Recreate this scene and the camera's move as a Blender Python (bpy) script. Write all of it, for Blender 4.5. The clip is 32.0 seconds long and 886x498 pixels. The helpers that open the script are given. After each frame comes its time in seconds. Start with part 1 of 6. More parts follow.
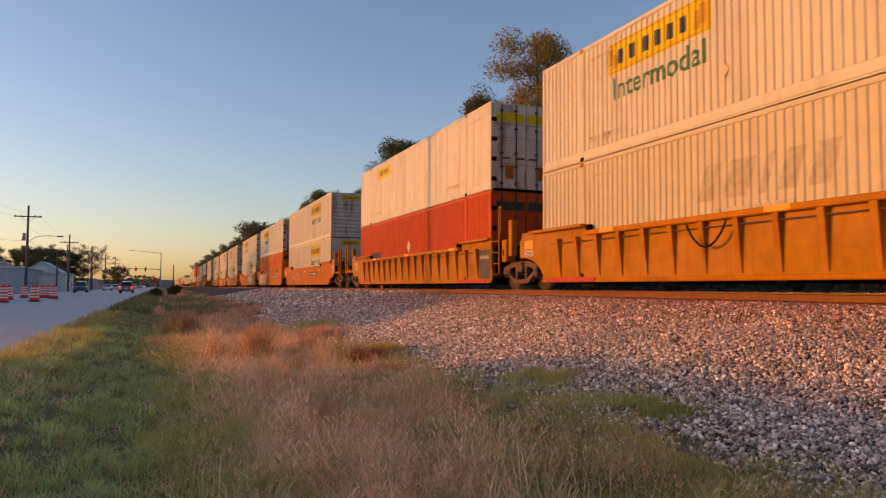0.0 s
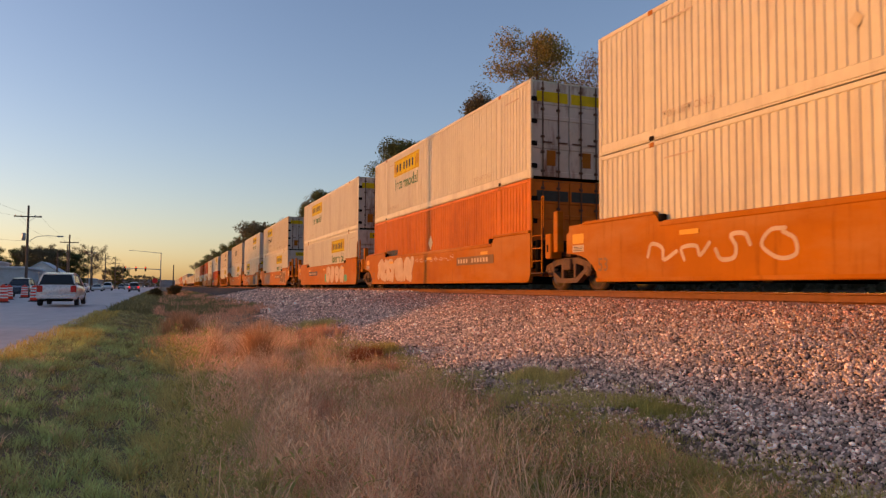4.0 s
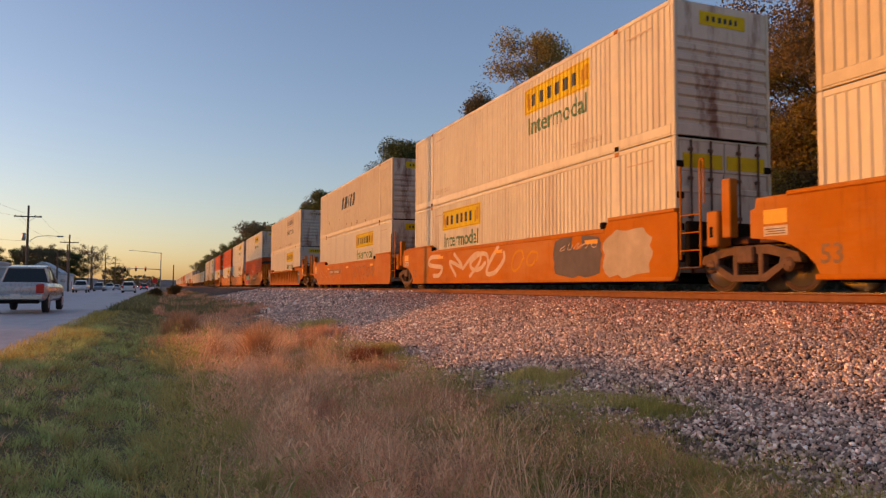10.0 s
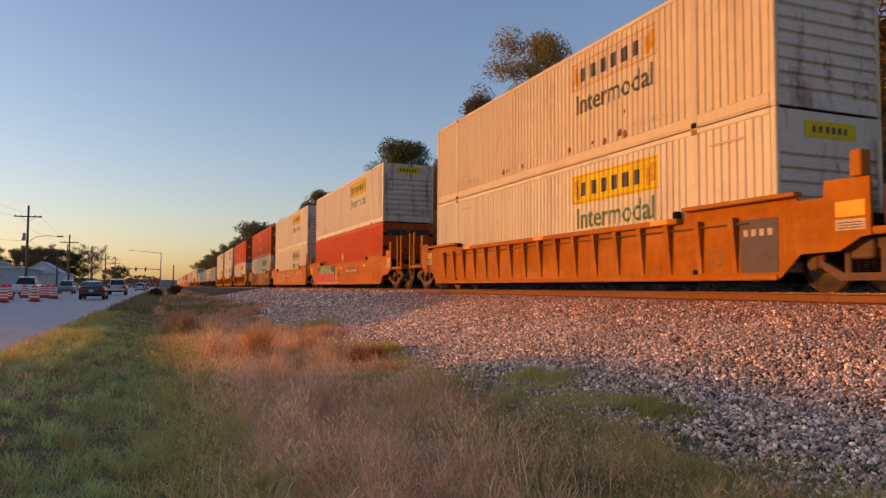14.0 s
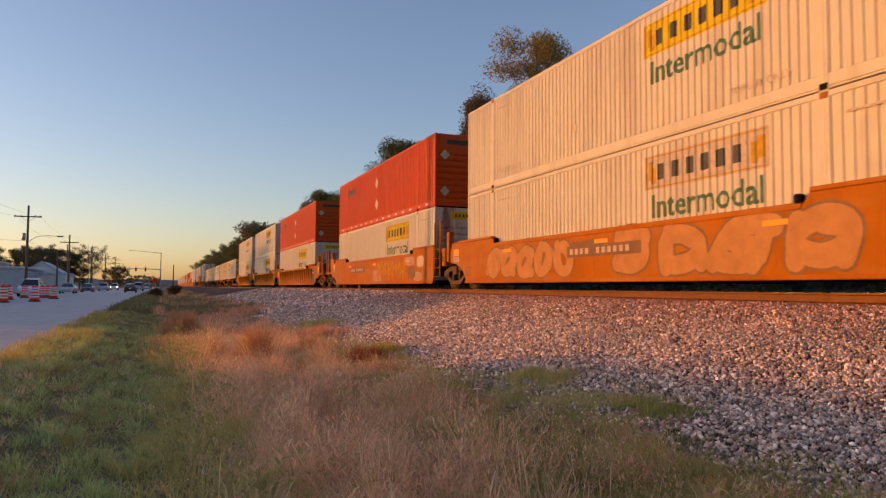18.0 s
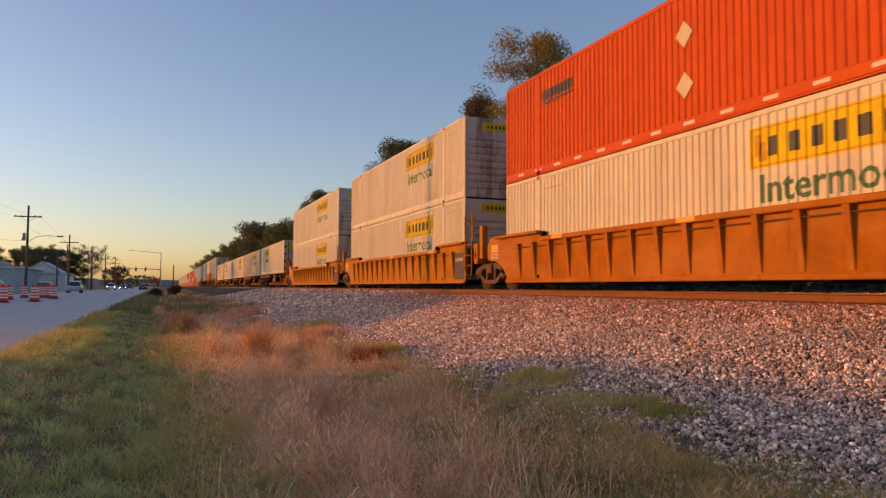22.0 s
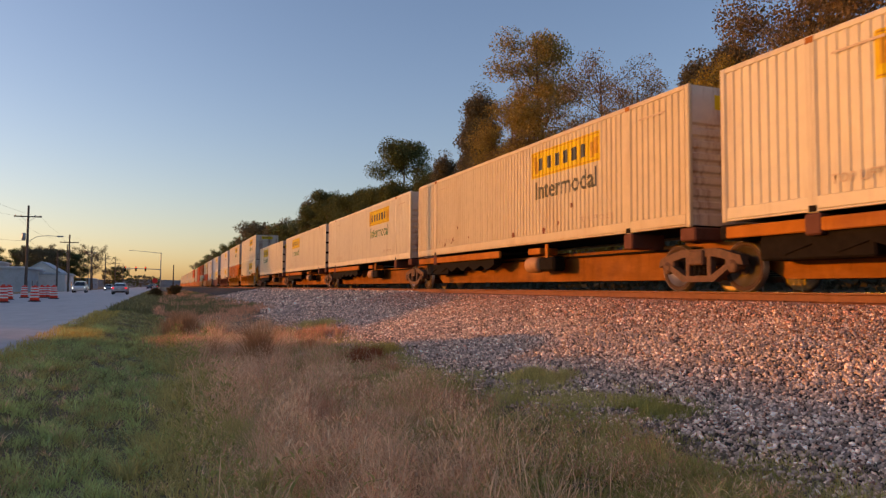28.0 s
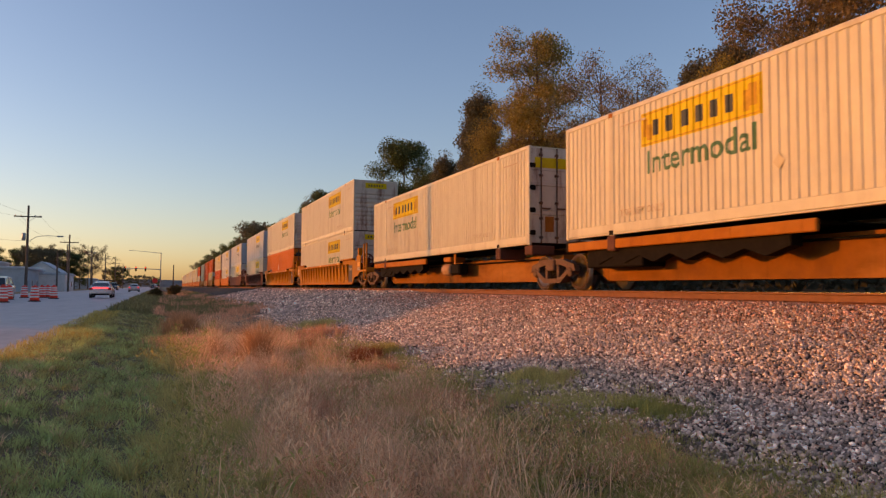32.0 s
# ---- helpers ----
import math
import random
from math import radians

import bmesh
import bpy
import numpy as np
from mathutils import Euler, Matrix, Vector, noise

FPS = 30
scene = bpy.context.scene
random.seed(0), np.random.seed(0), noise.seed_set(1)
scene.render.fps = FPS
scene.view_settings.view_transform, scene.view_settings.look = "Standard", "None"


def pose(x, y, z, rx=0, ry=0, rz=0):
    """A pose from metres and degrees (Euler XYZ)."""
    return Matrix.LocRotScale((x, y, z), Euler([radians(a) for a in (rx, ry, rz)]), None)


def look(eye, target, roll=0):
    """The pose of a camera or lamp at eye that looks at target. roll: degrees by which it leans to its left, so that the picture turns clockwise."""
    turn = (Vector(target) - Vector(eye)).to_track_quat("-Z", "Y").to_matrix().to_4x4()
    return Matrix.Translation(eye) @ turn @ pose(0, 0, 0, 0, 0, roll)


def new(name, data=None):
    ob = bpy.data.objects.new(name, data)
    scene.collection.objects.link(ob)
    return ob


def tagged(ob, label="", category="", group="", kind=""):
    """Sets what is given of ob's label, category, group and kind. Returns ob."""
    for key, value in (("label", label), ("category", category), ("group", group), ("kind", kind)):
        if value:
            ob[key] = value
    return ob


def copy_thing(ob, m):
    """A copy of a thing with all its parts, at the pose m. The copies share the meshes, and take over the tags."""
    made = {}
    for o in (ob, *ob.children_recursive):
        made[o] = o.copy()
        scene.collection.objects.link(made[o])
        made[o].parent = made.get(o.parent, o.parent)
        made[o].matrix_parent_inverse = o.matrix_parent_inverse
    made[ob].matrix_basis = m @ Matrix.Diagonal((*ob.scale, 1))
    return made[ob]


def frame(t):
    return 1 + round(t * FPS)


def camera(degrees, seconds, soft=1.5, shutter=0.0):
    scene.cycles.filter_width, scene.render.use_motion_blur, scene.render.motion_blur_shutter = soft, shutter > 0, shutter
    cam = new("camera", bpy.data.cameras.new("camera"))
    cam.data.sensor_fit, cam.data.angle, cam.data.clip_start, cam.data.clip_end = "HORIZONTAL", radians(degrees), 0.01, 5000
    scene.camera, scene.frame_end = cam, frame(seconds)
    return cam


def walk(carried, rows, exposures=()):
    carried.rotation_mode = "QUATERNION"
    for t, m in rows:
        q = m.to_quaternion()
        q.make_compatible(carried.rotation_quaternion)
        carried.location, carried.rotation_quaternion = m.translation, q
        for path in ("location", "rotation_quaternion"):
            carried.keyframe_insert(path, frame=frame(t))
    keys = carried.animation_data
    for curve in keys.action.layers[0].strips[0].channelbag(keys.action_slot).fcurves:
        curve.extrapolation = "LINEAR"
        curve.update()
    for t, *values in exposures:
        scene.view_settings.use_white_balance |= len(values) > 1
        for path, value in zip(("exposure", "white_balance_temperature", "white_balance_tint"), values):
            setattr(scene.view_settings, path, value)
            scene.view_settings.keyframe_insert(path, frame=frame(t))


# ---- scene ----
# One plan: y runs along the track away from the camera, x to the right of it, z = 0 at the lens.
cam = camera(64.33, 32.0, soft=1.3, shutter=0.12)
EYE = Vector((0.0, 0.0, 0.0))
YAW, PITCH, ROLL = radians(21.465), radians(3.157), 0.34
AIM = Vector((math.sin(YAW) * math.cos(PITCH), math.cos(YAW) * math.cos(PITCH), math.sin(PITCH)))
VIEW = look(EYE, EYE + AIM, ROLL)
walk(cam, [(0.0, VIEW), (32.0, VIEW)], [(0.0, 0.95), (32.0, 0.95)])

# ---- light: a low sun ahead to the left, clear evening sky ----
SUN_EL, SUN_AZ = radians(5.6), radians(25.2)
SUN_DIR = Vector((-math.cos(SUN_AZ) * math.cos(SUN_EL), math.sin(SUN_AZ) * math.cos(SUN_EL), math.sin(SUN_EL)))
world = bpy.data.worlds.new("evening_sky")
scene.world = world
world.use_nodes = True
wn = world.node_tree.nodes
sky = wn.new("ShaderNodeTexSky")
sky.sky_type = "NISHITA"
sky.sun_disc = False
sky.sun_elevation = SUN_EL
sky.sun_rotation = math.atan2(SUN_DIR.x, SUN_DIR.y)
sky.altitude, sky.air_density, sky.dust_density, sky.ozone_density = 60.0, 1.0, 1.0, 1.8
wn["Background"].inputs[1].default_value = 0.145
tint = wn.new("ShaderNodeMix")
tint.data_type, tint.blend_type = "RGBA", "MULTIPLY"
tint.inputs[0].default_value, tint.inputs[7].default_value = 1.0, (1.035, 0.90, 1.01, 1.0)
world.node_tree.links.new(sky.outputs[0], tint.inputs[6])
world.node_tree.links.new(tint.outputs[2], wn["Background"].inputs[0])
sun = new("sun", bpy.data.lights.new("sun", "SUN"))
sun.data.energy, sun.data.angle, sun.data.color = 2.02, radians(0.6), (1.0, 0.325, 0.0)
sun.matrix_world = look(SUN_DIR * 200.0, Vector((0, 0, 0)))

# ---- materials ----
MATS = {}


def ramp(nt, fac, stops):
    node = nt.nodes.new("ShaderNodeValToRGB")
    el = node.color_ramp.elements
    while len(el) < len(stops):
        el.new(0.5)
    for e, (p, c) in zip(el, stops):
        e.position, e.color = p, (c[0], c[1], c[2], 1.0)
    nt.links.new(fac, node.inputs[0])
    return node.outputs[0]


def texture(nt, scale, detail=4.0, rough=0.6, stretch=None, coords="Object", shift=False):
    tc = nt.nodes.new("ShaderNodeTexCoord")
    out = tc.outputs[coords]
    if stretch:
        mp = nt.nodes.new("ShaderNodeMapping")
        mp.inputs["Scale"].default_value = stretch
        nt.links.new(out, mp.inputs[0])
        out = mp.outputs[0]
    if shift:
        oi = nt.nodes.new("ShaderNodeObjectInfo")
        ad = nt.nodes.new("ShaderNodeVectorMath")
        ad.operation = "MULTIPLY_ADD"
        ad.inputs[1].default_value = (37.0, 53.0, 29.0)
        nt.links.new(oi.outputs["Random"], ad.inputs[0])
        nt.links.new(out, ad.inputs[2])
        out = ad.outputs[0]
    n = nt.nodes.new("ShaderNodeTexNoise")
    n.inputs["Scale"].default_value, n.inputs["Detail"].default_value, n.inputs["Roughness"].default_value = scale, detail, rough
    nt.links.new(out, n.inputs["Vector"])
    return n.outputs["Fac"]


def blend(nt, fac, a, b, mode="MIX"):
    m = nt.nodes.new("ShaderNodeMix")
    m.data_type, m.blend_type = "RGBA", mode
    if isinstance(fac, float):
        m.inputs[0].default_value = fac
    else:
        nt.links.new(fac, m.inputs[0])
    for k, c in ((6, a), (7, b)):
        if isinstance(c, tuple):
            m.inputs[k].default_value = (c[0], c[1], c[2], 1.0)
        else:
            nt.links.new(c, m.inputs[k])
    return m.outputs[2]


def surface(name, base, rough=0.6, metal=0.0, var=0.12, scale=6.0, dirt=None, amount=0.35, dirt_scale=0.9,
            streak=None, bump=0.0, bump_scale=60.0, random_tint=0.0, island=False, glow=0.0, coat=0.0, spec=0.25, dust=None):
    """A painted or natural surface: two scales of variation, dirt patches, fine relief."""
    if name in MATS:
        return MATS[name]
    m = bpy.data.materials.new(name)
    m.use_nodes = True
    nt = m.node_tree
    b = nt.nodes["Principled BSDF"]
    dark = tuple(c * (1.0 - var) for c in base)
    light = tuple(min(1.0, c * (1.0 + var)) for c in base)
    col = ramp(nt, texture(nt, scale), [(0.3, dark), (0.7, light)])
    if random_tint or island:
        if island:
            src = nt.nodes.new("ShaderNodeNewGeometry").outputs["Random Per Island"]
        else:
            src = nt.nodes.new("ShaderNodeObjectInfo").outputs["Random"]
        k = random_tint or 0.3
        # strong tints vary the stones; their palest steps also stand for sky glints
        stops = [(0.0, (1 - k,) * 3), (1.0, (1 + k,) * 3)] if k < 0.7 else [(0.0, (0.26, 0.24, 0.25)), (0.5, (0.92, 0.92, 0.92)), (0.86, (1.3, 1.3, 1.32)), (0.93, (2.0, 2.0, 2.1)), (1.0, (2.3, 2.3, 2.4))]
        tint = ramp(nt, src, stops)
        col = blend(nt, 1.0, col, tint, "MULTIPLY")
    if dirt:
        mask = ramp(nt, texture(nt, dirt_scale, 8.0, 0.7, streak, shift=bool(streak)), [(0.5, (0, 0, 0)), (0.5 + 0.32 * (1.1 - amount), (amount * 1.4,) * 3)])
        col = blend(nt, mask, col, dirt)
    if dust:
        mask = ramp(nt, texture(nt, 0.5, 7.0, 0.65, (1, 0.45, 1.6), shift=True), [(0.46, (0, 0, 0)), (0.70, (0.75, 0.75, 0.75))])
        col = blend(nt, mask, col, dust)
        grime = ramp(nt, texture(nt, 2.4, 5.0, 0.7, (1, 3.0, 0.22), shift=True), [(0.56, (0, 0, 0)), (0.74, (0.55, 0.55, 0.55))])
        col = blend(nt, grime, col, tuple(0.45 * c for c in base))
    nt.links.new(col, b.inputs["Base Color"])
    rr = nt.nodes.new("ShaderNodeMapRange")
    rr.inputs[3].default_value, rr.inputs[4].default_value = max(0.03, rough - 0.1), min(1.0, rough + 0.1)
    nt.links.new(texture(nt, scale * 2.3), rr.inputs[0])
    nt.links.new(rr.outputs[0], b.inputs["Roughness"])
    b.inputs["Metallic"].default_value = metal
    if rough >= 0.4 and not metal and not coat:
        b.inputs["Specular IOR Level"].default_value = spec
    b.inputs["Coat Weight"].default_value = coat
    if bump:
        bp = nt.nodes.new("ShaderNodeBump")
        bp.inputs["Strength"].default_value, bp.inputs["Distance"].default_value = bump, 0.02
        nt.links.new(texture(nt, bump_scale, 6.0), bp.inputs["Height"])
        nt.links.new(bp.outputs[0], b.inputs["Normal"])
    if glow:
        b.inputs["Emission Color"].default_value = (*base, 1.0)
        b.inputs["Emission Strength"].default_value = glow
    MATS[name] = m
    return m


RUST = (0.13, 0.045, 0.02)
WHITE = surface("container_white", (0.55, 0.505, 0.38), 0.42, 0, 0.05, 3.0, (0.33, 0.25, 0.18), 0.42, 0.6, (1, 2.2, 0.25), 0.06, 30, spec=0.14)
CREAM = surface("container_cream", (0.50, 0.43, 0.29), 0.45, 0, 0.06, 3.0, (0.36, 0.24, 0.13), 0.34, 0.7, (1, 1.5, 0.35), 0.06, 30, spec=0.14)
GREY = surface("container_grey", (0.48, 0.49, 0.50), 0.5, 0, 0.06, 3.0, (0.25, 0.2, 0.17), 0.4, 0.7, (1, 1.5, 0.35), 0.06, 30, spec=0.14)
ORANGE = surface("container_orange", (0.47, 0.078, 0.012), 0.45, 0, 0.08, 3.0, (0.30, 0.05, 0.02), 0.35, 0.7, (1, 1.5, 0.35), 0.06, 30, spec=0.05)
TANGERINE = surface("container_tangerine", (0.52, 0.15, 0.02), 0.45, 0, 0.08, 3.0, (0.24, 0.07, 0.02), 0.45, 0.7, (1, 1.5, 0.35), 0.06, 30, spec=0.05)
BROWN = surface("container_brown", (0.22, 0.07, 0.04), 0.5, 0, 0.1, 3.0, RUST, 0.35, 0.7, (1, 1.5, 0.35), 0.06, 30, spec=0.14)
TTX = surface("well_yellow", (0.40, 0.148, 0.001), 0.5, 0, 0.14, 2.0, (0.22, 0.07, 0.006), 0.42, 1.1, (1, 0.6, 0.5), 0.1, 25, spec=0.05, dust=(0.40, 0.175, 0.045))
TTX2 = surface("well_orange", (0.37, 0.113, 0.001), 0.5, 0, 0.10, 1.2, (0.25, 0.062, 0.004), 0.40, 0.8, (1, 0.6, 0.5), 0.1, 25, spec=0.05, dust=(0.40, 0.175, 0.045))
RUSTY = surface("well_rusty", (0.34, 0.115, 0.010), 0.65, 0, 0.18, 2.0, (0.19, 0.06, 0.02), 0.45, 1.2, (1, 0.6, 0.5), 0.15, 25, spec=0.05, dust=(0.40, 0.175, 0.045))
SPINE = surface("spine_rusty", (0.21, 0.078, 0.012), 0.7, 0, 0.18, 2.0, (0.11, 0.04, 0.02), 0.5, 1.2, (1, 0.6, 0.5), 0.15, 25, spec=0.05, dust=(0.40, 0.175, 0.045))
WORN = surface("container_worn", (0.56, 0.50, 0.42), 0.5, 0, 0.07, 3.0, (0.17, 0.065, 0.035), 0.6, 1.2, (1.6, 1, 0.35), 0.06, 30, spec=0.14)
PANEL_YELLOW = surface("well_panel_yellow", (0.36, 0.15, 0.003), 0.5, 0, 0.18, 2.0, (0.18, 0.07, 0.01), 0.5, 1.1, (1, 0.6, 0.4), 0.1, 25, spec=0.05, dust=(0.40, 0.175, 0.045))
PANEL = surface("well_panel", (0.33, 0.108, 0.005), 0.55, 0, 0.2, 2.0, (0.20, 0.065, 0.006), 0.45, 1.1, (1, 0.6, 0.4), 0.1, 25, spec=0.05, dust=(0.40, 0.175, 0.045))
DARKWELL = surface("well_brown", (0.12, 0.05, 0.035), 0.65, 0, 0.15, 2.0, (0.05, 0.03, 0.02), 0.5, 1.2, (1, 0.6, 0.5), 0.12, 25, spec=0.05)
LOGO = surface("logo_yellow", (0.62, 0.45, 0.008), 0.5, 0, 0.10, 4.0, (0.38, 0.22, 0.012), 0.4, spec=0.08)
LOGO_WORN = surface("logo_ochre", (0.44, 0.25, 0.02), 0.5, 0, 0.22, 6.0, spec=0.08)
INK = surface("lettering_dark", (0.035, 0.04, 0.035), 0.5, 0, 0.2, 8.0)
GREEN_INK = surface("lettering_green", (0.04, 0.12, 0.06), 0.5, 0, 0.2, 8.0)
FADED = surface("lettering_faded", (0.45, 0.36, 0.26), 0.6, 0, 0.2, 8.0)
TAN = surface("spray_tan", (0.42, 0.20, 0.065), 0.6, 0, 0.15, 3.0, spec=0.08)
OCHRE = surface("spray_ochre", (0.48, 0.21, 0.006), 0.6, 0, 0.15, 3.0, spec=0.08)
PALE = surface("lettering_pale", (0.52, 0.48, 0.42), 0.5, 0, 0.1, 8.0)
RED = surface("paint_red", (0.42, 0.03, 0.018), 0.5, 0, 0.1, 5.0)
TEAL = surface("paint_green", (0.06, 0.30, 0.16), 0.5, 0, 0.1, 5.0)
LILAC = surface("spray_lilac", (0.40, 0.235, 0.16), 0.6, 0, 0.12, 3.0, spec=0.08)
CHALK = surface("spray_chalk", (0.50, 0.37, 0.26), 0.6, 0, 0.12, 2.5, (0.40, 0.22, 0.10), 0.4, 1.5, spec=0.08)
SLATE = surface("spray_slate", (0.10, 0.085, 0.085), 0.6, 0, 0.15, 2.5, spec=0.08)
ASH = surface("spray_ash", (0.36, 0.29, 0.21), 0.6, 0, 0.15, 2.5, spec=0.08)
UMBER = surface("spray_umber", (0.20, 0.115, 0.055), 0.6, 0, 0.15, 3.0, spec=0.08)
DULL = surface("lettering_dull", (0.40, 0.33, 0.215), 0.6, 0, 0.15, 8.0)
REFLECT = surface("reflective_yellow", (0.62, 0.30, 0.006), 0.4, 0, 0.05, 6.0)
TRUCK = surface("truck_steel", (0.12, 0.065, 0.04), 0.75, 0, 0.25, 9.0, (0.07, 0.05, 0.04), 0.5, 3.0, None, 0.3, 40)
WHEEL = surface("wheel_steel", (0.055, 0.03, 0.02), 0.8, 0.0, 0.2, 9.0, (0.08, 0.05, 0.04), 0.4, 3.0)
TREAD = surface("wheel_tread", (0.26, 0.21, 0.17), 0.42, 0.9, 0.06, 20.0)
BLACK = surface("grimy_black", (0.012, 0.009, 0.007), 0.8, 0, 0.3, 8.0, spec=0.06)
RAIL = surface("rail_rust", (0.155, 0.05, 0.014), 0.65, 0.2, 0.2, 7.0, (0.16, 0.06, 0.03), 0.5, 4.0, (1, 0.3, 1), 0.2, 50)
RAILTOP = surface("rail_polished", (0.65, 0.6, 0.56), 0.22, 1.0, 0.05, 20.0)
TIE = surface("tie_timber", (0.07, 0.05, 0.04), 0.9, 0, 0.3, 6.0, None, 0, 1, None, 0.4, 30)


# ---- mesh helpers ----
class Solid:
    """Collects vertices and faces of one part."""

    def __init__(self):
        self.v, self.f = [], []

    def add(self, verts, faces):
        k = len(self.v)
        self.v += [tuple(p) for p in verts]
        self.f += [tuple(i + k for i in q) for q in faces]
        return self

    def box(self, x0, x1, y0, y1, z0, z1, c=0.0):
        """A box; c chamfers its edges."""
        c = min(c, 0.45 * min(abs(x1 - x0), abs(y1 - y0), abs(z1 - z0)))
        if c <= 0:
            return self.add([(x, y, z) for x in (x0, x1) for y in (y0, y1) for z in (z0, z1)],
                            [(0, 1, 3, 2), (4, 6, 7, 5), (0, 4, 5, 1), (2, 3, 7, 6), (0, 2, 6, 4), (1, 5, 7, 3)])
        lo, hi = (x0, y0, z0), (x1, y1, z1)
        ids, verts = {}, []
        for s in ((a, b, d) for a in (0, 1) for b in (0, 1) for d in (0, 1)):
            for ax in range(3):
                p = [(lo[i] + (c if i != ax else 0)) if s[i] == 0 else (hi[i] - (c if i != ax else 0)) for i in range(3)]
                ids[s, ax] = len(verts)
                verts.append(p)
        faces = []
        for ax in range(3):
            o1, o2 = (ax + 1) % 3, (ax + 2) % 3
            for side in (0, 1):
                ring = []
                for a, b in ((0, 0), (1, 0), (1, 1), (0, 1)):
                    s = [0, 0, 0]
                    s[ax], s[o1], s[o2] = side, a, b
                    ring.append(ids[tuple(s), ax])
                faces.append(tuple(ring if side else ring[::-1]))
            for a in (0, 1):
                for b in (0, 1):
                    s0, s1 = [0, 0, 0], [0, 0, 0]
                    s0[ax], s1[ax] = 0, 1
                    s0[o1] = s1[o1] = a
                    s0[o2] = s1[o2] = b
                    q = (ids[tuple(s0), o1], ids[tuple(s1), o1], ids[tuple(s1), o2], ids[tuple(s0), o2])
                    faces.append(q if a == b else q[::-1])
        for s in ((a, b, d) for a in (0, 1) for b in (0, 1) for d in (0, 1)):
            q = (ids[s, 0], ids[s, 1], ids[s, 2])
            faces.append(q if sum(s) % 2 else q[::-1])
        return self.add(verts, faces)

    def prism(self, poly, axis, a, b):
        """A polygon drawn in the plane across axis, drawn out from a to b."""
        def at(p, d):
            q = [p[0], p[1]]
            q.insert(axis, d)
            return q
        n = len(poly)
        verts = [at(p, a) for p in poly] + [at(p, b) for p in poly]
        faces = [tuple(range(n))[::-1], tuple(range(n, 2 * n))]
        faces += [(i, (i + 1) % n, n + (i + 1) % n, n + i) for i in range(n)]
        return self.add(verts, faces)

    def rod(self, p, q, r, n=8, r2=None):
        p, q = Vector(p), Vector(q)
        d = (q - p).normalized()
        u = d.orthogonal().normalized()
        w = d.cross(u)
        r2 = r if r2 is None else r2
        ring = [(math.cos(2 * math.pi * i / n), math.sin(2 * math.pi * i / n)) for i in range(n)]
        verts = [p + u * (c * r) + w * (s * r) for c, s in ring] + [q + u * (c * r2) + w * (s * r2) for c, s in ring]
        faces = [(i, (i + 1) % n, n + (i + 1) % n, n + i) for i in range(n)] + [tuple(range(n))[::-1], tuple(range(n, 2 * n))]
        return self.add(verts, faces)

    def lathe(self, axis_p, axis_d, rings, n=20):
        """Rings of (distance along the axis, radius)."""
        p, d = Vector(axis_p), Vector(axis_d).normalized()
        u = d.orthogonal().normalized()
        w = d.cross(u)
        verts, faces = [], []
        for h, r in rings:
            verts += [p + d * h + u * (math.cos(2 * math.pi * i / n) * r) + w * (math.sin(2 * math.pi * i / n) * r) for i in range(n)]
        for k in range(len(rings) - 1):
            faces += [(k * n + i, k * n + (i + 1) % n, (k + 1) * n + (i + 1) % n, (k + 1) * n + i) for i in range(n)]
        faces += [tuple(range(n))[::-1], tuple(range((len(rings) - 1) * n, len(rings) * n))]
        return self.add(verts, faces)

    def mesh(self, name, material, smooth=False):
        me = bpy.data.meshes.new(name)
        me.from_pydata(self.v, [], self.f)
        mats = material if isinstance(material, (list, tuple)) else [material]
        for m in mats:
            me.materials.append(m)
        if smooth:
            me.polygons.foreach_set("use_smooth", [True] * len(me.polygons))
        me.validate()
        me.update()
        return me


def part(name, solid, material, parent, label="", smooth=False):
    """One mesh object under a thing or a part."""
    me = solid.mesh(name, material, smooth) if isinstance(solid, Solid) else solid
    ob = new(name, me)
    ob.parent = parent
    if label:
        tagged(ob, label)
    return ob


def thing(name, label, category, group="", kind=""):
    return tagged(new(name), label, category, group, kind)


def single(name, solid, material, label, category, group="", kind="", smooth=False):
    """A top-level thing that is one mesh."""
    me = solid.mesh(name, material, smooth) if isinstance(solid, Solid) else solid
    return tagged(new(name, me), label, category, group, kind)


def letters(text, size, shear=0.0):
    """A flat mesh of built-in letters, x to the right, y up, base at the origin."""
    cu = bpy.data.curves.new("lettering", "FONT")
    cu.body, cu.size, cu.shear, cu.extrude, cu.resolution_u = text, size, shear, 0.0, 2
    cu.offset = 0.016 * size
    ob = bpy.data.objects.new("lettering", cu)
    me = bpy.data.meshes.new_from_object(ob)
    bpy.data.objects.remove(ob)
    bpy.data.curves.remove(cu)
    return me


def lay_letters(text, size, material, y_left, z, x, bold=0.0):
    """Letters on a face that looks to -x: they read from +y to -y."""
    me = letters(text, size)
    me.transform(Matrix(((0, 0, 0, x), (-1, 0, 0, y_left), (0, 1, 0, z), (0, 0, 0, 1))))
    me.materials.clear()
    me.materials.append(material)
    return me

# ---- the railway ----
TRACK_X, RAIL_Z, SPEED = 10.935, -0.04, 11.45
BOX_L, BOX_W, BOX_H = 16.15, 2.59, 2.896


# ---- containers: front end at y = 0, centred on x, base at z = 0 ----
def rib_columns(spans, pitch=0.19, depth=0.025):
    """Where the ribbed sheet bends: (place along the side, depth)."""
    cols = []
    for y0, y1 in spans:
        n = max(1, round((y1 - y0) / pitch))
        p = (y1 - y0) / n
        for i in range(n):
            b = y0 + i * p
            cols += [(b, 0), (b + 0.46 * p, 0), (b + 0.58 * p, depth), (b + 0.88 * p, depth)]
        cols.append((y1, 0))
    return cols


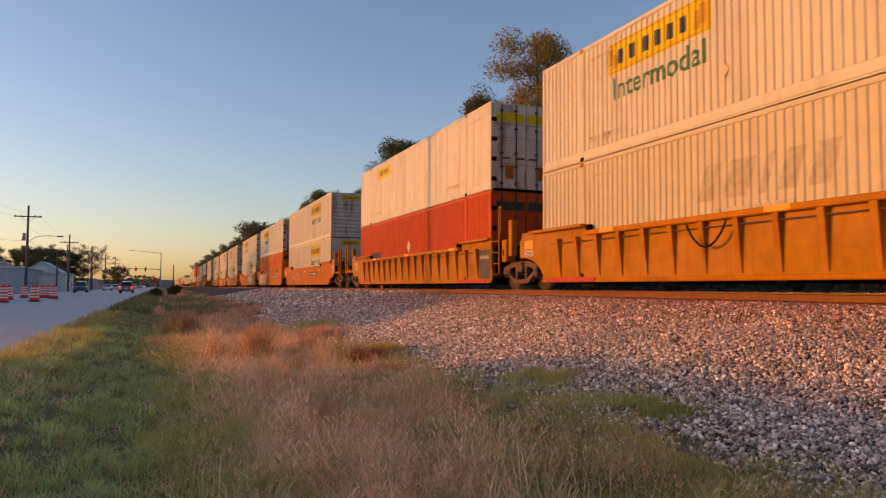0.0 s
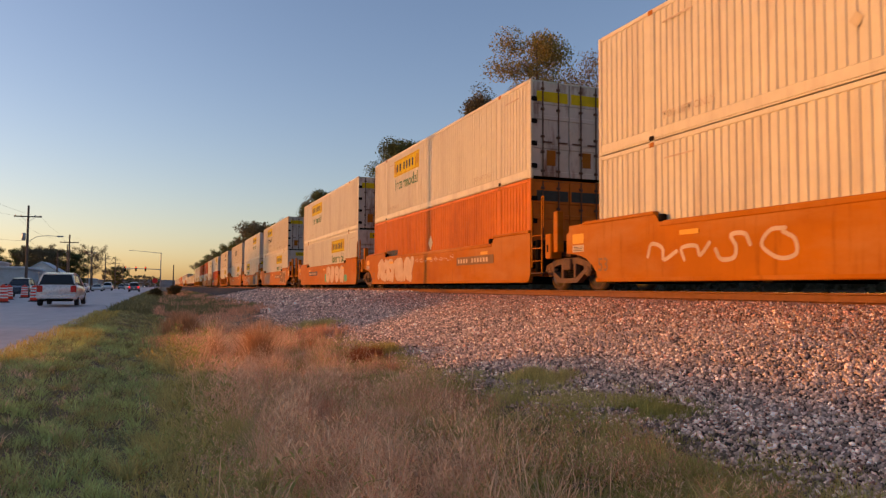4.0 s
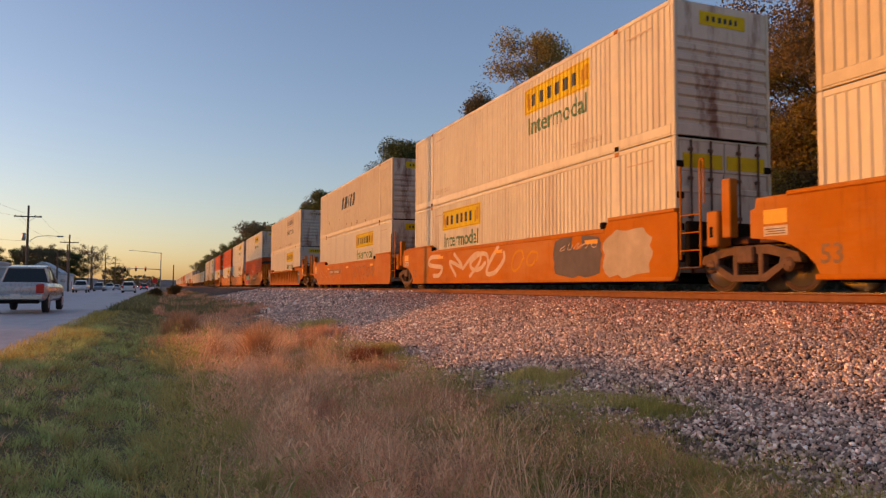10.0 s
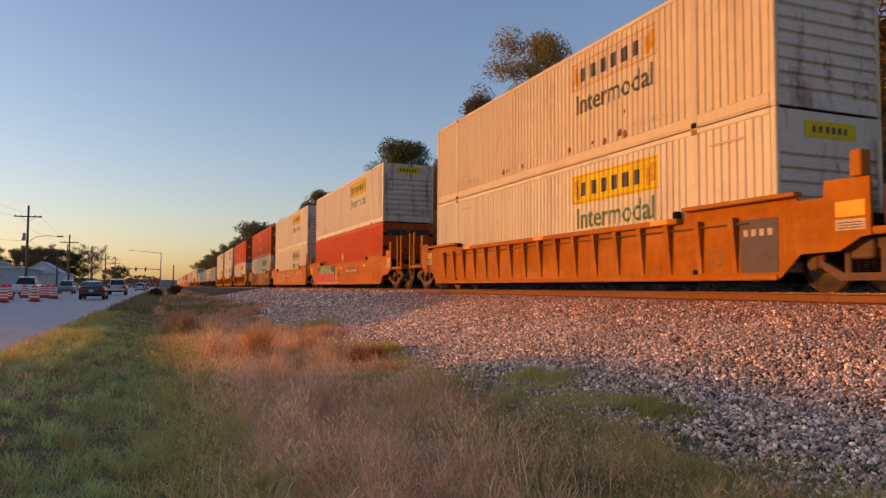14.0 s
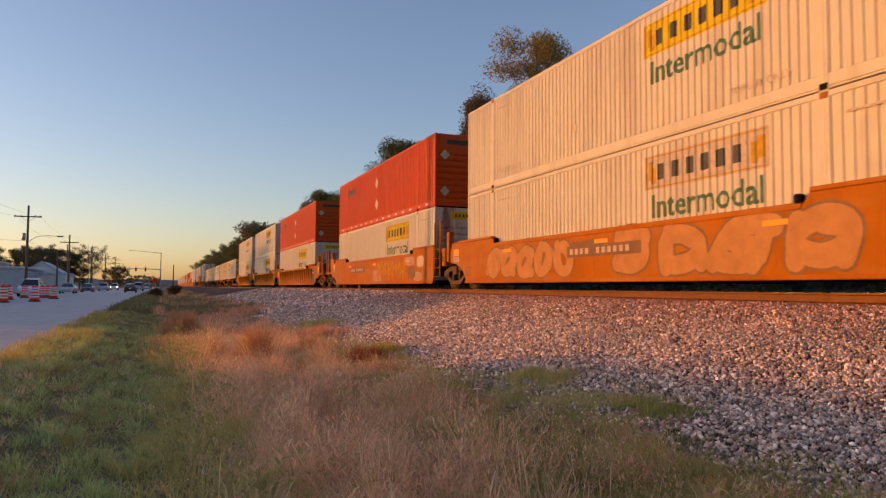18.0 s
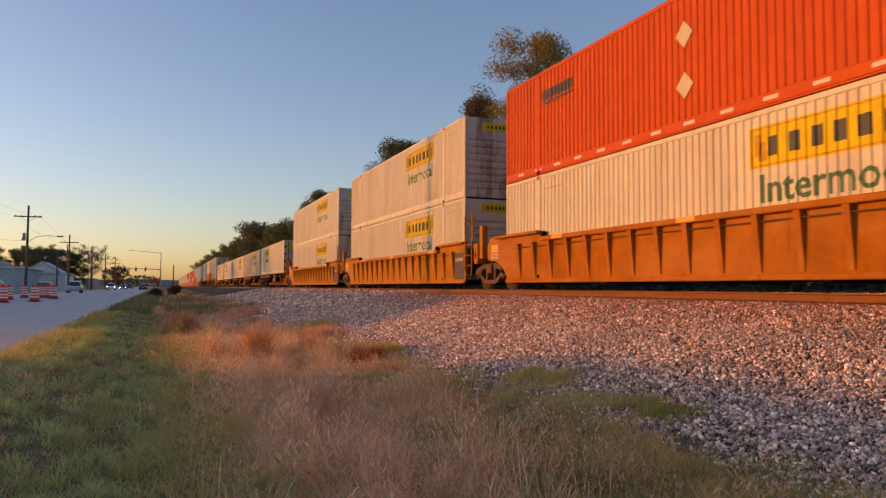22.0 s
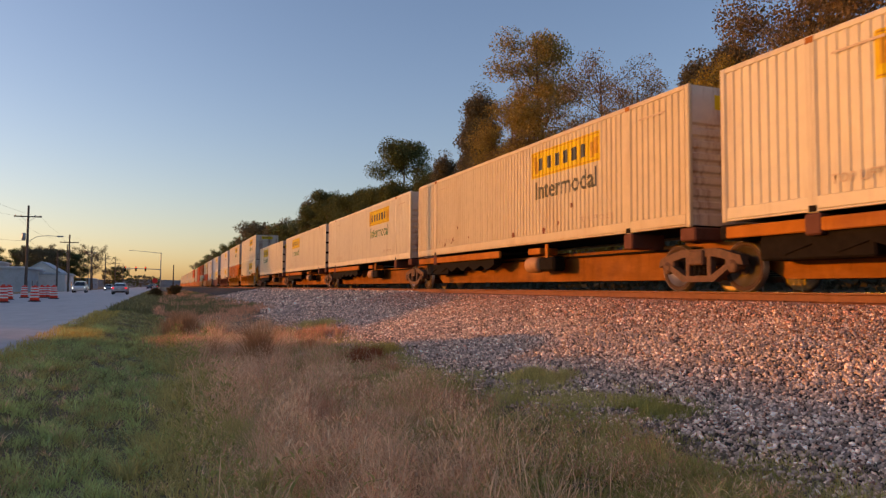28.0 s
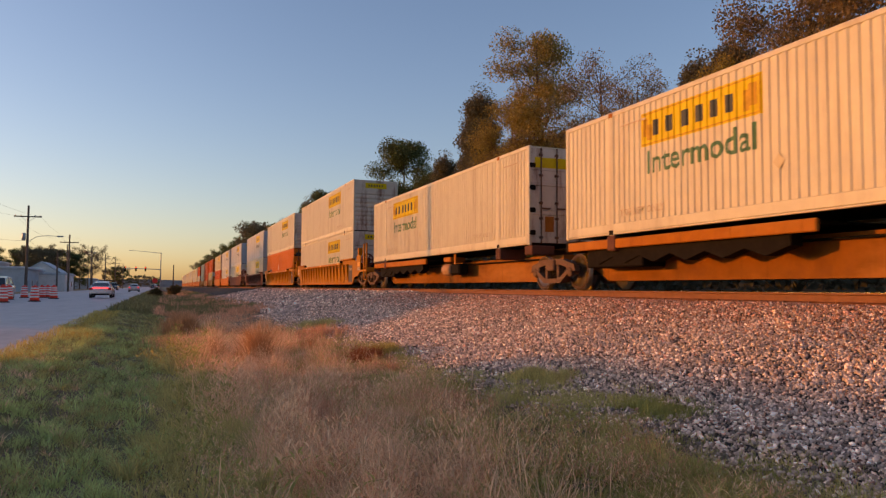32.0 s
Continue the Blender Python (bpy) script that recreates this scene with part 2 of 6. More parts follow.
def corrugation(cols, z0, z1, x, sign):
    """One corrugated sheet that looks to sign * x."""
    verts = []
    for y, d in cols:
        xx = sign * (x - d)
        verts += [(xx, y, z0), (xx, y, z1)]
    faces = []
    for i in range(len(cols) - 1):
        q = (2 * i, 2 * i + 1, 2 * i + 3, 2 * i + 2)
        faces.append(q if sign < 0 else q[::-1])
    return Solid().add(verts, faces)


HALF = BOX_W / 2
POSTS = (2.0, 14.15)
SIDE_COLS = rib_columns(((0.13, POSTS[0] - 0.1), (POSTS[0] + 0.1, POSTS[1] - 0.1), (POSTS[1] + 0.1, BOX_L - 0.13)))


def bars(y_left, widths, gap, z0, z1, x):
    """A row of plain upright blocks in place of a brand's letters, on a face that looks to -x."""
    s = Solid()
    y = y_left
    for w in widths:
        s.box(x - 0.004, x, y - w, y, z0, z1)
        y -= w + gap
    return s


def flat_bars(y_left, z0, z1, spans):
    """Upright blocks as flat paint: (offset to the right, width, foot, top) in shares of the height."""
    s = Solid()
    for o, w, a, b in spans:
        y, lo, hi = y_left - o, z0 + (z1 - z0) * a, z0 + (z1 - z0) * b
        s.add([(0, y, lo), (0, y, hi), (0, y - w, hi), (0, y - w, lo)], [(0, 1, 2, 3)])
    return s


def bent(shape, material, off):
    """Flat paint a little proud of the side, for containers that stay far off."""
    for i, (a, b, d) in enumerate(shape.v):
        shape.v[i] = (-(HALF + off), b, d)
    return shape


def pressed(shape, material, off):
    """Flat paint laid on the ribbed side that looks to -x: cut along the bends and pushed into the grooves."""
    bm = bmesh.new()
    if isinstance(shape, Solid):
        me = bpy.data.meshes.new("paint")
        me.from_pydata(shape.v, [], shape.f)
    else:
        me = shape
    bm.from_mesh(me)
    lo, hi = min(v.co.y for v in bm.verts), max(v.co.y for v in bm.verts)
    for y, d in SIDE_COLS:
        if lo < y < hi:
            bmesh.ops.bisect_plane(bm, geom=bm.verts[:] + bm.edges[:] + bm.faces[:], dist=1e-5, plane_co=(0, y, 0), plane_no=(0, 1, 0))
    ys, ds = [c[0] for c in SIDE_COLS], [c[1] for c in SIDE_COLS]
    for v in bm.verts:
        v.co.x = -(HALF - 0.006 - float(np.interp(v.co.y, ys, ds)) + off)
    me.clear_geometry()
    bm.to_mesh(me)
    bm.free()
    me.materials.clear()
    me.materials.append(material)
    return me


# a brand's lettering as plain upright blocks, and the same slanted
NAME_BLOCKS = ((0.0, 0.19, 0.08, 0.92), (0.42, 0.22, 0.08, 0.92), (0.88, 0.22, 0.08, 0.92), (1.29, 0.22, 0.08, 0.92), (1.70, 0.22, 0.08, 0.92), (2.11, 0.20, 0.08, 0.92))
SLANT_BLOCKS = ((0.0, 0.42, 0.04, 0.96), (0.66, 0.62, 0.04, 0.96), (1.52, 0.18, 0.04, 0.96), (1.94, 0.38, 0.04, 0.96), (2.56, 0.42, 0.04, 0.96))


def container(paint, nose_front=True, mark="panel", smooth=False, label="", logo=LOGO, ink=GREEN_INK, far=False, low_mark=False, slant_ink=INK):
    """A 53-foot container with corrugated sides, lifting posts, a ribbed nose and double doors."""
    c = thing("container", label, "container", "containers on the train")
    for sign in (-1, 1):
        if smooth:
            w = part("side_wall", Solid().box(sign * (HALF - 0.02), sign * (HALF - 0.05), 0.12, BOX_L - 0.12, 0.2, 2.80), paint, c)
            for i in range(13):
                y = 0.12 + i * 1.2238
                part("side_panel", Solid().box(sign * (HALF - 0.004), sign * (HALF - 0.03), y + 0.012, y + 1.2118, 0.21, 2.79, 0.006), paint, w)
        else:
            part("side_wall", corrugation(SIDE_COLS, 0.27, 2.79, HALF - 0.006, sign), paint, c)
        x0, x1 = sorted((sign * HALF, sign * (HALF - 0.10)))
        s = Solid().box(x0, x1, 0.13, BOX_L - 0.13, 0.06, 0.27, 0.012)
        s.box(x0, x1, 0.13, BOX_L - 0.13, 0.02, 0.056, 0.01)
        part("bottom_rail", s, paint, c)
        part("top_rail", Solid().box(x0, x1, 0.13, BOX_L - 0.13, 2.79, BOX_H, 0.015), paint, c)
        for y in (0.0, BOX_L - 0.13):
            part("corner_post", Solid().box(x0, x1, y, y + 0.13, 0.0, BOX_H, 0.02), paint, c)
        for y in POSTS:
            s = Solid().box(*sorted((sign * (HALF + 0.006), sign * (HALF - 0.08))), y - 0.10, y + 0.10, 0.0, BOX_H, 0.012)
            s.box(*sorted((sign * (HALF + 0.012), sign * (HALF - 0.08))), y - 0.025, y + 0.025, 0.1, BOX_H - 0.1, 0.006)
            p = part("lifting_post", s, paint, c)
            for z in (0.012, BOX_H - 0.13) if not far else ():
                part("casting", Solid().box(*sorted((sign * (HALF + 0.016), sign * (HALF - 0.05))), y - 0.085, y + 0.085, z, z + 0.118, 0.015), BLACK if z < 1 else RUSTY, p, "dark steel lifting fitting")
    s = Solid().box(-HALF + 0.1, HALF - 0.1, 0.05, BOX_L - 0.05, BOX_H - 0.06, BOX_H - 0.015)
    for i in range(26):
        s.box(-HALF + 0.16, HALF - 0.16, 0.3 + i * 0.61, 0.6 + i * 0.61, BOX_H - 0.016, BOX_H - 0.001, 0.006)
    part("roof", s, paint, c)
    part("floor", Solid().box(-HALF + 0.1, HALF - 0.1, 0.05, BOX_L - 0.05, 0.08, 0.14), BLACK, c)
    for end in (0, 1):
        nose = (end == 0) == nose_front
        ya, out = (0.0, -1) if end == 0 else (BOX_L, 1)
        inner = ya - out * 0.06
        if nose:
            prof = [(ya - out * 0.09, 0.04), (ya - out * 0.012, 0.04), (ya - out * 0.012, 0.25)]
            for i in range(8):
                z = 0.30 + i * 0.245
                prof += [(ya - out * 0.055, z), (ya - out * 0.055, z + 0.06), (ya - out * 0.012, z + 0.10), (ya - out * 0.012, z + 0.21)]
            prof += [(ya - out * 0.012, BOX_H - 0.02), (ya - out * 0.09, BOX_H - 0.02)]
            s = Solid().prism(prof, 0, -HALF + 0.1, HALF - 0.1)
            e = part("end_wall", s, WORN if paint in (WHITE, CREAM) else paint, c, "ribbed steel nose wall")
            if mark != "bar":
                part("logo_plate", Solid().box(-0.62, 0.62, *sorted((ya - out * 0.012, ya - out * 0.004)), 2.42, 2.72), logo, e, "yellow logo plate")
                s = Solid()
                for o, w, a, b in NAME_BLOCKS:
                    xx = -0.44 + 0.36 * o
                    s.box(xx, xx + 0.36 * w, *sorted((ya - out * 0.004, ya)), 2.50 + 0.14 * a, 2.50 + 0.14 * b)
                part("plate_lettering", s, INK, e, "dark blocks of a brand name")
            else:
                part("logo_plate", Solid().box(-0.8, 0.8, *sorted((ya - out * 0.012, ya - out * 0.004)), 2.48, 2.66), INK, e, "dark logo bar")
                for zz in (2.05, 0.62):
                    part("diamond", Solid().prism([(-0.88 + 0.2 * math.cos(k * math.pi / 2), zz + 0.2 * math.sin(k * math.pi / 2)) for k in range(4)], 1, *sorted((ya - out * 0.012, ya - out * 0.004))), FADED, e, "pale diamond marking")
            for xx, zz in ((0.62, 0.35), (0.95, 0.35)) if not far else ():
                part("placard", Solid().box(xx, xx + 0.2, *sorted((ya - out * 0.012, ya - out * 0.002)), zz, zz + 0.25), FADED, e)
        else:
            for sx in (-1, 1):
                xa, xb = sorted((sx * 0.015, sx * (HALF - 0.11)))
                prof = [(ya - out * 0.08, 0.08), (ya - out * 0.014, 0.08)]
                for z0, z1 in ((0.22, 0.90), (1.0, 1.75), (1.85, 2.20)):
                    prof += [(ya - out * 0.014, z0), (ya - out * 0.04, z0 + 0.02), (ya - out * 0.04, z1 - 0.02), (ya - out * 0.014, z1)]
                prof += [(ya - out * 0.014, BOX_H - 0.08), (ya - out * 0.08, BOX_H - 0.08)]
                s = Solid().prism(prof, 0, xa, xb)
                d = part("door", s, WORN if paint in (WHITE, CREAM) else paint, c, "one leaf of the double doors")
                for k in (0.28, 0.80) if not far else ():
                    xr = sx * (0.10 + k)
                    s = Solid().rod((xr, ya + out * 0.015, 0.06), (xr, ya + out * 0.015, BOX_H - 0.06), 0.022)
                    for z in (0.2, 0.75, 1.2, 2.0, 2.6):
                        s.box(xr - 0.06, xr + 0.06, *sorted((ya - out * 0.03, ya + out * 0.02)), z, z + 0.07, 0.01)
                    s.box(*sorted((xr, xr - sx * 0.3)), *sorted((ya, ya + out * 0.03)), 1.05, 1.10, 0.01)
                    part("lock_rod", s, TRUCK, d, "steel door locking rod")
                for z in (0.3, 0.95, 1.6, 2.25) if not far else ():
                    part("hinge", Solid().box(*sorted((sx * (HALF - 0.02), sx * (HALF - 0.22))), *sorted((ya - out * 0.03, ya + out * 0.012)), z, z + 0.14, 0.015), BLACK, d)
                part("logo_plate", Solid().box(*sorted((sx * 0.06, sx * (HALF - 0.2))), *sorted((ya - out * 0.014, ya - out * 0.002)), 2.26, 2.56), logo if mark != "bar" else INK, d, "yellow logo band")
                part("rust_patch", Solid().box(*sorted((sx * 0.45, sx * 0.75)), *sorted((ya - out * 0.034, ya - out * 0.045)), 0.40, 0.85, 0.004), RUSTY, d, "rust-stained repair patch")
    # lettering of the side that looks to -x
    X = -HALF
    if mark in ("panel", "pale"):
        y0 = 3.1 if nose_front else BOX_L - 6.5
        coat = logo if mark == "panel" else FADED
        if smooth:
            lp = part("logo_panel", Solid().box(X - 0.006, X, y0 + 1.2, y0 + 3.4, 2.12, 2.62), coat, c, "yellow logo panel with dark block lettering")
            part("logo_lettering", bars(y0 + 3.0, (0.1, 0.2, 0.1, 0.1, 0.1, 0.1, 0.1), 0.1, 2.26, 2.5, X - 0.006), INK, lp)
        else:
            lay = bent if far else pressed
            lp = part("logo_panel", lay(flat_bars(y0 + 3.4, 1.86, 2.60, ((0, 3.4, 0, 1),)), coat, 0.002), coat, c, "yellow logo panel with dark block lettering")
            part("logo_lettering", lay(flat_bars(y0 + 2.98, 2.02, 2.42, NAME_BLOCKS), INK, 0.006), INK, lp, "dark blocks of a brand name")
            if not far:
                part("logo_scroll", lay(flat_bars(y0 + 3.30, 1.98, 2.46, ((0, 0.16, 0.2, 1), (0.1, 0.18, 0, 0.7))), LOGO_WORN, 0.004), LOGO_WORN, lp, "darker ochre emblem block")
                part("logo_scroll", lay(flat_bars(y0 + 0.42, 1.98, 2.46, ((0, 0.14, 0, 0.8), (0.12, 0.2, 0.15, 1))), LOGO_WORN, 0.004), LOGO_WORN, lp, "darker ochre emblem block")
                part("logo_border", lay(flat_bars(y0 + 3.37, 1.89, 2.57, ((0, 3.34, 0, 0.04), (0, 3.34, 0.96, 1), (0, 0.025, 0.04, 0.96), (3.315, 0.025, 0.04, 0.96))), LOGO_WORN, 0.004), LOGO_WORN, lp, "thin dark border line")
            me = lay_letters("Intermodal", 0.70, ink, y0 + 3.22, 1.26, X - 0.006)
            part("lettering", pressed(me, ink, 0.003) if not far else me, ink, c, "dark green word Intermodal")
    elif mark == "bar":
        z0 = 2.05 if not low_mark else 1.18
        lp = part("logo_lettering", bars(13.9, (0.13, 0.14, 0.13, 0.14, 0.11, 0.13, 0.13, 0.11, 0.13), 0.05, z0, z0 + 0.26, X - 0.006), INK, c, "dark blocks of a brand name")
        part("logo_underline", bars(13.85, (1.5,), 0, z0 - 0.12, z0 - 0.06, X - 0.006), INK, lp)
        for z in (0.95, 2.0) if not low_mark else (1.5,):
            part("diamond", Solid().prism([(8.15, z - 0.28), (7.9, z), (8.15, z + 0.28), (8.4, z)], 0, X - 0.006, X - 0.001), CREAM, c, "white diamond marking")
        if not far:
            tape = Solid().box(X - 0.004, X, -0.16, 0.16, 0.13, 0.20).mesh("reflective_tape", PALE)
            for i in range(15):
                part("reflective_tape", tape, PALE, c).location = (0, 0.9 + i * 1.02, 0)
    elif mark == "slant":
        s = flat_bars(10.1, 1.40, 2.15, SLANT_BLOCKS)
        s.v = [(a, b - 0.36 * (d - 1.40), d) for a, b, d in s.v]
        part("logo_lettering", pressed(s, slant_ink, 0.003) if not far else bent(s, slant_ink, 0.003), slant_ink, c, "slanted blocks of a brand name")
        part("word_bar", bars(9.6, (0.12, 0.2, 0.12, 0.16, 0.2, 0.12, 0.2, 0.14), 0.08, 1.12, 1.26, X - 0.003), FADED, c)
    if not far and paint is CREAM:
        rng = random.Random(len(label))
        for i in range(9):
            cy, cz, r = rng.uniform(4.0, 13.5), rng.choice((0.36, 0.42, 0.5, 0.9)), rng.uniform(0.04, 0.11)
            out = [(cy + r * rng.uniform(0.5, 1.1) * math.cos(a * 0.9), cz + 1.2 * r * rng.uniform(0.5, 1.1) * math.sin(a * 0.9)) for a in range(7)]
            part("rust_chip", Solid().prism(out, 0, X + 0.002, X + 0.006), surface("rust_spot", (0.16, 0.05, 0.02), 0.8, 0, 0.3, 9.0), c, "flaked rust spot")
    if not far and mark != "bar":
        part("notice", lay_letters("TOP LIFT ONLY", 0.22, FADED, POSTS[1] - 0.35, 0.42, X - 0.006), FADED, c, "faded notice TOP LIFT ONLY")
        part("notice", lay_letters("TOP LIFT ONLY", 0.20, FADED, POSTS[0] + 2.0, 0.42, X - 0.006), FADED, c, "faded notice TOP LIFT ONLY")
        part("number_marking", bars(POSTS[0] - 0.4, (0.9,), 0, 2.46, 2.50, X - 0.006), FADED, c, "faded number")
        part("number_marking", bars(POSTS[1] - 0.4, (0.9,), 0, 2.46, 2.50, X - 0.006), FADED, c, "faded number")
        if mark in ("panel", "pale") and not smooth:
            for z in (0.95,):
                part("placard", Solid().prism([(9.3, z - 0.14), (9.17, z), (9.3, z + 0.14), (9.43, z)], 0, X - 0.006, X - 0.001), CREAM, c, "empty diamond placard holder")
    return c


def container_kinds(far=False):
    w = "white corrugated 53-foot container, "
    return {
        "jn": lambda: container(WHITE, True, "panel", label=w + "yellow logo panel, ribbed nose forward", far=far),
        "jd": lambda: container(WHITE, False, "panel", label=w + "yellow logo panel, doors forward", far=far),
        "cn": lambda: container(CREAM, True, "panel", label="cream weathered 53-foot container with yellow logo panel", ink=INK, far=far),
        "cd": lambda: container(CREAM, False, "panel", label="cream rust-streaked 53-foot container, doors forward", ink=INK, far=far),
        "fn": lambda: container(CREAM, True, "pale", label="cream container with a faded ochre logo and rust", logo=FADED, ink=INK, far=far),
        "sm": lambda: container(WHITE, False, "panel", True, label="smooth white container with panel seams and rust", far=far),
        "or": lambda: container(ORANGE, True, "bar", label="orange-red corrugated container with white diamonds", far=far),
        "sw": lambda: container(CREAM, True, "slant", label="cream container with slanted dark lettering blocks", far=far),
        "gr": lambda: container(GREY, True, "panel", label="light grey corrugated container with yellow logo panel", ink=INK, far=far),
        "ol": lambda: container(ORANGE, False, "bar", label="orange-red corrugated container with one white diamond", far=far, low_mark=True),
        "oy": lambda: container(TANGERINE, False, "bar", label="tangerine orange corrugated container with dark lettering blocks", far=far, low_mark=True),
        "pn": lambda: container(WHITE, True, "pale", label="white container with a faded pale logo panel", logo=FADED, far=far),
        "sf": lambda: container(CREAM, True, "slant", label="cream container with faded slanted lettering blocks", far=far, slant_ink=DULL),
        "br": lambda: container(BROWN, True, "bar", label="dark brown-red corrugated container", far=far),
    }


# ---- running gear and wells: stack front at y = 0, z = 0 on the rail ----
WHEEL_R = 0.48


def truck(unit, yc, near=True):
    """A two-axle truck centred at yc: bolster, side frames, wheelsets."""
    part("bolster", Solid().box(-1.15, 1.15, yc - 0.2, yc + 0.2, 0.52, 0.82, 0.03), TRUCK, unit)
    for sign in (-1, 1):
        xa, xb = sorted((sign * 0.92, sign * 1.08))
        P = lambda pts: [(yc + a, b) for a, b in pts]
        s = Solid()
        s.prism(P([(-1.18, 0.50), (-1.12, 0.68), (-0.5, 0.84), (0.5, 0.84), (1.12, 0.68), (1.18, 0.50), (0.98, 0.56), (0.44, 0.68), (-0.44, 0.68), (-0.98, 0.56)]), 0, xa, xb)
        s.prism(P([(-1.02, 0.56), (-0.44, 0.19), (0.44, 0.19), (1.02, 0.56), (0.82, 0.56), (0.36, 0.31), (-0.36, 0.31), (-0.82, 0.56)]), 0, xa - 0.01, xb + 0.01)
        for a in (-0.36, 0.24):
            s.box(xa, xb, yc + a, yc + a + 0.12, 0.29, 0.70, 0.02)
        for a in (-0.915, 0.915):
            s.box(xa, xb, yc + a - 0.2, yc + a + 0.2, 0.50, 0.64, 0.03)
        f = part("side_frame", s, TRUCK, unit, "rusty cast truck side frame")
        if near:
            for a in (-0.13, 0.0, 0.13):
                sp = Solid()
                for k in range(5):
                    sp.lathe((sign * 1.0, yc + a, 0.33 + k * 0.042), (0, 0, 1), [(0, 0.055), (0.015, 0.062), (0.03, 0.055)], 8)
                part("spring", sp, BLACK, f)
    for a in (-0.915, 0.915):
        w = part("wheelset", Solid().rod((-1.0, 0, 0), (1.0, 0, 0), 0.08, 10), TRUCK, unit)
        w.location = (0, yc + a, WHEEL_R)
        for sign in (-1, 1):
            s = Solid().lathe((sign * 0.685, 0, 0), (sign, 0, 0), [(0.0, 0.10), (0.0, 0.472), (0.10, 0.472), (0.112, 0.465), (0.112, 0.40), (0.07, 0.37), (0.06, 0.20), (0.12, 0.13), (0.13, 0.09)], 24)
            part("wheel", s, WHEEL, w, "rust-brown freight wheel", True)
            s = Solid().lathe((sign * 0.665, 0, 0), (sign, 0, 0), [(0.0, 0.44), (0.0, 0.50), (0.02, 0.512), (0.032, 0.50), (0.045, 0.484), (0.128, 0.478), (0.128, 0.470), (0.11, 0.470)], 28)
            part("tread", s, TREAD, w, "polished wheel tread", True)
            if near:
                s = Solid().lathe((sign * 1.0, 0, 0), (sign, 0, 0), [(0, 0.13), (0.08, 0.13), (0.11, 0.10), (0.12, 0.03)], 12)
                for k in range(3):
                    s.rod((sign * 1.105, 0.07 * math.cos(k * 2.094), 0.07 * math.sin(k * 2.094)), (sign * 1.13, 0.07 * math.cos(k * 2.094), 0.07 * math.sin(k * 2.094)), 0.018, 6)
                part("bearing_cap", s, TRUCK, w)
    return unit


SILL_X = 1.40


def sill_end(e, free, low, raised):
    """The outline of one end of a side sill, from its foot to its top: measured outwards from the container."""
    if free:
        return [(0.05, low), (0.46, 0.62), (1.18, 0.64), (1.54, 0.84), (1.70, 0.86), (1.70, 1.74), (0.92, 1.76), (0.90, 1.50), (0.42, 1.50), (0.36, raised)]
    return [(-0.12, low), (-0.02, 0.44), (0.16, 0.62), (0.42, 0.78), (0.75, 0.88), (e - 0.2, 0.94), (e - 0.2, raised - 0.2), (e - 0.3, raised - 0.18), (e - 0.34, raised)]


def sill_outline(ef, er, free_f, free_r, low=0.24, top=1.42, raised=1.63):
    front = [(-a, z) for a, z in (sill_end(ef, True, low, raised) if free_f else [(0.05, low), (0.16, 0.42), (0.16, raised - 0.06), (0.10, raised)])]
    rear = [(BOX_L + a, z) for a, z in sill_end(er, free_r, low, raised)]
    return rear + [(BOX_L - 2.2, raised), (BOX_L - 2.35, top), (2.35, top), (2.2, raised)] + front[::-1]


def end_posts(parent, x, yb, d, paint):
    """Two tall angle posts at the corner of an end platform, with a stirrup step hung below."""
    l = part("ladder", Solid().box(x - 0.04, x + 0.04, *sorted((yb - d * 0.02, yb - d * 0.13)), 0.80, 2.33, 0.012).box(x - 0.04, x + 0.04, *sorted((yb - d * 0.55, yb - d * 0.66)), 0.80, 2.33, 0.012), paint, parent, "pair of tall steel corner posts")
    for z in (1.10,):
        part("rung", Solid().rod((x, yb - d * 0.08, z), (x, yb - d * 0.60, z), 0.018, 6), paint, l)
    s = Solid().rod((x, yb - d * 0.08, 0.82), (x, yb - d * 0.08, 0.45), 0.018, 6).rod((x, yb - d * 0.60, 0.82), (x, yb - d * 0.60, 0.45), 0.018, 6)
    part("stirrup", s.rod((x, yb - d * 0.08, 0.45), (x, yb - d * 0.60, 0.45), 0.022, 6), paint, l, "hanging stirrup step")


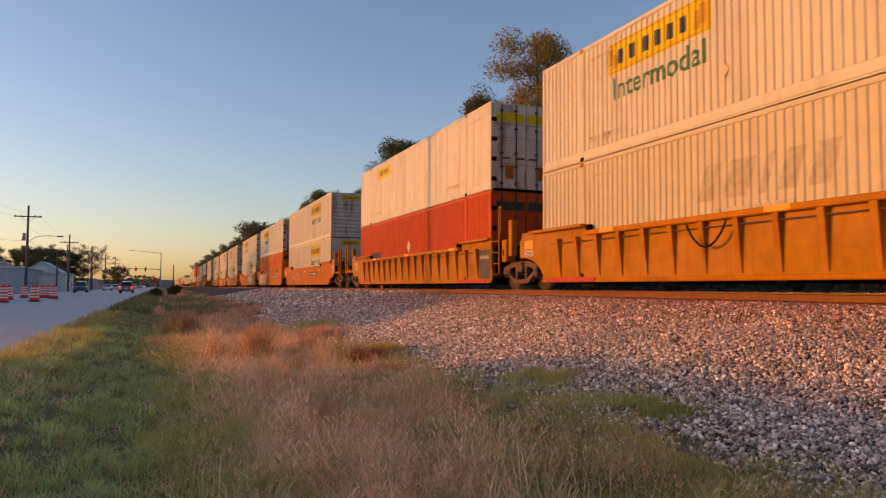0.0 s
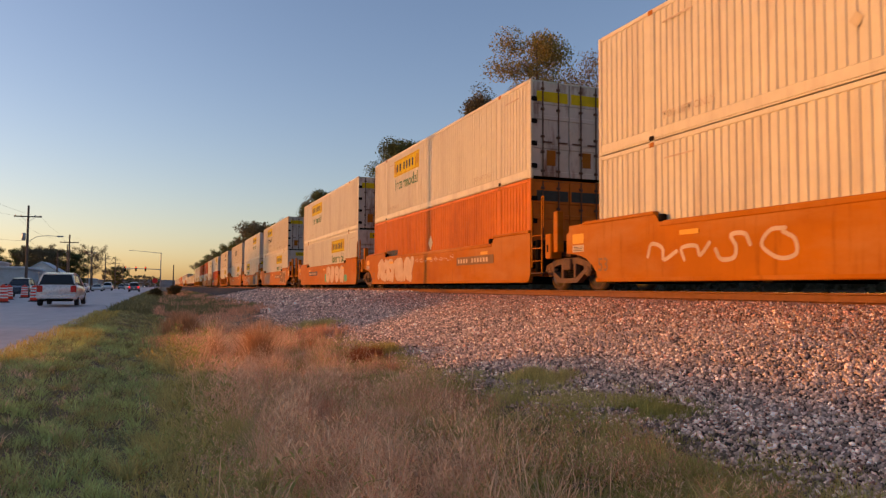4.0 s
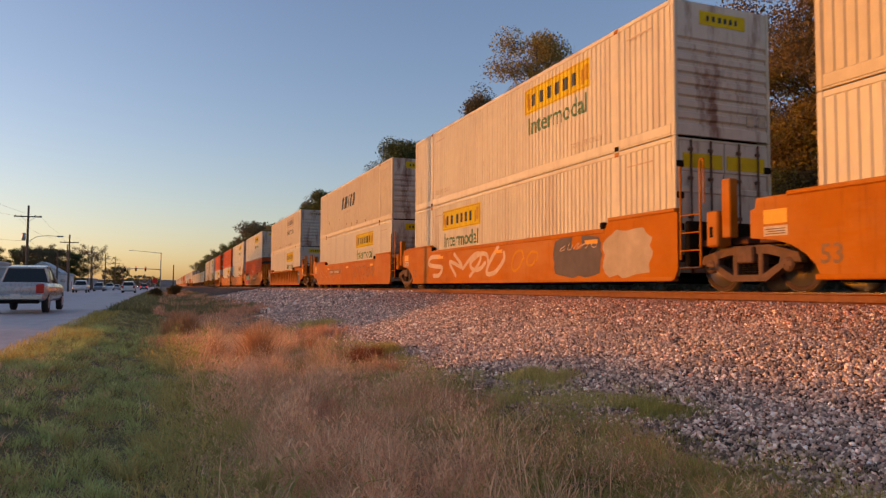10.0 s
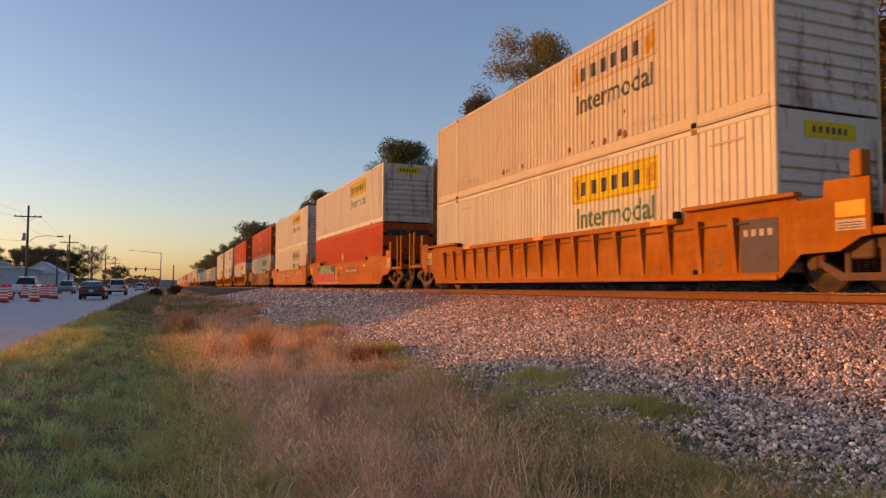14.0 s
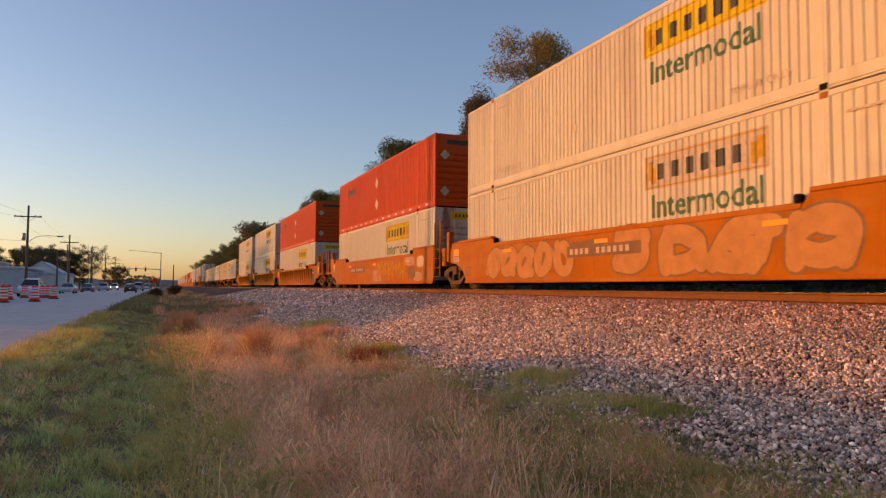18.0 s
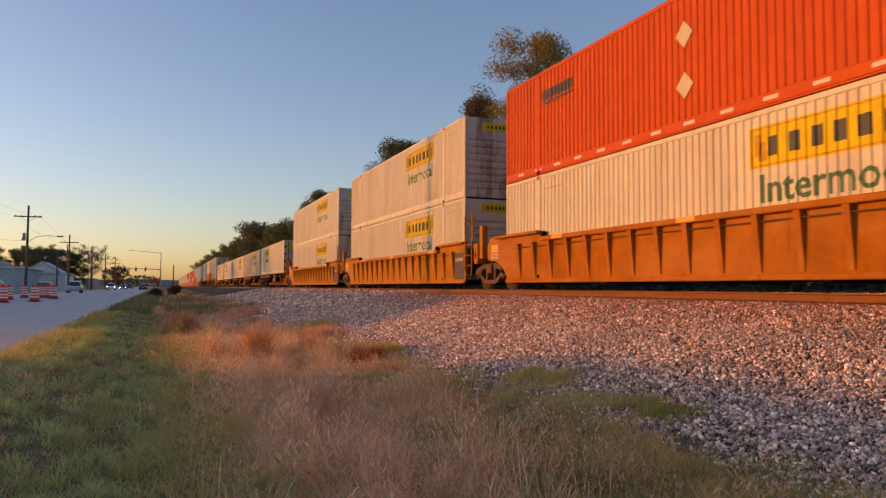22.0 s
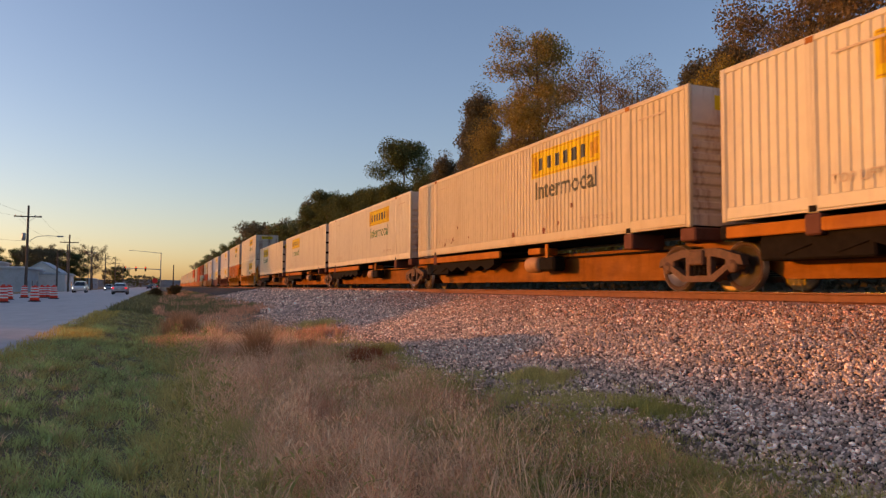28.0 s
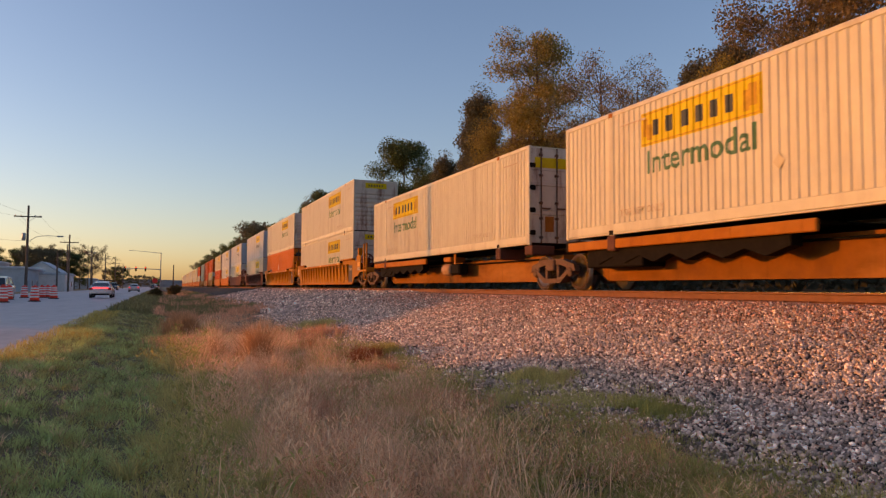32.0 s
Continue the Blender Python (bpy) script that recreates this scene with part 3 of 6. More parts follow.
def well_unit(style, paint, first, last, near=True):
    """One unit of a well car, with the truck under its front end (and its rear end if it is the last of the set)."""
    u = thing("well_car", {"smooth": "orange smooth-sided container well car on rusty trucks", "ribbed": "yellow rib-sided container well car on rusty trucks"}[style], "railcar", "well cars of the train")
    ef, er = (3.15 if first else 1.5), (3.1 if last else 1.5)
    for sign in (-1, 1):
        xo = SILL_X if style == "smooth" else SILL_X - 0.09
        xa, xb = sorted((sign * xo, sign * (xo - 0.05)))
        side = part("side_sill", Solid().prism(sill_outline(ef, er, first, last), 0, xa, xb), {"well_yellow": PANEL_YELLOW, "well_rusty": PANEL}.get(paint.name, paint) if style == "ribbed" else paint, u)
        x0, x1 = sorted((sign * (SILL_X + (0.02 if style == "smooth" else 0.06)), sign * (SILL_X - 0.12)))
        part("top_chord", Solid().box(x0, x1, 2.36, BOX_L - 2.36, 1.34, 1.46, 0.02), paint, side)
        part("bottom_chord", Solid().box(*sorted((sign * (SILL_X + (0.006 if style == "smooth" else -0.06)), sign * (SILL_X - 0.16))), 0.0, BOX_L, 0.20, 0.30, 0.02), paint, side)
        for a, b in ((-ef + 0.05, 2.2), (BOX_L - 2.2, BOX_L + er - 0.05)):
            z = 1.60 if style == "smooth" else 1.56
            part("end_chord", Solid().box(x0 - (0.02 if sign < 0 else 0), x1 + (0.02 if sign > 0 else 0), max(a, -0.5 if first else -0.12), min(b, BOX_L + 0.5), z, z + 0.08, 0.015), paint, side)
        if style == "ribbed":
            n = 17
            made = None
            for i in range(n):
                y = 0.95 + i * (BOX_L - 1.9) / (n - 1)
                if made is None:
                    xr, xi = sign * SILL_X, sign * (SILL_X - 0.09)
                    s = Solid()
                    s.add([(xi, -0.06, 0.34), (xi, 0.06, 0.34), (xi, 0.07, 1.34), (xi, -0.07, 1.34),
                           (xr - sign * 0.07, -0.055, 0.34), (xr - sign * 0.07, 0.055, 0.34), (xr + sign * 0.04, 0.065, 1.34), (xr + sign * 0.04, -0.065, 1.34)],
                          [(4, 5, 6, 7), (0, 4, 7, 3), (5, 1, 2, 6), (3, 7, 6, 2), (0, 1, 5, 4)])
                    made = s.mesh("rib", paint)
                part("rib", made, paint, side).location = (0, y, 0)
    # inner floor, cross members, end bulkheads and platforms
    part("floor_pan", Solid().box(-1.28, 1.28, 0.2, BOX_L - 0.2, 0.20, 0.26), BLACK, u)
    for y in (0.5, 5.0, 8.07, 11.1, BOX_L - 0.5):
        part("cross_beam", Solid().box(-1.3, 1.3, y - 0.12, y + 0.12, 0.16, 0.295, 0.02), BLACK, u)
    for ya, e, d in ((-0.25, ef, -1), (BOX_L + 0.25, er, 1)):
        part("bulkhead", Solid().box(-1.3, 1.3, *sorted((ya, ya + d * 0.12)), 0.5, 1.4, 0.03), BLACK, u)
        part("platform", Solid().box(-0.95, 0.95, *sorted((ya, ya + d * (e - 0.2))), 0.88, 1.02, 0.02), DARKWELL, u)
        part("draft_box", Solid().box(-0.32, 0.32, *sorted((ya, ya + d * (e + 0.0))), 0.62, 0.98, 0.03), BLACK, u)
    if first or last:
        for flag, yb, d in ((first, -ef, -1), (last, BOX_L + er, 1)):
            if not flag:
                continue
            s = Solid().box(-0.17, 0.17, *sorted((yb, yb + d * 0.30)), 0.72, 0.96, 0.03)
            s.box(-0.24, 0.2, *sorted((yb + d * 0.25, yb + d * 0.50)), 0.70, 0.98, 0.05)
            part("coupler", s, TRUCK, u, "rusty knuckle coupler")
            part("end_sill", Solid().box(-1.36, 1.36, *sorted((yb, yb - d * 0.14)), 0.84, 1.08, 0.03), paint, u)
            part("step_beam", Solid().box(-1.36, -1.14, *sorted((yb - d * 0.14, yb - d * 1.40)), 0.86, 0.98, 0.02), paint, u)
            part("corner_post", Solid().box(-1.39, -1.17, *sorted((yb - d * 1.72, yb - d * 1.52)), 1.75, 2.15, 0.02), paint, u, "short post on the end of the sill")
            end_posts(u, -SILL_X + 0.06, yb, d, paint)
            s = Solid()
            for x in (-0.85, 0.85, 1.25):
                s.rod((x, yb - d * 0.05, 1.0), (x, yb - d * 0.05, 1.9), 0.03, 6)
            part("handrail", s, paint, u)
            part("hose", Solid().rod((0.3, yb + d * 0.1, 0.8), (0.34, yb + d * 0.35, 0.45), 0.03, 6).rod((0.34, yb + d * 0.35, 0.45), (0.2, yb + d * 0.6, 0.42), 0.03, 6), BLACK, u, "black air hose")
    if first and near:
        yw, xw, zw = -2.08, -1.02, 1.50
        s = Solid().lathe((xw, yw, zw), (0, -1, 0), [(0, 0.07), (0.04, 0.07)], 10)
        n = 18
        for i in range(n):
            a, b = 2 * math.pi * i / n, 2 * math.pi * (i + 1) / n
            s.rod((xw + 0.31 * math.cos(a), yw, zw + 0.31 * math.sin(a)), (xw + 0.31 * math.cos(b), yw, zw + 0.31 * math.sin(b)), 0.035, 6)
            if i % 3 == 0:
                s.rod((xw, yw, zw), (xw + 0.31 * math.cos(a), yw, zw + 0.31 * math.sin(a)), 0.035, 6)
        part("brake_wheel", s, DARKWELL, u, "rusty hand-brake wheel")
        part("gear_box", Solid().box(-1.16, -0.84, yw + 0.05, yw + 0.3, 1.0, 1.62, 0.04), DARKWELL, u)
    if not first and near:
        # the joint between two units: pipes, step boxes and the linked ends
        part("joint_casting", Solid().lathe((0, -1.65, 0.84), (0, 0, 1), [(0, 0.5), (0.1, 0.52), (0.2, 0.44), (0.24, 0.1)], 16), TRUCK, u, "heavy cast joint over the shared truck")
        part("end_block", Solid().box(-1.36, -1.0, -1.22, -0.92, 0.84, 1.52, 0.03), paint, u, "painted end block with a dark slot")
        part("slot", Solid().box(-1.366, -1.355, -1.10, -1.02, 1.02, 1.22), BLACK, u)
        part("step_tread", Solid().box(-1.42, -1.2, -0.82, -0.24, 0.45, 0.475, 0.008), TRUCK, u, "steel foot step")
        part("pipe", Solid().rod((-0.6, -2.6, 0.96), (-0.6, -0.3, 1.06), 0.03, 6).rod((-0.6, -2.6, 0.96), (-0.6, -2.9, 0.80), 0.03, 6), BLACK, u, "black air pipe")
        for x in (-1.2, 1.2):
            part("guide_post", Solid().box(x - 0.1, x + 0.1, -1.48, -1.26, 1.0, 2.10, 0.02), paint, u)
        s = Solid().rod((-1.38, -0.24, 0.62), (-1.38, -0.24, 2.50), 0.026, 6).rod((-1.38, -0.80, 0.46), (-1.38, -0.80, 2.55), 0.026, 6).rod((-1.38, -0.90, 1.70), (-1.38, -0.90, 2.55), 0.020, 6).rod((-1.38, -0.80, 2.55), (-1.38, -0.90, 2.55), 0.020, 6)
        l = part("ladder", s, paint, u)
        for z in (0.8, 1.15, 1.5):
            part("rung", Solid().rod((-1.38, -0.24, z), (-1.38, -0.80, z), 0.016, 6), paint, l)
    if near:
        x = -SILL_X - (0.005 if style == "smooth" else -0.085)
        for y in (2.9, 8.0, 12.9):
            z = 1.12 if style == "smooth" else 1.36
            k = x - 0.0145 if style == "smooth" else -SILL_X - 0.066
            part("reflector", Solid().box(k, k + 0.006, y - 0.27, y + 0.27, z, z + 0.10), REFLECT, u, "yellow reflective strip")
        if style == "smooth":
            part("size_mark", lay_letters("53", 0.44, UMBER, BOX_L - 0.1, 0.46, x - 0.002), UMBER, u, "dark painted number 53")
        for y in ((-1.62, BOX_L + 0.5) if first else (BOX_L + 0.5,)):
            part("notice_plate", Solid().box(x - 0.004, x, y, y + 0.5, 1.16, 1.40), REFLECT, u, "yellow notice plate")
            pl = part("notice_plate", Solid().box(x - 0.004, x, y, y + 0.5, 0.95, 1.12), FADED, u, "pale stencilled notice plate")
            s = Solid()
            for k in range(3):
                s.box(x - 0.006, x - 0.003, y + 0.04, y + 0.46 - 0.05 * (k % 2), 0.98 + 0.04 * k, 0.995 + 0.04 * k)
            part("notice_lines", s, SLATE, pl, "rows of unreadable stencilled lines")
        if style == "ribbed":
            part("notice_plate", Solid().box(x - 0.004, x, -0.02, 0.82, 0.34, 1.28), SLATE, u, "grey stencilled notice plate")
            part("size_mark", lay_letters("53", 0.44, UMBER, 1.66, 0.46, x - 0.002), UMBER, u, "dark painted number 53")
            part("number_plate", bars(0.74, (0.10, 0.10, 0.10, 0.10), 0.08, 0.98, 1.10, x - 0.006), FADED, u, "pale number as bars")
            part("conduit", Solid().rod((-SILL_X + 0.03, 0.6, 1.22), (-SILL_X + 0.03, BOX_L - 0.6, 1.22), 0.014, 6), TRUCK, u, "thin steel pipe behind the ribs")
        part("rail_bracket", Solid().box(-SILL_X - 0.06, -SILL_X + 0.1, 2.36, 2.50, 1.44, 1.60, 0.03), BLACK, u, "dark lock bracket")
        part("rail_bracket", Solid().box(-SILL_X - 0.06, -SILL_X + 0.1, BOX_L - 2.50, BOX_L - 2.36, 1.44, 1.60, 0.03), BLACK, u, "dark lock bracket")
    truck(u, -1.42 if first else -1.65, near)
    if last:
        truck(u, BOX_L + 1.67, near)
    return u


def spine_unit(first, last, yc):
    """One unit of an articulated spine car: a centre box beam with outriggers and a rear platform."""
    u = thing("spine_car", "orange articulated spine car with black outriggers", "railcar", "spine cars of the train")
    s = Solid().prism([(0.7, 0.24), (BOX_L - 0.7, 0.24), (BOX_L + 0.1, 0.62), (BOX_L + 0.5, 0.72), (BOX_L + 0.5, 1.0), (-0.5, 1.0), (-0.5, 0.72), (-0.1, 0.62)], 0, -0.46, 0.46)
    part("spine", s, SPINE, u, "orange centre box beam")
    for sign in (-1, 1):
        xa, xb = sorted((sign * 1.30, sign * 1.20))
        part("platform_beam", Solid().box(xa, xb, 8.6, BOX_L - 0.1, 0.98, 1.20, 0.02), RUSTY, u, "orange deck edge beam")
        for i in range(6):
            y = 9.2 + i * 1.02
            part("bracket", Solid().prism([(y, 0.985), (y, 0.79), (y + 0.55, 0.63), (y + 1.02, 0.79), (y + 1.02, 0.985)], 0, *sorted((sign * 1.18, sign * 0.9))), BLACK, u, "black bracket under the deck")
        for y in (2.0, 14.15):
            part("outrigger", Solid().box(*sorted((sign * 0.4, sign * 1.32)), y - 0.16, y + 0.16, 0.92, 1.27, 0.03), DARKWELL, u)
        part("end_block", Solid().box(*sorted((sign * 1.26, sign * 0.5)), BOX_L - 0.5, BOX_L + 0.1, 0.96, 1.24, 0.03), BLACK, u)
        part("corner_block", Solid().box(*sorted((sign * 1.26, sign * 0.5)), -0.1, 0.35, 1.0, 1.27, 0.03), DARKWELL, u)
    part("deck", Solid().box(-1.2, 1.2, 8.7, BOX_L - 0.15, 1.12, 1.17), BLACK, u)
    part("lower_box", Solid().box(-1.15, -0.5, 13.2, 15.4, 0.55, 0.95, 0.03), BLACK, u)
    part("air_tank", Solid().lathe((-0.98, 6.45, 0.72), (0, 1, 0), [(0, 0.05), (0.03, 0.17), (0.09, 0.23), (0.65, 0.23), (0.71, 0.17), (0.74, 0.05)], 16), surface("tank_tan", (0.40, 0.22, 0.11), 0.6, 0, 0.12, 5.0, (0.2, 0.09, 0.04), 0.4), u, "rusty cylindrical air tank", True)
    part("valve", Solid().box(-1.12, -0.72, 5.6, 6.42, 0.52, 0.92, 0.06), BLACK, u)
    part("hanger", Solid().box(-1.12, -1.08, 5.9, 6.05, 0.9, 1.27).box(-1.2, -0.6, 6.2, 6.9, 1.0, 1.18, 0.02), RUSTY, u)
    part("pipe", Solid().rod((-0.55, 0.5, 0.9), (-0.55, 15.5, 0.9), 0.025, 6), BLACK, u)
    truck(u, yc)
    if last:
        truck(u, BOX_L + 1.0)
        part("coupler", Solid().box(-0.17, 0.17, BOX_L + 0.5, BOX_L + 2.3, 0.72, 0.96, 0.03), TRUCK, u)
    if first:
        part("coupler", Solid().box(-0.17, 0.17, -2.6, -0.5, 0.72, 0.96, 0.03), TRUCK, u)
        part("end_sill", Solid().box(-1.2, 1.2, -1.9, -1.7, 0.85, 1.1, 0.03), TTX, u)
        end_posts(u, -1.25, -1.9, -1, TTX)
    return u


CURVES = (
    ((0.6, 0.5), (0.0, 0.9), (-0.6, 0.4), (-0.5, -0.6), (0.1, -0.9), (0.6, -0.3), (0.5, 0.35)),
    ((0.65, 0.65), (0.0, 0.95), (-0.5, 0.5), (0.0, 0.0), (0.5, -0.45), (0.0, -0.95), (-0.65, -0.7)),
    ((-0.5, 0.95), (-0.5, -0.3), (-0.1, -0.9), (0.4, -0.6), (0.5, 0.3), (0.2, 0.7)),
    ((-0.6, -0.95), (-0.5, 0.4), (0.0, 0.9), (0.5, 0.4), (0.6, -0.95)),
    ((-0.7, -0.9), (-0.35, 0.9), (0.25, -0.7), (0.65, 0.95)),
    ((-0.9, 0.3), (-0.2, 0.8), (0.3, 0.0), (-0.1, -0.7), (0.9, -0.85)),
)


def ribbon(pts, width):
    """A thick curved stroke with round ends, in the plane of (along, up)."""
    P = [Vector((a, b)) for a, b in pts]
    P = [P[0] * 2 - P[1]] + P + [P[-1] * 2 - P[-2]]
    line = []
    for k in range(1, len(P) - 2):
        for i in range(5):
            f = i / 5
            a, b, c, d = P[k - 1:k + 3]
            line.append(0.5 * ((2 * b) + (c - a) * f + (2 * a - 5 * b + 4 * c - d) * f * f + (3 * b - a - 3 * c + d) * f ** 3))
    line.append(P[-2])
    verts, faces = [], []
    for i, q in enumerate(line):
        d = (line[min(i + 1, len(line) - 1)] - line[max(i - 1, 0)]).normalized()
        w = Vector((-d.y, d.x)) * width / 2
        verts += [q + w, q - w]
        if i:
            faces.append((2 * i - 2, 2 * i, 2 * i + 1, 2 * i - 1))
    for q, d in ((line[0], line[0] - line[1]), (line[-1], line[-1] - line[-2])):
        a, k = math.atan2(d.y, d.x), len(verts)
        verts += [q + Vector((math.cos(a + math.pi * (j / 6 - 0.5)), math.sin(a + math.pi * (j / 6 - 0.5)))) * width / 2 for j in range(7)]
        faces.append(tuple(range(k, k + 7)))
    return verts, faces


def stroke(s, pts, width, x, low=0.22):
    """Lays a ribbon on the sill; it rises by a hair along its length, so that it can cross itself."""
    verts, faces = ribbon(pts, width)
    n = len(verts)
    k = [i / n for i in range(n - 14)] + [0.0] * 7 + [1.0] * 7
    s.add([(x - 0.0025 * f, a, max(low, b)) for (a, b), f in zip(verts, k)], faces)


def graffiti(unit, seed, y0, y1, z0, z1, fill, edge, n, fat=0.5, rim=0.07, kinds=(0, 1, 2, 3, 4, 5)):
    """Sprayed curved shapes on the sill: an outline coat under a fill coat, abstract and unreadable."""
    rng = random.Random(seed)
    w = (y1 - y0) / n
    x, i = -SILL_X - 0.003, 0
    for j in range(n):
        cy, cz = y0 + (j + 0.5) * w, (z0 + z1) / 2 + rng.uniform(-0.04, 0.04)
        h, lean = (z1 - z0) / 2 * rng.uniform(0.9, 1.0), rng.uniform(-0.1, 0.3)
        t = 0.62 * fat * min(w, 1.1 * (z1 - z0)) * rng.uniform(0.85, 1.1)
        hh, ww = max(0.1, h - t / 2), max(0.1, w * 0.62 - t / 3)
        e, f = Solid(), Solid()
        for c in [CURVES[q] for q in rng.sample(kinds, 1 if fat < 0.3 else 2)]:
            turn = rng.uniform(-0.45, 0.45) if fat > 0.3 else rng.choice((-1, 1)) * rng.uniform(0.6, 1.3)
            c = [(a * math.cos(turn) - 0.6 * b * math.sin(turn), b * math.cos(turn) + 0.6 * a * math.sin(turn)) for a, b in c]
            pts = [(cy - ww * (a + lean * b) + rng.uniform(-0.06, 0.06) * w, cz + hh * b) for a, b in c]
            stroke(e, pts, t + rim, x - 0.0002 * i)
            stroke(f, pts, t, x - 0.0055 - 0.0002 * i)
            i += 1
        g = part("graffiti_letter", f, fill, unit, "sprayed curved shape")
        if rim:
            part("outline", e, edge, g)


def patch(unit, seed, y0, y1, z0, z1, paint, off=0.0025):
    """An uneven sprayed field of colour on the sill."""
    rng = random.Random(seed)
    n = 26
    pts = []
    for i in range(n):
        a = 2 * math.pi * i / n
        c, d = math.cos(a), math.sin(a)
        k = (abs(c) ** 4 + abs(d) ** 4) ** -0.25 * rng.uniform(0.84, 1.0)
        pts.append((-SILL_X - off, (y0 + y1) / 2 + (y1 - y0) / 2 * c * k, (z0 + z1) / 2 + (z1 - z0) / 2 * d * k))
    part("sprayed_patch", Solid().add(pts, [tuple(range(n))]), paint, unit, "uneven sprayed patch of colour")


# ---- the train: stack front along the train at 0 s, upper and lower container, well style and paint, first and last of a set ----
TRAIN = [
    (0.87, "jd", "sf", "ribbed", TTX, 0, 0), (20.36, "sm", "ol", "ribbed", TTX, 0, 1),
    (43.95, "jn", "jn", "smooth", TTX2, 1, 0), (63.50, "jd", "oy", "smooth", TTX2, 0, 0), (82.95, "jd", "jn", "smooth", TTX2, 0, 1),
    (106.55, "cd", "jn", "smooth", TTX2, 1, 0), (126.06, "jn", "jd", "smooth", TTX2, 0, 0), (145.50, "sw", "jn", "smooth", TTX2, 0, 1),
    (169.30, "fn", "jn", "ribbed", RUSTY, 1, 1),
    (192.75, "jn", "ol", "smooth", TTX2, 1, 0), (212.15, "jn", "pn", "smooth", TTX2, 0, 0), (231.50, "or", "jn", "smooth", TTX2, 0, 1),
    (255.00, "or", "jn", "ribbed", RUSTY, 1, 0), (274.37, "jn", "jn", "ribbed", TTX, 0, 0), (293.75, "jn", "jn", "ribbed", TTX, 0, 1),
    (314.75, "jd", "", "spine", TTX, 1, 0), (331.75, "cn", "", "spine", TTX, 0, 0), (348.95, "jn", "", "spine", TTX, 0, 0), (366.05, "jd", "", "spine", TTX, 0, 0), (384.20, "jd", "", "spine", TTX, 0, 1),
    (404.60, "jn", "jn", "ribbed", TTX, 1, 0), (424.10, "jn", "oy", "ribbed", TTX, 0, 0), (443.55, "gr", "jn", "ribbed", DARKWELL, 0, 1),
    (467.10, "gr", "jn", "smooth", DARKWELL, 1, 0), (486.60, "gr", "gr", "smooth", TTX2, 0, 0), (506.10, "cn", "or", "smooth", TTX2, 0, 1),
    (529.70, "or", "cn", "smooth", TTX2, 1, 0), (549.20, "or", "or", "smooth", TTX2, 0, 0), (568.70, "cn", "jn", "smooth", TTX2, 0, 1),
    (592.30, "or", "jn", "smooth", TTX2, 1, 0), (611.80, "jn", "jn", "smooth", TTX2, 0, 0), (631.30, "jn", "gr", "smooth", TTX2, 0, 1),
    (654.90, "jn", "jn", "smooth", TTX2, 1, 0), (674.40, "gr", "jn", "smooth", TTX2, 0, 0), (693.90, "jn", "jn", "smooth", TTX2, 0, 1),
    (717.50, "jn", "gr", "smooth", TTX2, 1, 0), (737.00, "jn", "jn", "smooth", TTX2, 0, 0), (756.50, "gr", "jn", "smooth", TTX2, 0, 1),
    (780.10, "jn", "jn", "smooth", TTX2, 1, 0), (799.60, "jn", "gr", "smooth", TTX2, 0, 0), (819.10, "jn", "jn", "smooth", TTX2, 0, 1),
]
SPRAY = {
    43.95: [(12, 10.2, 14.3, 0.36, 1.30, CHALK, CHALK, 4, 0.13, 0)],
    63.50: [(3, 9.9, 15.0, 0.27, 1.46, CHALK, UMBER, 4, 0.52, 0.05), (23, 5.4, 10.2, 0.98, 1.24, CHALK, CHALK, 9, 0.14, 0)],
    82.95: [(4, 2.6, 7.4, 0.27, 1.42, CHALK, UMBER, 4, 0.55, 0.09)],
    106.55: [(5, 0.4, 3.4, 0.34, 1.44, UMBER, CHALK, 4, 0.58, 0.12), (25, 9.7, 14.0, 0.27, 1.38, LILAC, OCHRE, 3, 0.42, 0.08)],
    126.06: [(6, 8.4, 14.4, 0.30, 1.44, CHALK, CHALK, 3, 0.20, 0), (36, 7.3, 10.8, 0.30, 1.44, CHALK, CHALK, 2, 0.18, 0), (26, 5.4, 7.2, 0.40, 1.30, OCHRE, OCHRE, 2, 0.12, 0), (27, 2.6, 4.4, 0.95, 1.2, CHALK, CHALK, 5, 0.12, 0)],
    145.50: [(7, 2.4, 7.2, 0.36, 1.34, UMBER, UMBER, 6, 0.13, 0), (28, 9.4, 15.4, 0.36, 1.40, TAN, TAN, 5, 0.08, 0)],
    192.75: [(8, 9.9, 14.8, 0.28, 1.0, RED, CHALK, 5, 0.55, 0.10), (18, 10.7, 14.0, 0.92, 1.36, TEAL, CHALK, 5, 0.42, 0.07), (19, 8.9, 9.7, 0.30, 1.36, OCHRE, UMBER, 1, 0.55, 0.05)],
    212.15: [(9, 9.2, 14.3, 0.28, 1.36, TAN, UMBER, 5, 0.42, 0.09), (10, 1.2, 7.7, 0.28, 1.46, TAN, UMBER, 4, 0.55, 0.10)],
    231.50: [(11, 3.2, 7.6, 0.28, 1.40, OCHRE, UMBER, 8, 0.30, 0.04, (3, 4, 5)), (31, 4.2, 6.6, 0.28, 1.2, TTX, OCHRE, 5, 0.24, 0.04, (3, 4, 5))],
}
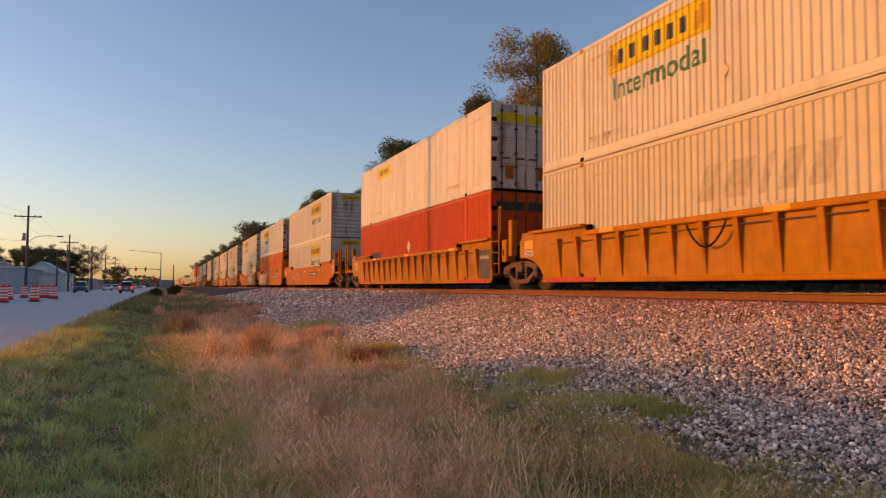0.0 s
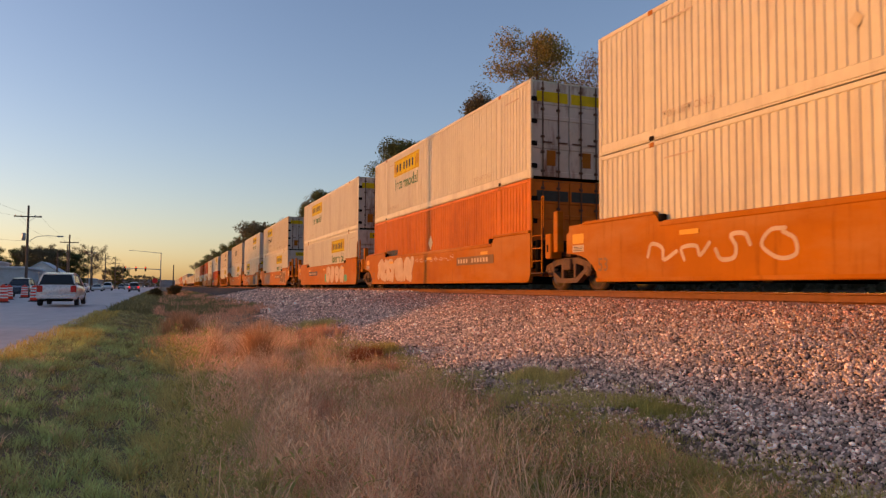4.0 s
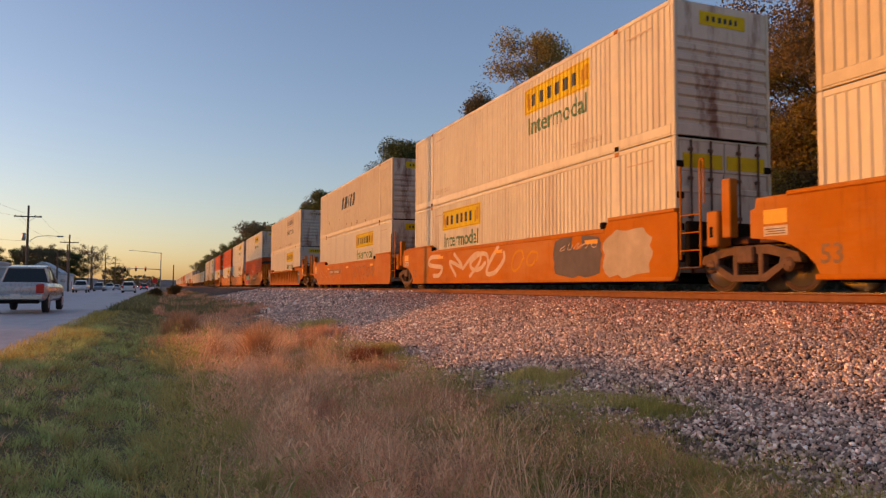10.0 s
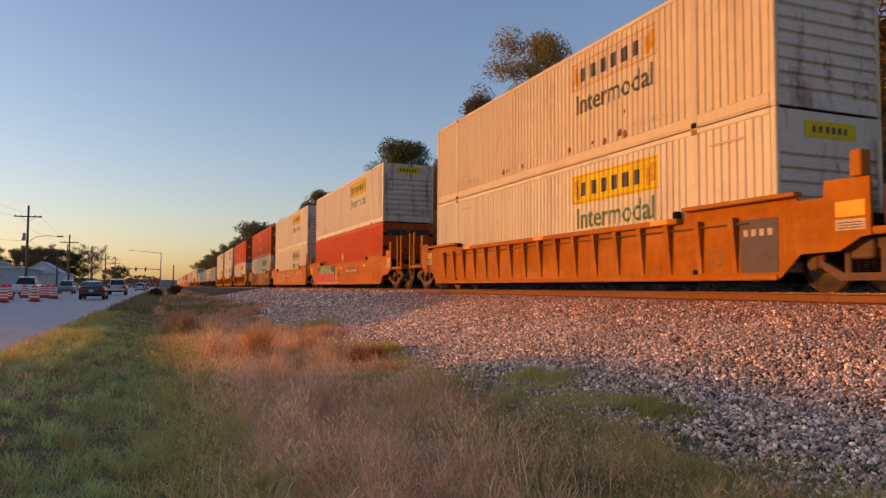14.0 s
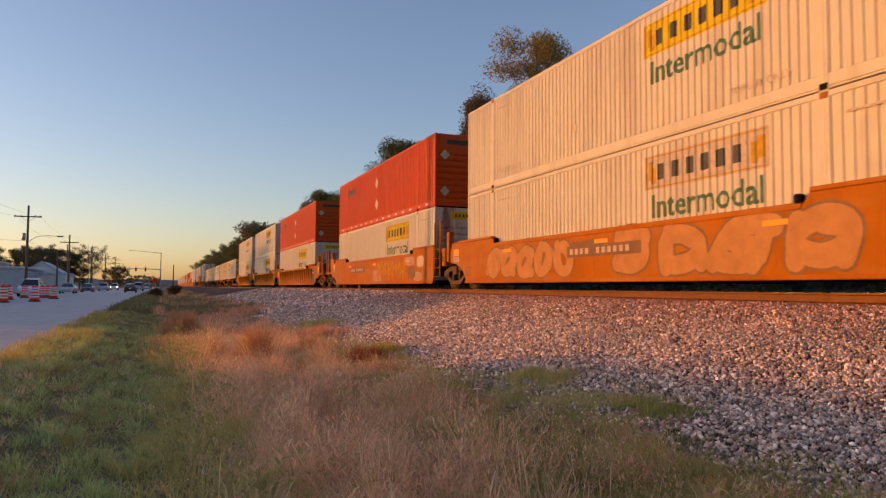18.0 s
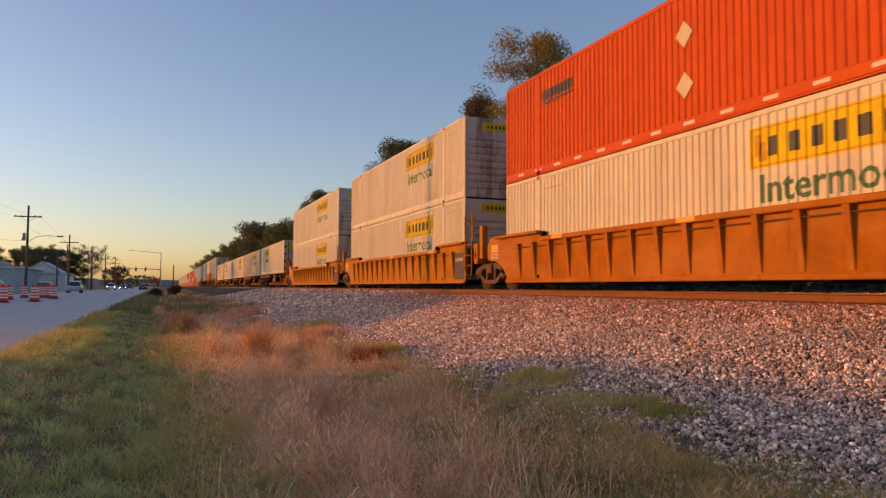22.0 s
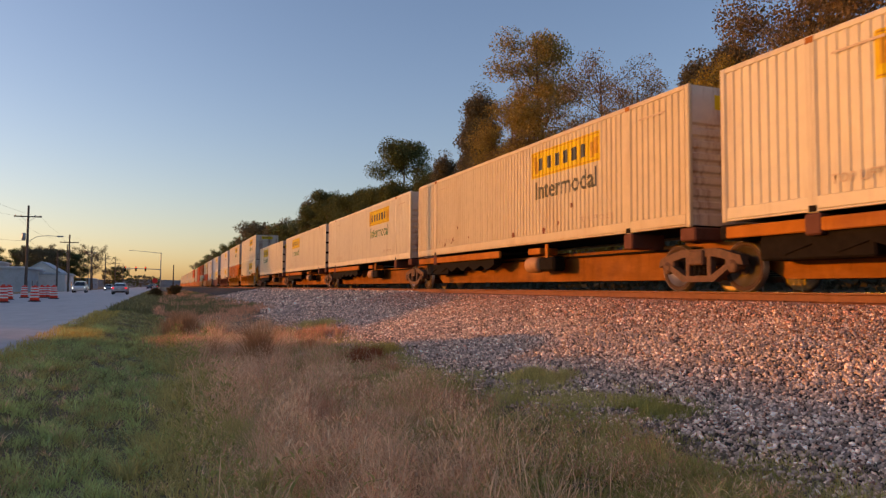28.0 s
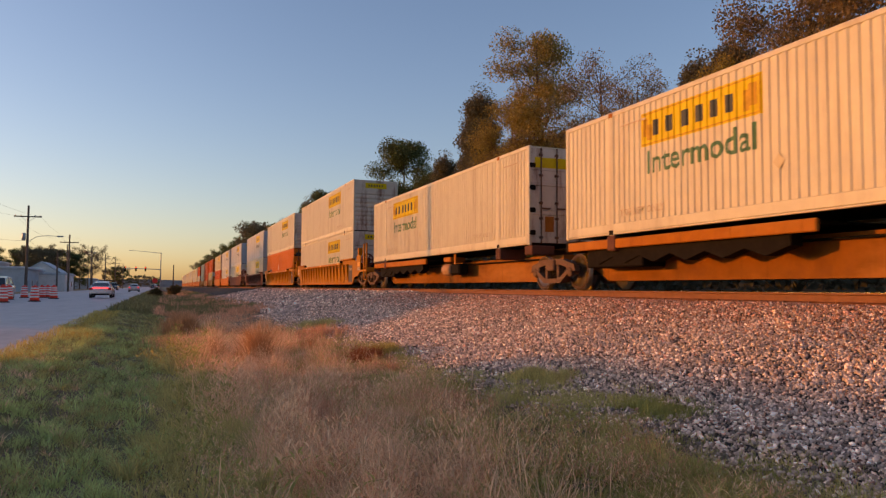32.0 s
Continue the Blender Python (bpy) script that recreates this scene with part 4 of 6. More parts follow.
PATCHES = {
    82.95: [(7.3, 7.9, 0.35, 0.9, TEAL), (1.9, 2.6, 0.35, 0.8, TEAL)],
    126.06: [(2.4, 4.8, 0.27, 1.42, SLATE), (0.6, 2.5, 0.27, 1.40, ASH), (3.3, 3.8, 1.0, 1.4, TTX2)],
    192.75: [(8.4, 15.2, 0.27, 1.44, SLATE), (8.4, 15.0, 0.25, 0.38, CHALK)],
    212.15: [(7.8, 9.6, 0.82, 1.24, UMBER)],
    231.50: [(2.0, 3.4, 0.95, 1.38, LILAC), (1.1, 2.2, 0.3, 0.7, LILAC), (0.9, 1.8, 0.85, 1.35, CHALK), (6.6, 8.3, 0.3, 0.9, LILAC), (1.9, 3.0, 0.4, 0.95, UMBER)],
    106.55: [(9.5, 14.2, 0.26, 1.36, TAN)],
}
# the rear edge of each stencilled number plate
PLATES = {43.95: 6.5, 63.50: 5.2, 82.95: 13.2, 106.55: 6.5, 145.50: 12.6, 192.75: 7.0, 212.15: 9.5, 231.50: 12.8}
MOVERS = []


def extras(car, u, style, paint):
    """Marks that only some of the wells carry."""
    for i, (y0, y1, z0, z1, m) in enumerate(PATCHES.get(u, ())):
        patch(car, i + int(u), y0, y1, z0, z1, m, 0.0022 + 0.0002 * i)
    if u in PLATES:
        y = PLATES[u]
        pl = part("number_plate", Solid().box(-SILL_X - 0.0165, -SILL_X - 0.0135, y - 3.0, y, 0.82, 1.10), SLATE if u in (43.95, 82.95) else UMBER, car, "dark stencil plate on the sill")
        part("number_marking", bars(y - 0.14, (0.13, 0.13, 0.13, 0.13), 0.10, 0.89, 1.03, -SILL_X - 0.0170), CHALK, pl, "pale reporting letters as bars")
        part("number_marking", bars(y - 1.30, (0.13, 0.13, 0.13, 0.13, 0.13, 0.13), 0.10, 0.89, 1.03, -SILL_X - 0.0170), CHALK, pl, "pale number as bars")
    if u in (0.87, 126.06, 63.50):
        y = {0.87: 7.4, 126.06: 9.3, 63.50: 1.9}[u]
        part("logo_lettering", bars(y, (0.62, 0.62, 0.66), 0.12, 0.52, 1.10, x), surface("mark_red", (0.33, 0.06, 0.02), 0.6, 0, 0.2, 4.0), car, "faded red blocks of a company mark")
    if u == 0.87:
        s = Solid()
        for k in range(14):
            f, g = k / 14, (k + 1) / 14
            z = lambda q: 1.30 - 0.46 * math.sin(math.pi * q) ** 0.8
            s.rod((-SILL_X - 0.10, 9.1 + 1.05 * f, z(f)), (-SILL_X - 0.10, 9.1 + 1.05 * g, z(g)), 0.022, 6)
        part("chain", s, BLACK, car, "black chain hanging from the sill")
    if style == "ribbed" and paint is TTX and u < 100:
        for a, b in ((0.3, 2.6), (BOX_L - 2.6, BOX_L - 0.3)):
            part("jacking_plate", Solid().box(-SILL_X + 0.04, -SILL_X + 0.058, a, b, 0.22, 0.32), RED, car, "red jacking plate")


def build_train():
    kinds, boxes, units = {False: container_kinds(), True: container_kinds(True)}, {}, {}
    for u, top, low, style, paint, first, last in TRAIN:
        near = u < 440
        base = Matrix.Translation((TRACK_X, u, RAIL_Z))
        key = (style, paint.name, first, last, near)
        if style == "spine":
            car = spine_unit(first, last, -0.9 if first or last else 0.05)
        else:
            car = well_unit(style, paint, first, last, near) if key not in units or u in SPRAY or near else copy_thing(units[key], base)
            if u not in SPRAY:
                units.setdefault(key, car)
        car.matrix_basis = base
        for g in SPRAY.get(u, ()):
            graffiti(car, *g)
        extras(car, u, style, paint)
        MOVERS.append((car, u, RAIL_Z))
        floor = 1.275 if style == "spine" else 0.30
        for kind, z in ((low, floor), (top, floor if style == "spine" else floor + BOX_H)):
            if not kind:
                continue
            place = Matrix.Translation((TRACK_X, u, RAIL_Z + z))
            key = (kind, near)
            if key in boxes:
                box = copy_thing(boxes[key], place)
            else:
                box = boxes[key] = kinds[not near][kind]()
                box.matrix_basis = place
            MOVERS.append((box, u, RAIL_Z + z))


def move_train():
    for ob, u, z in MOVERS:
        walk(ob, [(t, pose(TRACK_X, u - SPEED * t, z)) for t in (0.0, 8.0, 16.0, 24.0, 32.0)])
        for w in [c for c in ob.children if c.name.startswith("wheelset")]:
            y, z0 = w.location.y, w.location.z
            a, b = (u + y - 45.0) / SPEED, (u + y + 8.0) / SPEED
            k0, k1 = max(0, math.ceil(a * FPS)), min(32 * FPS, math.floor(b * FPS))
            if k1 <= k0:
                continue
            turn = lambda k: pose(0, y, z0, (SPEED / WHEEL_R * (k / FPS)) * 180 / math.pi)
            rows = [(k / FPS, turn(k)) for k in range(k0, k1 + 1)]
            rows = ([(0.0, turn(k0))] if k0 > 0 else []) + rows + ([(32.0, turn(k1))] if k1 < 32 * FPS else [])
            walk(w, rows)

# ---- ground, road, track ----
def road_edge(y):
    return -2.2 - 0.008 * y


ROAD_Z = -1.15
# bed darkened so the gaps between the stones read as shade
GRAVEL = surface("ballast_bed_shaded", (0.055, 0.04, 0.033), 0.9, 0, 0.5, 22.0, (0.08, 0.07, 0.065), 0.5, 3.0, None, 1.0, 16)
RUSTSTONE = surface("ballast_stone_rusty", (0.52, 0.29, 0.20), 0.85, 0, 0.25, 3.0, (0.34, 0.19, 0.13), 0.5, 0.5, None, 0.3, 60, 0.8, True)
STONE = surface("ballast_stone", (0.72, 0.555, 0.435), 0.8, 0, 0.25, 3.0, (0.46, 0.38, 0.34), 0.5, 0.5, None, 0.3, 60, 0.8, True)
# soil darkened: the shade between grass blades is put into its colour
SOIL = surface("soil", (0.21, 0.155, 0.10), 0.95, 0, 0.35, 2.5, (0.16, 0.15, 0.07), 0.8, 0.5, None, 0.6, 12)
ASPHALT = surface("asphalt", (0.50, 0.455, 0.445), 0.62, 0, 0.12, 1.5, (0.28, 0.26, 0.26), 0.5, 0.3, (1, 0.1, 1), 0.25, 80)
LINE = surface("road_line", (0.65, 0.63, 0.58), 0.7, 0, 0.1, 5.0, (0.2, 0.19, 0.18), 0.5, 4.0)


def lerp(x, pts):
    for (a, za), (b, zb) in zip(pts, pts[1:]):
        if x <= b:
            return za + (zb - za) * max(0.0, (x - a) / (b - a))
    return pts[-1][1]


PROFILE = [(-3.0, -1.17), (-1.5, -1.165), (-0.9, -1.33), (0.3, -1.45), (2.0, -1.40), (3.9, -1.16), (5.2, -0.98), (8.4, -0.40), (9.2, -0.265), (12.7, -0.265), (13.5, -0.40), (16.0, -1.1), (19.0, -0.1), (22.0, 0.2), (27.0, 0.1), (45.0, -1.35)]


def ground_z(x, y):
    z = lerp(x, PROFILE)
    if 0 < y < 80:
        k = 0.05 if x < 4.5 else 0.03
        z += k * noise.noise(Vector((x * 0.8, y * 0.5, 3.0)))
    return z


def spaced(a, b, first, growth):
    out, d = [a], first
    while out[-1] < b:
        out.append(out[-1] + d)
        d *= growth
    return out


def sheet(xs, ys, zf):
    s = Solid()
    n = len(xs)
    s.v = [(x, y, zf(x, y)) for y in ys for x in xs]
    s.f = [(j * n + i, j * n + i + 1, (j + 1) * n + i + 1, (j + 1) * n + i) for j in range(len(ys) - 1) for i in range(n - 1)]
    return s


gx = [-2600, -1200, -500, -200, -90, -50, -30, -18, -10, -6] + [-4 + 0.3 * i for i in range(72)] + [19, 22, 27, 40, 70, 130, 300, 700, 1500, 2600]
gy = [-400, -150, -60, -25, -10, -4] + spaced(0.0, 2600, 0.35, 1.035)
single("ground", sheet(gx, gy, ground_z), SOIL, "grassy roadside ground beside a railway bank", "ground", kind="structure", smooth=True)
bx = [3.6 + 0.3 * i for i in range(34)]
single("ballast_bank", sheet(bx, gy[3:], lambda x, y: ground_z(x, y) + (0.015 if 3.75 < x < 13.4 else -0.05)), GRAVEL, "crushed stone railway ballast bank, bed darkened as shade between stones", "ballast", kind="structure", smooth=True)
ry = [-120, -20, 0, 20, 40, 60, 90, 130, 200, 300, 500, 900, 1600]
s = Solid()
for y in ry:
    e = road_edge(y)
    for dx, dz in ((0.0, 0.0), (-7.5, 0.09), (-15.0, 0.0)):
        s.v.append((e + dx, y, ROAD_Z + dz + 0.012))
    s.v.append((e - 15.0, y, ROAD_Z - 0.2))
    s.v.append((e, y, ROAD_Z - 0.2))
for j in range(len(ry) - 1):
    for i in range(5):
        s.f.append((j * 5 + i, (j + 1) * 5 + i, (j + 1) * 5 + (i + 1) % 5, j * 5 + (i + 1) % 5))
road = single("road", s, ASPHALT, "worn grey asphalt main road with several lanes", "road", kind="structure")
for off, dash in ((5.6, 3.0), (11.6, 3.0)):
    y = -20.0
    while y < 300:
        L = dash if dash else 40.0
        s = Solid()
        z = ROAD_Z + 0.017 + 0.012 * min(off, 15 - off)
        s.add([(road_edge(y) - off - 0.06, y, z), (road_edge(y) - off + 0.06, y, z), (road_edge(y + L) - off + 0.06, y + L, z), (road_edge(y + L) - off - 0.06, y + L, z)], [(0, 1, 2, 3)])
        part("lane_line", s, LINE, road)
        y += L + (9.0 if dash else 0.0)

track = thing("railway_track", "rusty steel rails on timber ties in ballast", "railway track", kind="structure")
for x in (TRACK_X - 0.75, TRACK_X + 0.75):
    prof = [(-0.075, -0.19), (0.075, -0.19), (0.075, -0.175), (0.012, -0.15), (0.010, -0.045), (0.036, -0.035), (0.036, -0.008), (-0.036, -0.008), (-0.036, -0.035), (-0.010, -0.045), (-0.012, -0.15), (-0.075, -0.175)]
    r = part("rail", Solid().prism([(x + a, RAIL_Z + b) for a, b in prof], 1, -400.0, 1200.0), RAIL, track, "rust-brown steel rail")
    part("rail_head", Solid().box(x - 0.034, x + 0.034, -400.0, 1200.0, RAIL_Z - 0.0075, RAIL_Z, 0.003), RAILTOP, r, "polished running surface")
tie_mesh = Solid().box(-1.3, 1.3, -0.11, 0.11, -0.18, 0.0, 0.015).mesh("tie", TIE)
plate_mesh = Solid().box(-0.11, 0.11, -0.16, 0.16, 0.0, 0.022, 0.004).box(-0.09, -0.05, -0.08, -0.05, 0.02, 0.06).box(0.05, 0.09, 0.05, 0.08, 0.02, 0.06).mesh("tie_plate", RAIL)
for i in range(90):
    y = 2.0 + i * 0.53
    t = part("tie", tie_mesh, TIE, track)
    t.location = (TRACK_X, y, RAIL_Z - 0.215)
    p = part("tie_plate", plate_mesh, RAIL, t)
    p.location = (-0.75, 0, 0)


# ---- stones, grass: uncountable small pieces ----
def bulk(name, verts, faces, material, label, category):
    me = bpy.data.meshes.new(name)
    nf, k = faces.shape
    me.vertices.add(len(verts))
    me.vertices.foreach_set("co", verts.astype(np.float32).ravel())
    me.loops.add(nf * k)
    me.loops.foreach_set("vertex_index", faces.astype(np.int32).ravel())
    me.polygons.add(nf)
    me.polygons.foreach_set("loop_start", np.arange(0, nf * k, k, dtype=np.int32))
    me.update(calc_edges=True)
    me.validate()
    me.materials.append(material)
    return tagged(new(name, me), label, category, kind="stuff")


rs = np.random.RandomState(5)


def heights(x, y):
    return np.array([ground_z(a, b) for a, b in zip(x, y)])


def stones(name, x, y, size, label, material=STONE):
    """Angular chips of eight faces."""
    n = len(x)
    base = np.array([(-1, 0, 0), (1, 0, 0), (0, -1, 0), (0, 1, 0), (0, 0, -1), (0, 0, 1)], float)
    tri = np.array([(5, 1, 3), (5, 3, 0), (5, 0, 2), (5, 2, 1), (4, 3, 1), (4, 0, 3), (4, 2, 0), (4, 1, 2)])
    v = base[None] * (1 + rs.uniform(-0.2, 0.35, (n, 6, 3))) + rs.uniform(-0.45, 0.45, (n, 6, 3))
    v *= (size[:, None] * rs.uniform(0.6, 1.2, (n, 3)))[:, None, :]
    q = rs.normal(size=(n, 4))
    q /= np.linalg.norm(q, axis=1)[:, None]
    w, a, b, c = q.T
    R = np.stack([np.stack([1 - 2 * (b * b + c * c), 2 * (a * b - c * w), 2 * (a * c + b * w)], 1), np.stack([2 * (a * b + c * w), 1 - 2 * (a * a + c * c), 2 * (b * c - a * w)], 1), np.stack([2 * (a * c - b * w), 2 * (b * c + a * w), 1 - 2 * (a * a + b * b)], 1)], 1)
    v = np.einsum("nij,nkj->nki", R, v)
    v += np.stack([x, y, heights(x, y) + 0.015 + size * rs.uniform(-0.2, 1.0, n)], 1)[:, None, :]
    f = (tri[None] + 6 * np.arange(n)[:, None, None]).reshape(-1, 3)
    return bulk(name, v.reshape(-1, 3), f, material, label, "ballast stones")


def scatter(n, x0, x1, y0, y1, power=1.0):
    return rs.uniform(x0, x1, n), y0 + (y1 - y0) * rs.uniform(0, 1, n) ** power


bxs, bys = scatter(200000, 3.3, 9.9, 2.0, 30.0, 1.75)
keep = rs.uniform(0, 1, len(bxs)) < np.clip((bxs - 3.2) / 1.1, 0.15, 1.0)
bxs, bys = bxs[keep], bys[keep]
bsz = rs.uniform(0.0085, 0.0245, len(bxs)) * (0.8 + 0.028 * bys)
near_rail = rs.uniform(0, 1, len(bxs)) < np.clip((bxs - 6.2) / 3.6, 0.05, 0.8)
stones("ballast_stones", bxs[~near_rail], bys[~near_rail], bsz[~near_rail], "loose grey-pink crushed ballast stones on the bank")
stones("ballast_stones", bxs[near_rail], bys[near_rail], bsz[near_rail], "ballast stones stained by rust beside the rails", RUSTSTONE)
bxs, bys = scatter(20000, 3.4, 9.9, -7.0, 2.1)
stones("ballast_stones", bxs, bys, rs.uniform(0.02, 0.04, len(bxs)), "loose crushed ballast stones along the bank")
bxs, bys = scatter(16000, 4.0, 9.9, 28.0, 75.0, 1.3)
stones("ballast_stones", bxs, bys, rs.uniform(0.05, 0.085, len(bxs)), "loose crushed ballast stones further along the bank")


def blades(name, x, y, height, width, lean, material, label, category="grass", shape=(1.0, 0.8, 0.5), lift=0.0, fine=False, way=None):
    """Bent tapered blades; fine ones have one bend."""
    n = len(x)
    a = rs.uniform(0, 2 * np.pi, n) if way is None else way
    d = np.stack([np.cos(a), np.sin(a)], 1)
    fa = rs.uniform(0, 2 * np.pi, n)
    side = np.stack([np.cos(fa), np.sin(fa)], 1) * width[:, None] / 2
    z0 = heights(x, y) - 0.02 + lift
    rings = ((0.0, shape[0]), (0.55, shape[1])) if fine else ((0.0, shape[0]), (0.45, shape[1]), (0.8, shape[2]))
    m = 2 * len(rings)
    out = np.zeros((n, m + 1, 3))
    for i, (k, s) in enumerate(rings):
        c = np.stack([x, y], 1) + d * (lean * height * k ** 2)[:, None]
        z = z0 + height * k * (1 - 0.25 * lean * k)
        out[:, 2 * i, :2], out[:, 2 * i, 2] = c - side * s, z
        out[:, 2 * i + 1, :2], out[:, 2 * i + 1, 2] = c + side * s, z
    out[:, m, :2], out[:, m, 2] = np.stack([x, y], 1) + d * (lean * height)[:, None], z0 + height * (1 - 0.25 * lean)
    tri = np.array([t for i in range(0, m - 2, 2) for t in ((i, i + 1, i + 3), (i, i + 3, i + 2))] + [(m - 2, m - 1, m)])
    f = (tri[None] + (m + 1) * np.arange(n)[:, None, None]).reshape(-1, 3)
    return bulk(name, out.reshape(-1, 3), f, material, label, category)


def foliage(name, base, k=0.4, rough=0.7):
    m = surface(name, base, rough, 0, 0.34, 2.2, None, 0, 1, None, 0, 60, k, True)
    b = m.node_tree.nodes["Principled BSDF"]
    b.inputs["Specular IOR Level"].default_value = 0.15
    nt = m.node_tree
    tr = nt.nodes.new("ShaderNodeBsdfTranslucent")
    tr.inputs[0].default_value = (*[min(1, c * 1.1) for c in base], 1)
    mx = nt.nodes.new("ShaderNodeMixShader")
    mx.inputs[0].default_value = 0.4
    nt.links.new(b.outputs[0], mx.inputs[1])
    nt.links.new(tr.outputs[0], mx.inputs[2])
    nt.links.new(mx.outputs[0], nt.nodes["Material Output"].inputs[0])
    return m


GREEN = foliage("grass_green", (0.52, 0.60, 0.24))
MOSS = foliage("weed_green", (0.40, 0.39, 0.13))
STRAW = foliage("grass_straw", (0.90, 0.61, 0.39))
RUSSET = foliage("grass_russet", (0.70, 0.40, 0.245))
OLIVE = foliage("grass_olive", (0.54, 0.48, 0.19))
THATCH = foliage("grass_thatch", (0.25, 0.24, 0.11))
GOLD = foliage("grass_gold", (0.52, 0.43, 0.13))
SCORCHED = foliage("grass_scorched", (0.34, 0.13, 0.06))
EMBER = foliage("grass_ember", (0.56, 0.32, 0.16))


def patchy(x, y, scale, seed):
    return np.array([noise.noise(Vector((a * scale, b * scale * 0.6, seed))) for a, b in zip(x, y)])


def field(n, x0, x1, y0, y1, power, seed, level, scale=0.9, soft=0.5):
    """Places in a strip with soft ragged sides, in patches."""
    x, y = scatter(n, x0, x1, y0, y1, power)
    edge = np.minimum(x - x0, x1 - x) / soft + 0.9 * patchy(x, y, 0.7, seed + 2)
    k = (patchy(x, y, scale, seed) > level) & (rs.uniform(0, 1, n) < np.clip(edge, 0, 1))
    SPOT["y"] = y[k]
    return x[k], y[k]


def sized(n, a, b):
    return rs.uniform(a, b, n)


SPOT = {}


def lush(x):
    """Uneven growth: tall tussocks and low gaps."""
    return np.clip(0.8 + 1.7 * patchy(x, SPOT["y"], 2.3, 51.0), 0.15, 1.7)


def taper(x, a, b):
    """Heights fall towards the foot of the bank."""
    return sized(len(x), a, b) * np.clip(1.25 - 0.27 * np.clip(x - 0.8, 0, 4), 0.28, 1.0) * lush(x)


def tussocks(n, per, r, x0, x1, y0, y1, power, seed, level=-0.3, scale=1.2):
    """Blades gathered in tufts that lean outwards: their places, directions and a height for each tuft."""
    cx, cy = field(n, x0, x1, y0, y1, power, seed, level, scale)
    m = len(cx)
    grow = rs.uniform(0.55, 1.25, m)
    idx = np.repeat(np.arange(m), per)
    a, d = rs.uniform(0, 2 * np.pi, m * per), np.abs(rs.normal(0, r, m * per)) * grow[idx]
    x, y = cx[idx] + d * np.cos(a), cy[idx] + 1.2 * d * np.sin(a)
    return x, y, a + rs.normal(0, 0.5, m * per), grow[idx] * (1.15 - 0.35 * np.clip(d / r, 0, 2))


def grow_tufts():
    """Tufts of dry and green grass with dark gaps between them."""
    for n, per, r, x0, x1, y0, y1, h0, h1, w, m, name, label, seed in (
            (900, 60, 0.06, -3.0, 0.2, 2.3, 22.0, 0.07, 0.20, 0.0055, GREEN, "green_grass", "tufts of green grass on the road verge", 101.0),
            (420, 50, 0.05, -3.0, 0.5, 2.3, 22.0, 0.07, 0.20, 0.005, OLIVE, "olive_grass", "olive tufts in the green verge", 103.0),
            (260, 36, 0.05, -2.6, 0.4, 2.3, 14.0, 0.06, 0.16, 0.0045, STRAW, "dry_grass", "dry tufts in the green verge", 105.0),
            (560, 70, 0.055, 0.2, 2.9, 2.0, 18.0, 0.20, 0.46, 0.0034, STRAW, "dry_grass", "pale tufts of dry grass in the ditch", 107.0),
            (430, 70, 0.06, 0.3, 3.5, 2.2, 22.0, 0.20, 0.44, 0.0036, RUSSET, "russet_grass", "russet tufts of seeding grass", 109.0),
            (420, 60, 0.06, -0.3, 1.5, 2.2, 20.0, 0.16, 0.38, 0.0055, OLIVE, "olive_grass", "olive tufts at the edge of the ditch", 111.0),
            (440, 60, 0.07, 1.5, 3.9, 2.0, 14.0, 0.14, 0.34, 0.0055, MOSS, "green_weeds", "green tufts at the foot of the bank", 113.0),
            (300, 50, 0.07, 1.6, 4.0, 2.0, 18.0, 0.16, 0.36, 0.005, OLIVE, "olive_grass", "olive tufts at the foot of the bank", 115.0)):
        x, y, way, grow = tussocks(n, per, r, x0, x1, y0, y1, 1.9, seed)
        k = x > road_edge(0) - 0.008 * y - 0.1
        if m in (STRAW, RUSSET):
            k &= (x < 0.45 * y + 0.2) | (x < 0.4)
        x, y, way, grow = x[k], y[k], way[k], grow[k]
        low = np.clip(1.15 - 0.24 * np.clip(x - 0.9, 0, 4), 0.35, 1.0)
        blades(name, x, y, sized(len(x), h0, h1) * grow * low, w * (1 + y / 11), sized(len(x), 0.25, 1.3), m, label, fine=True, way=way)


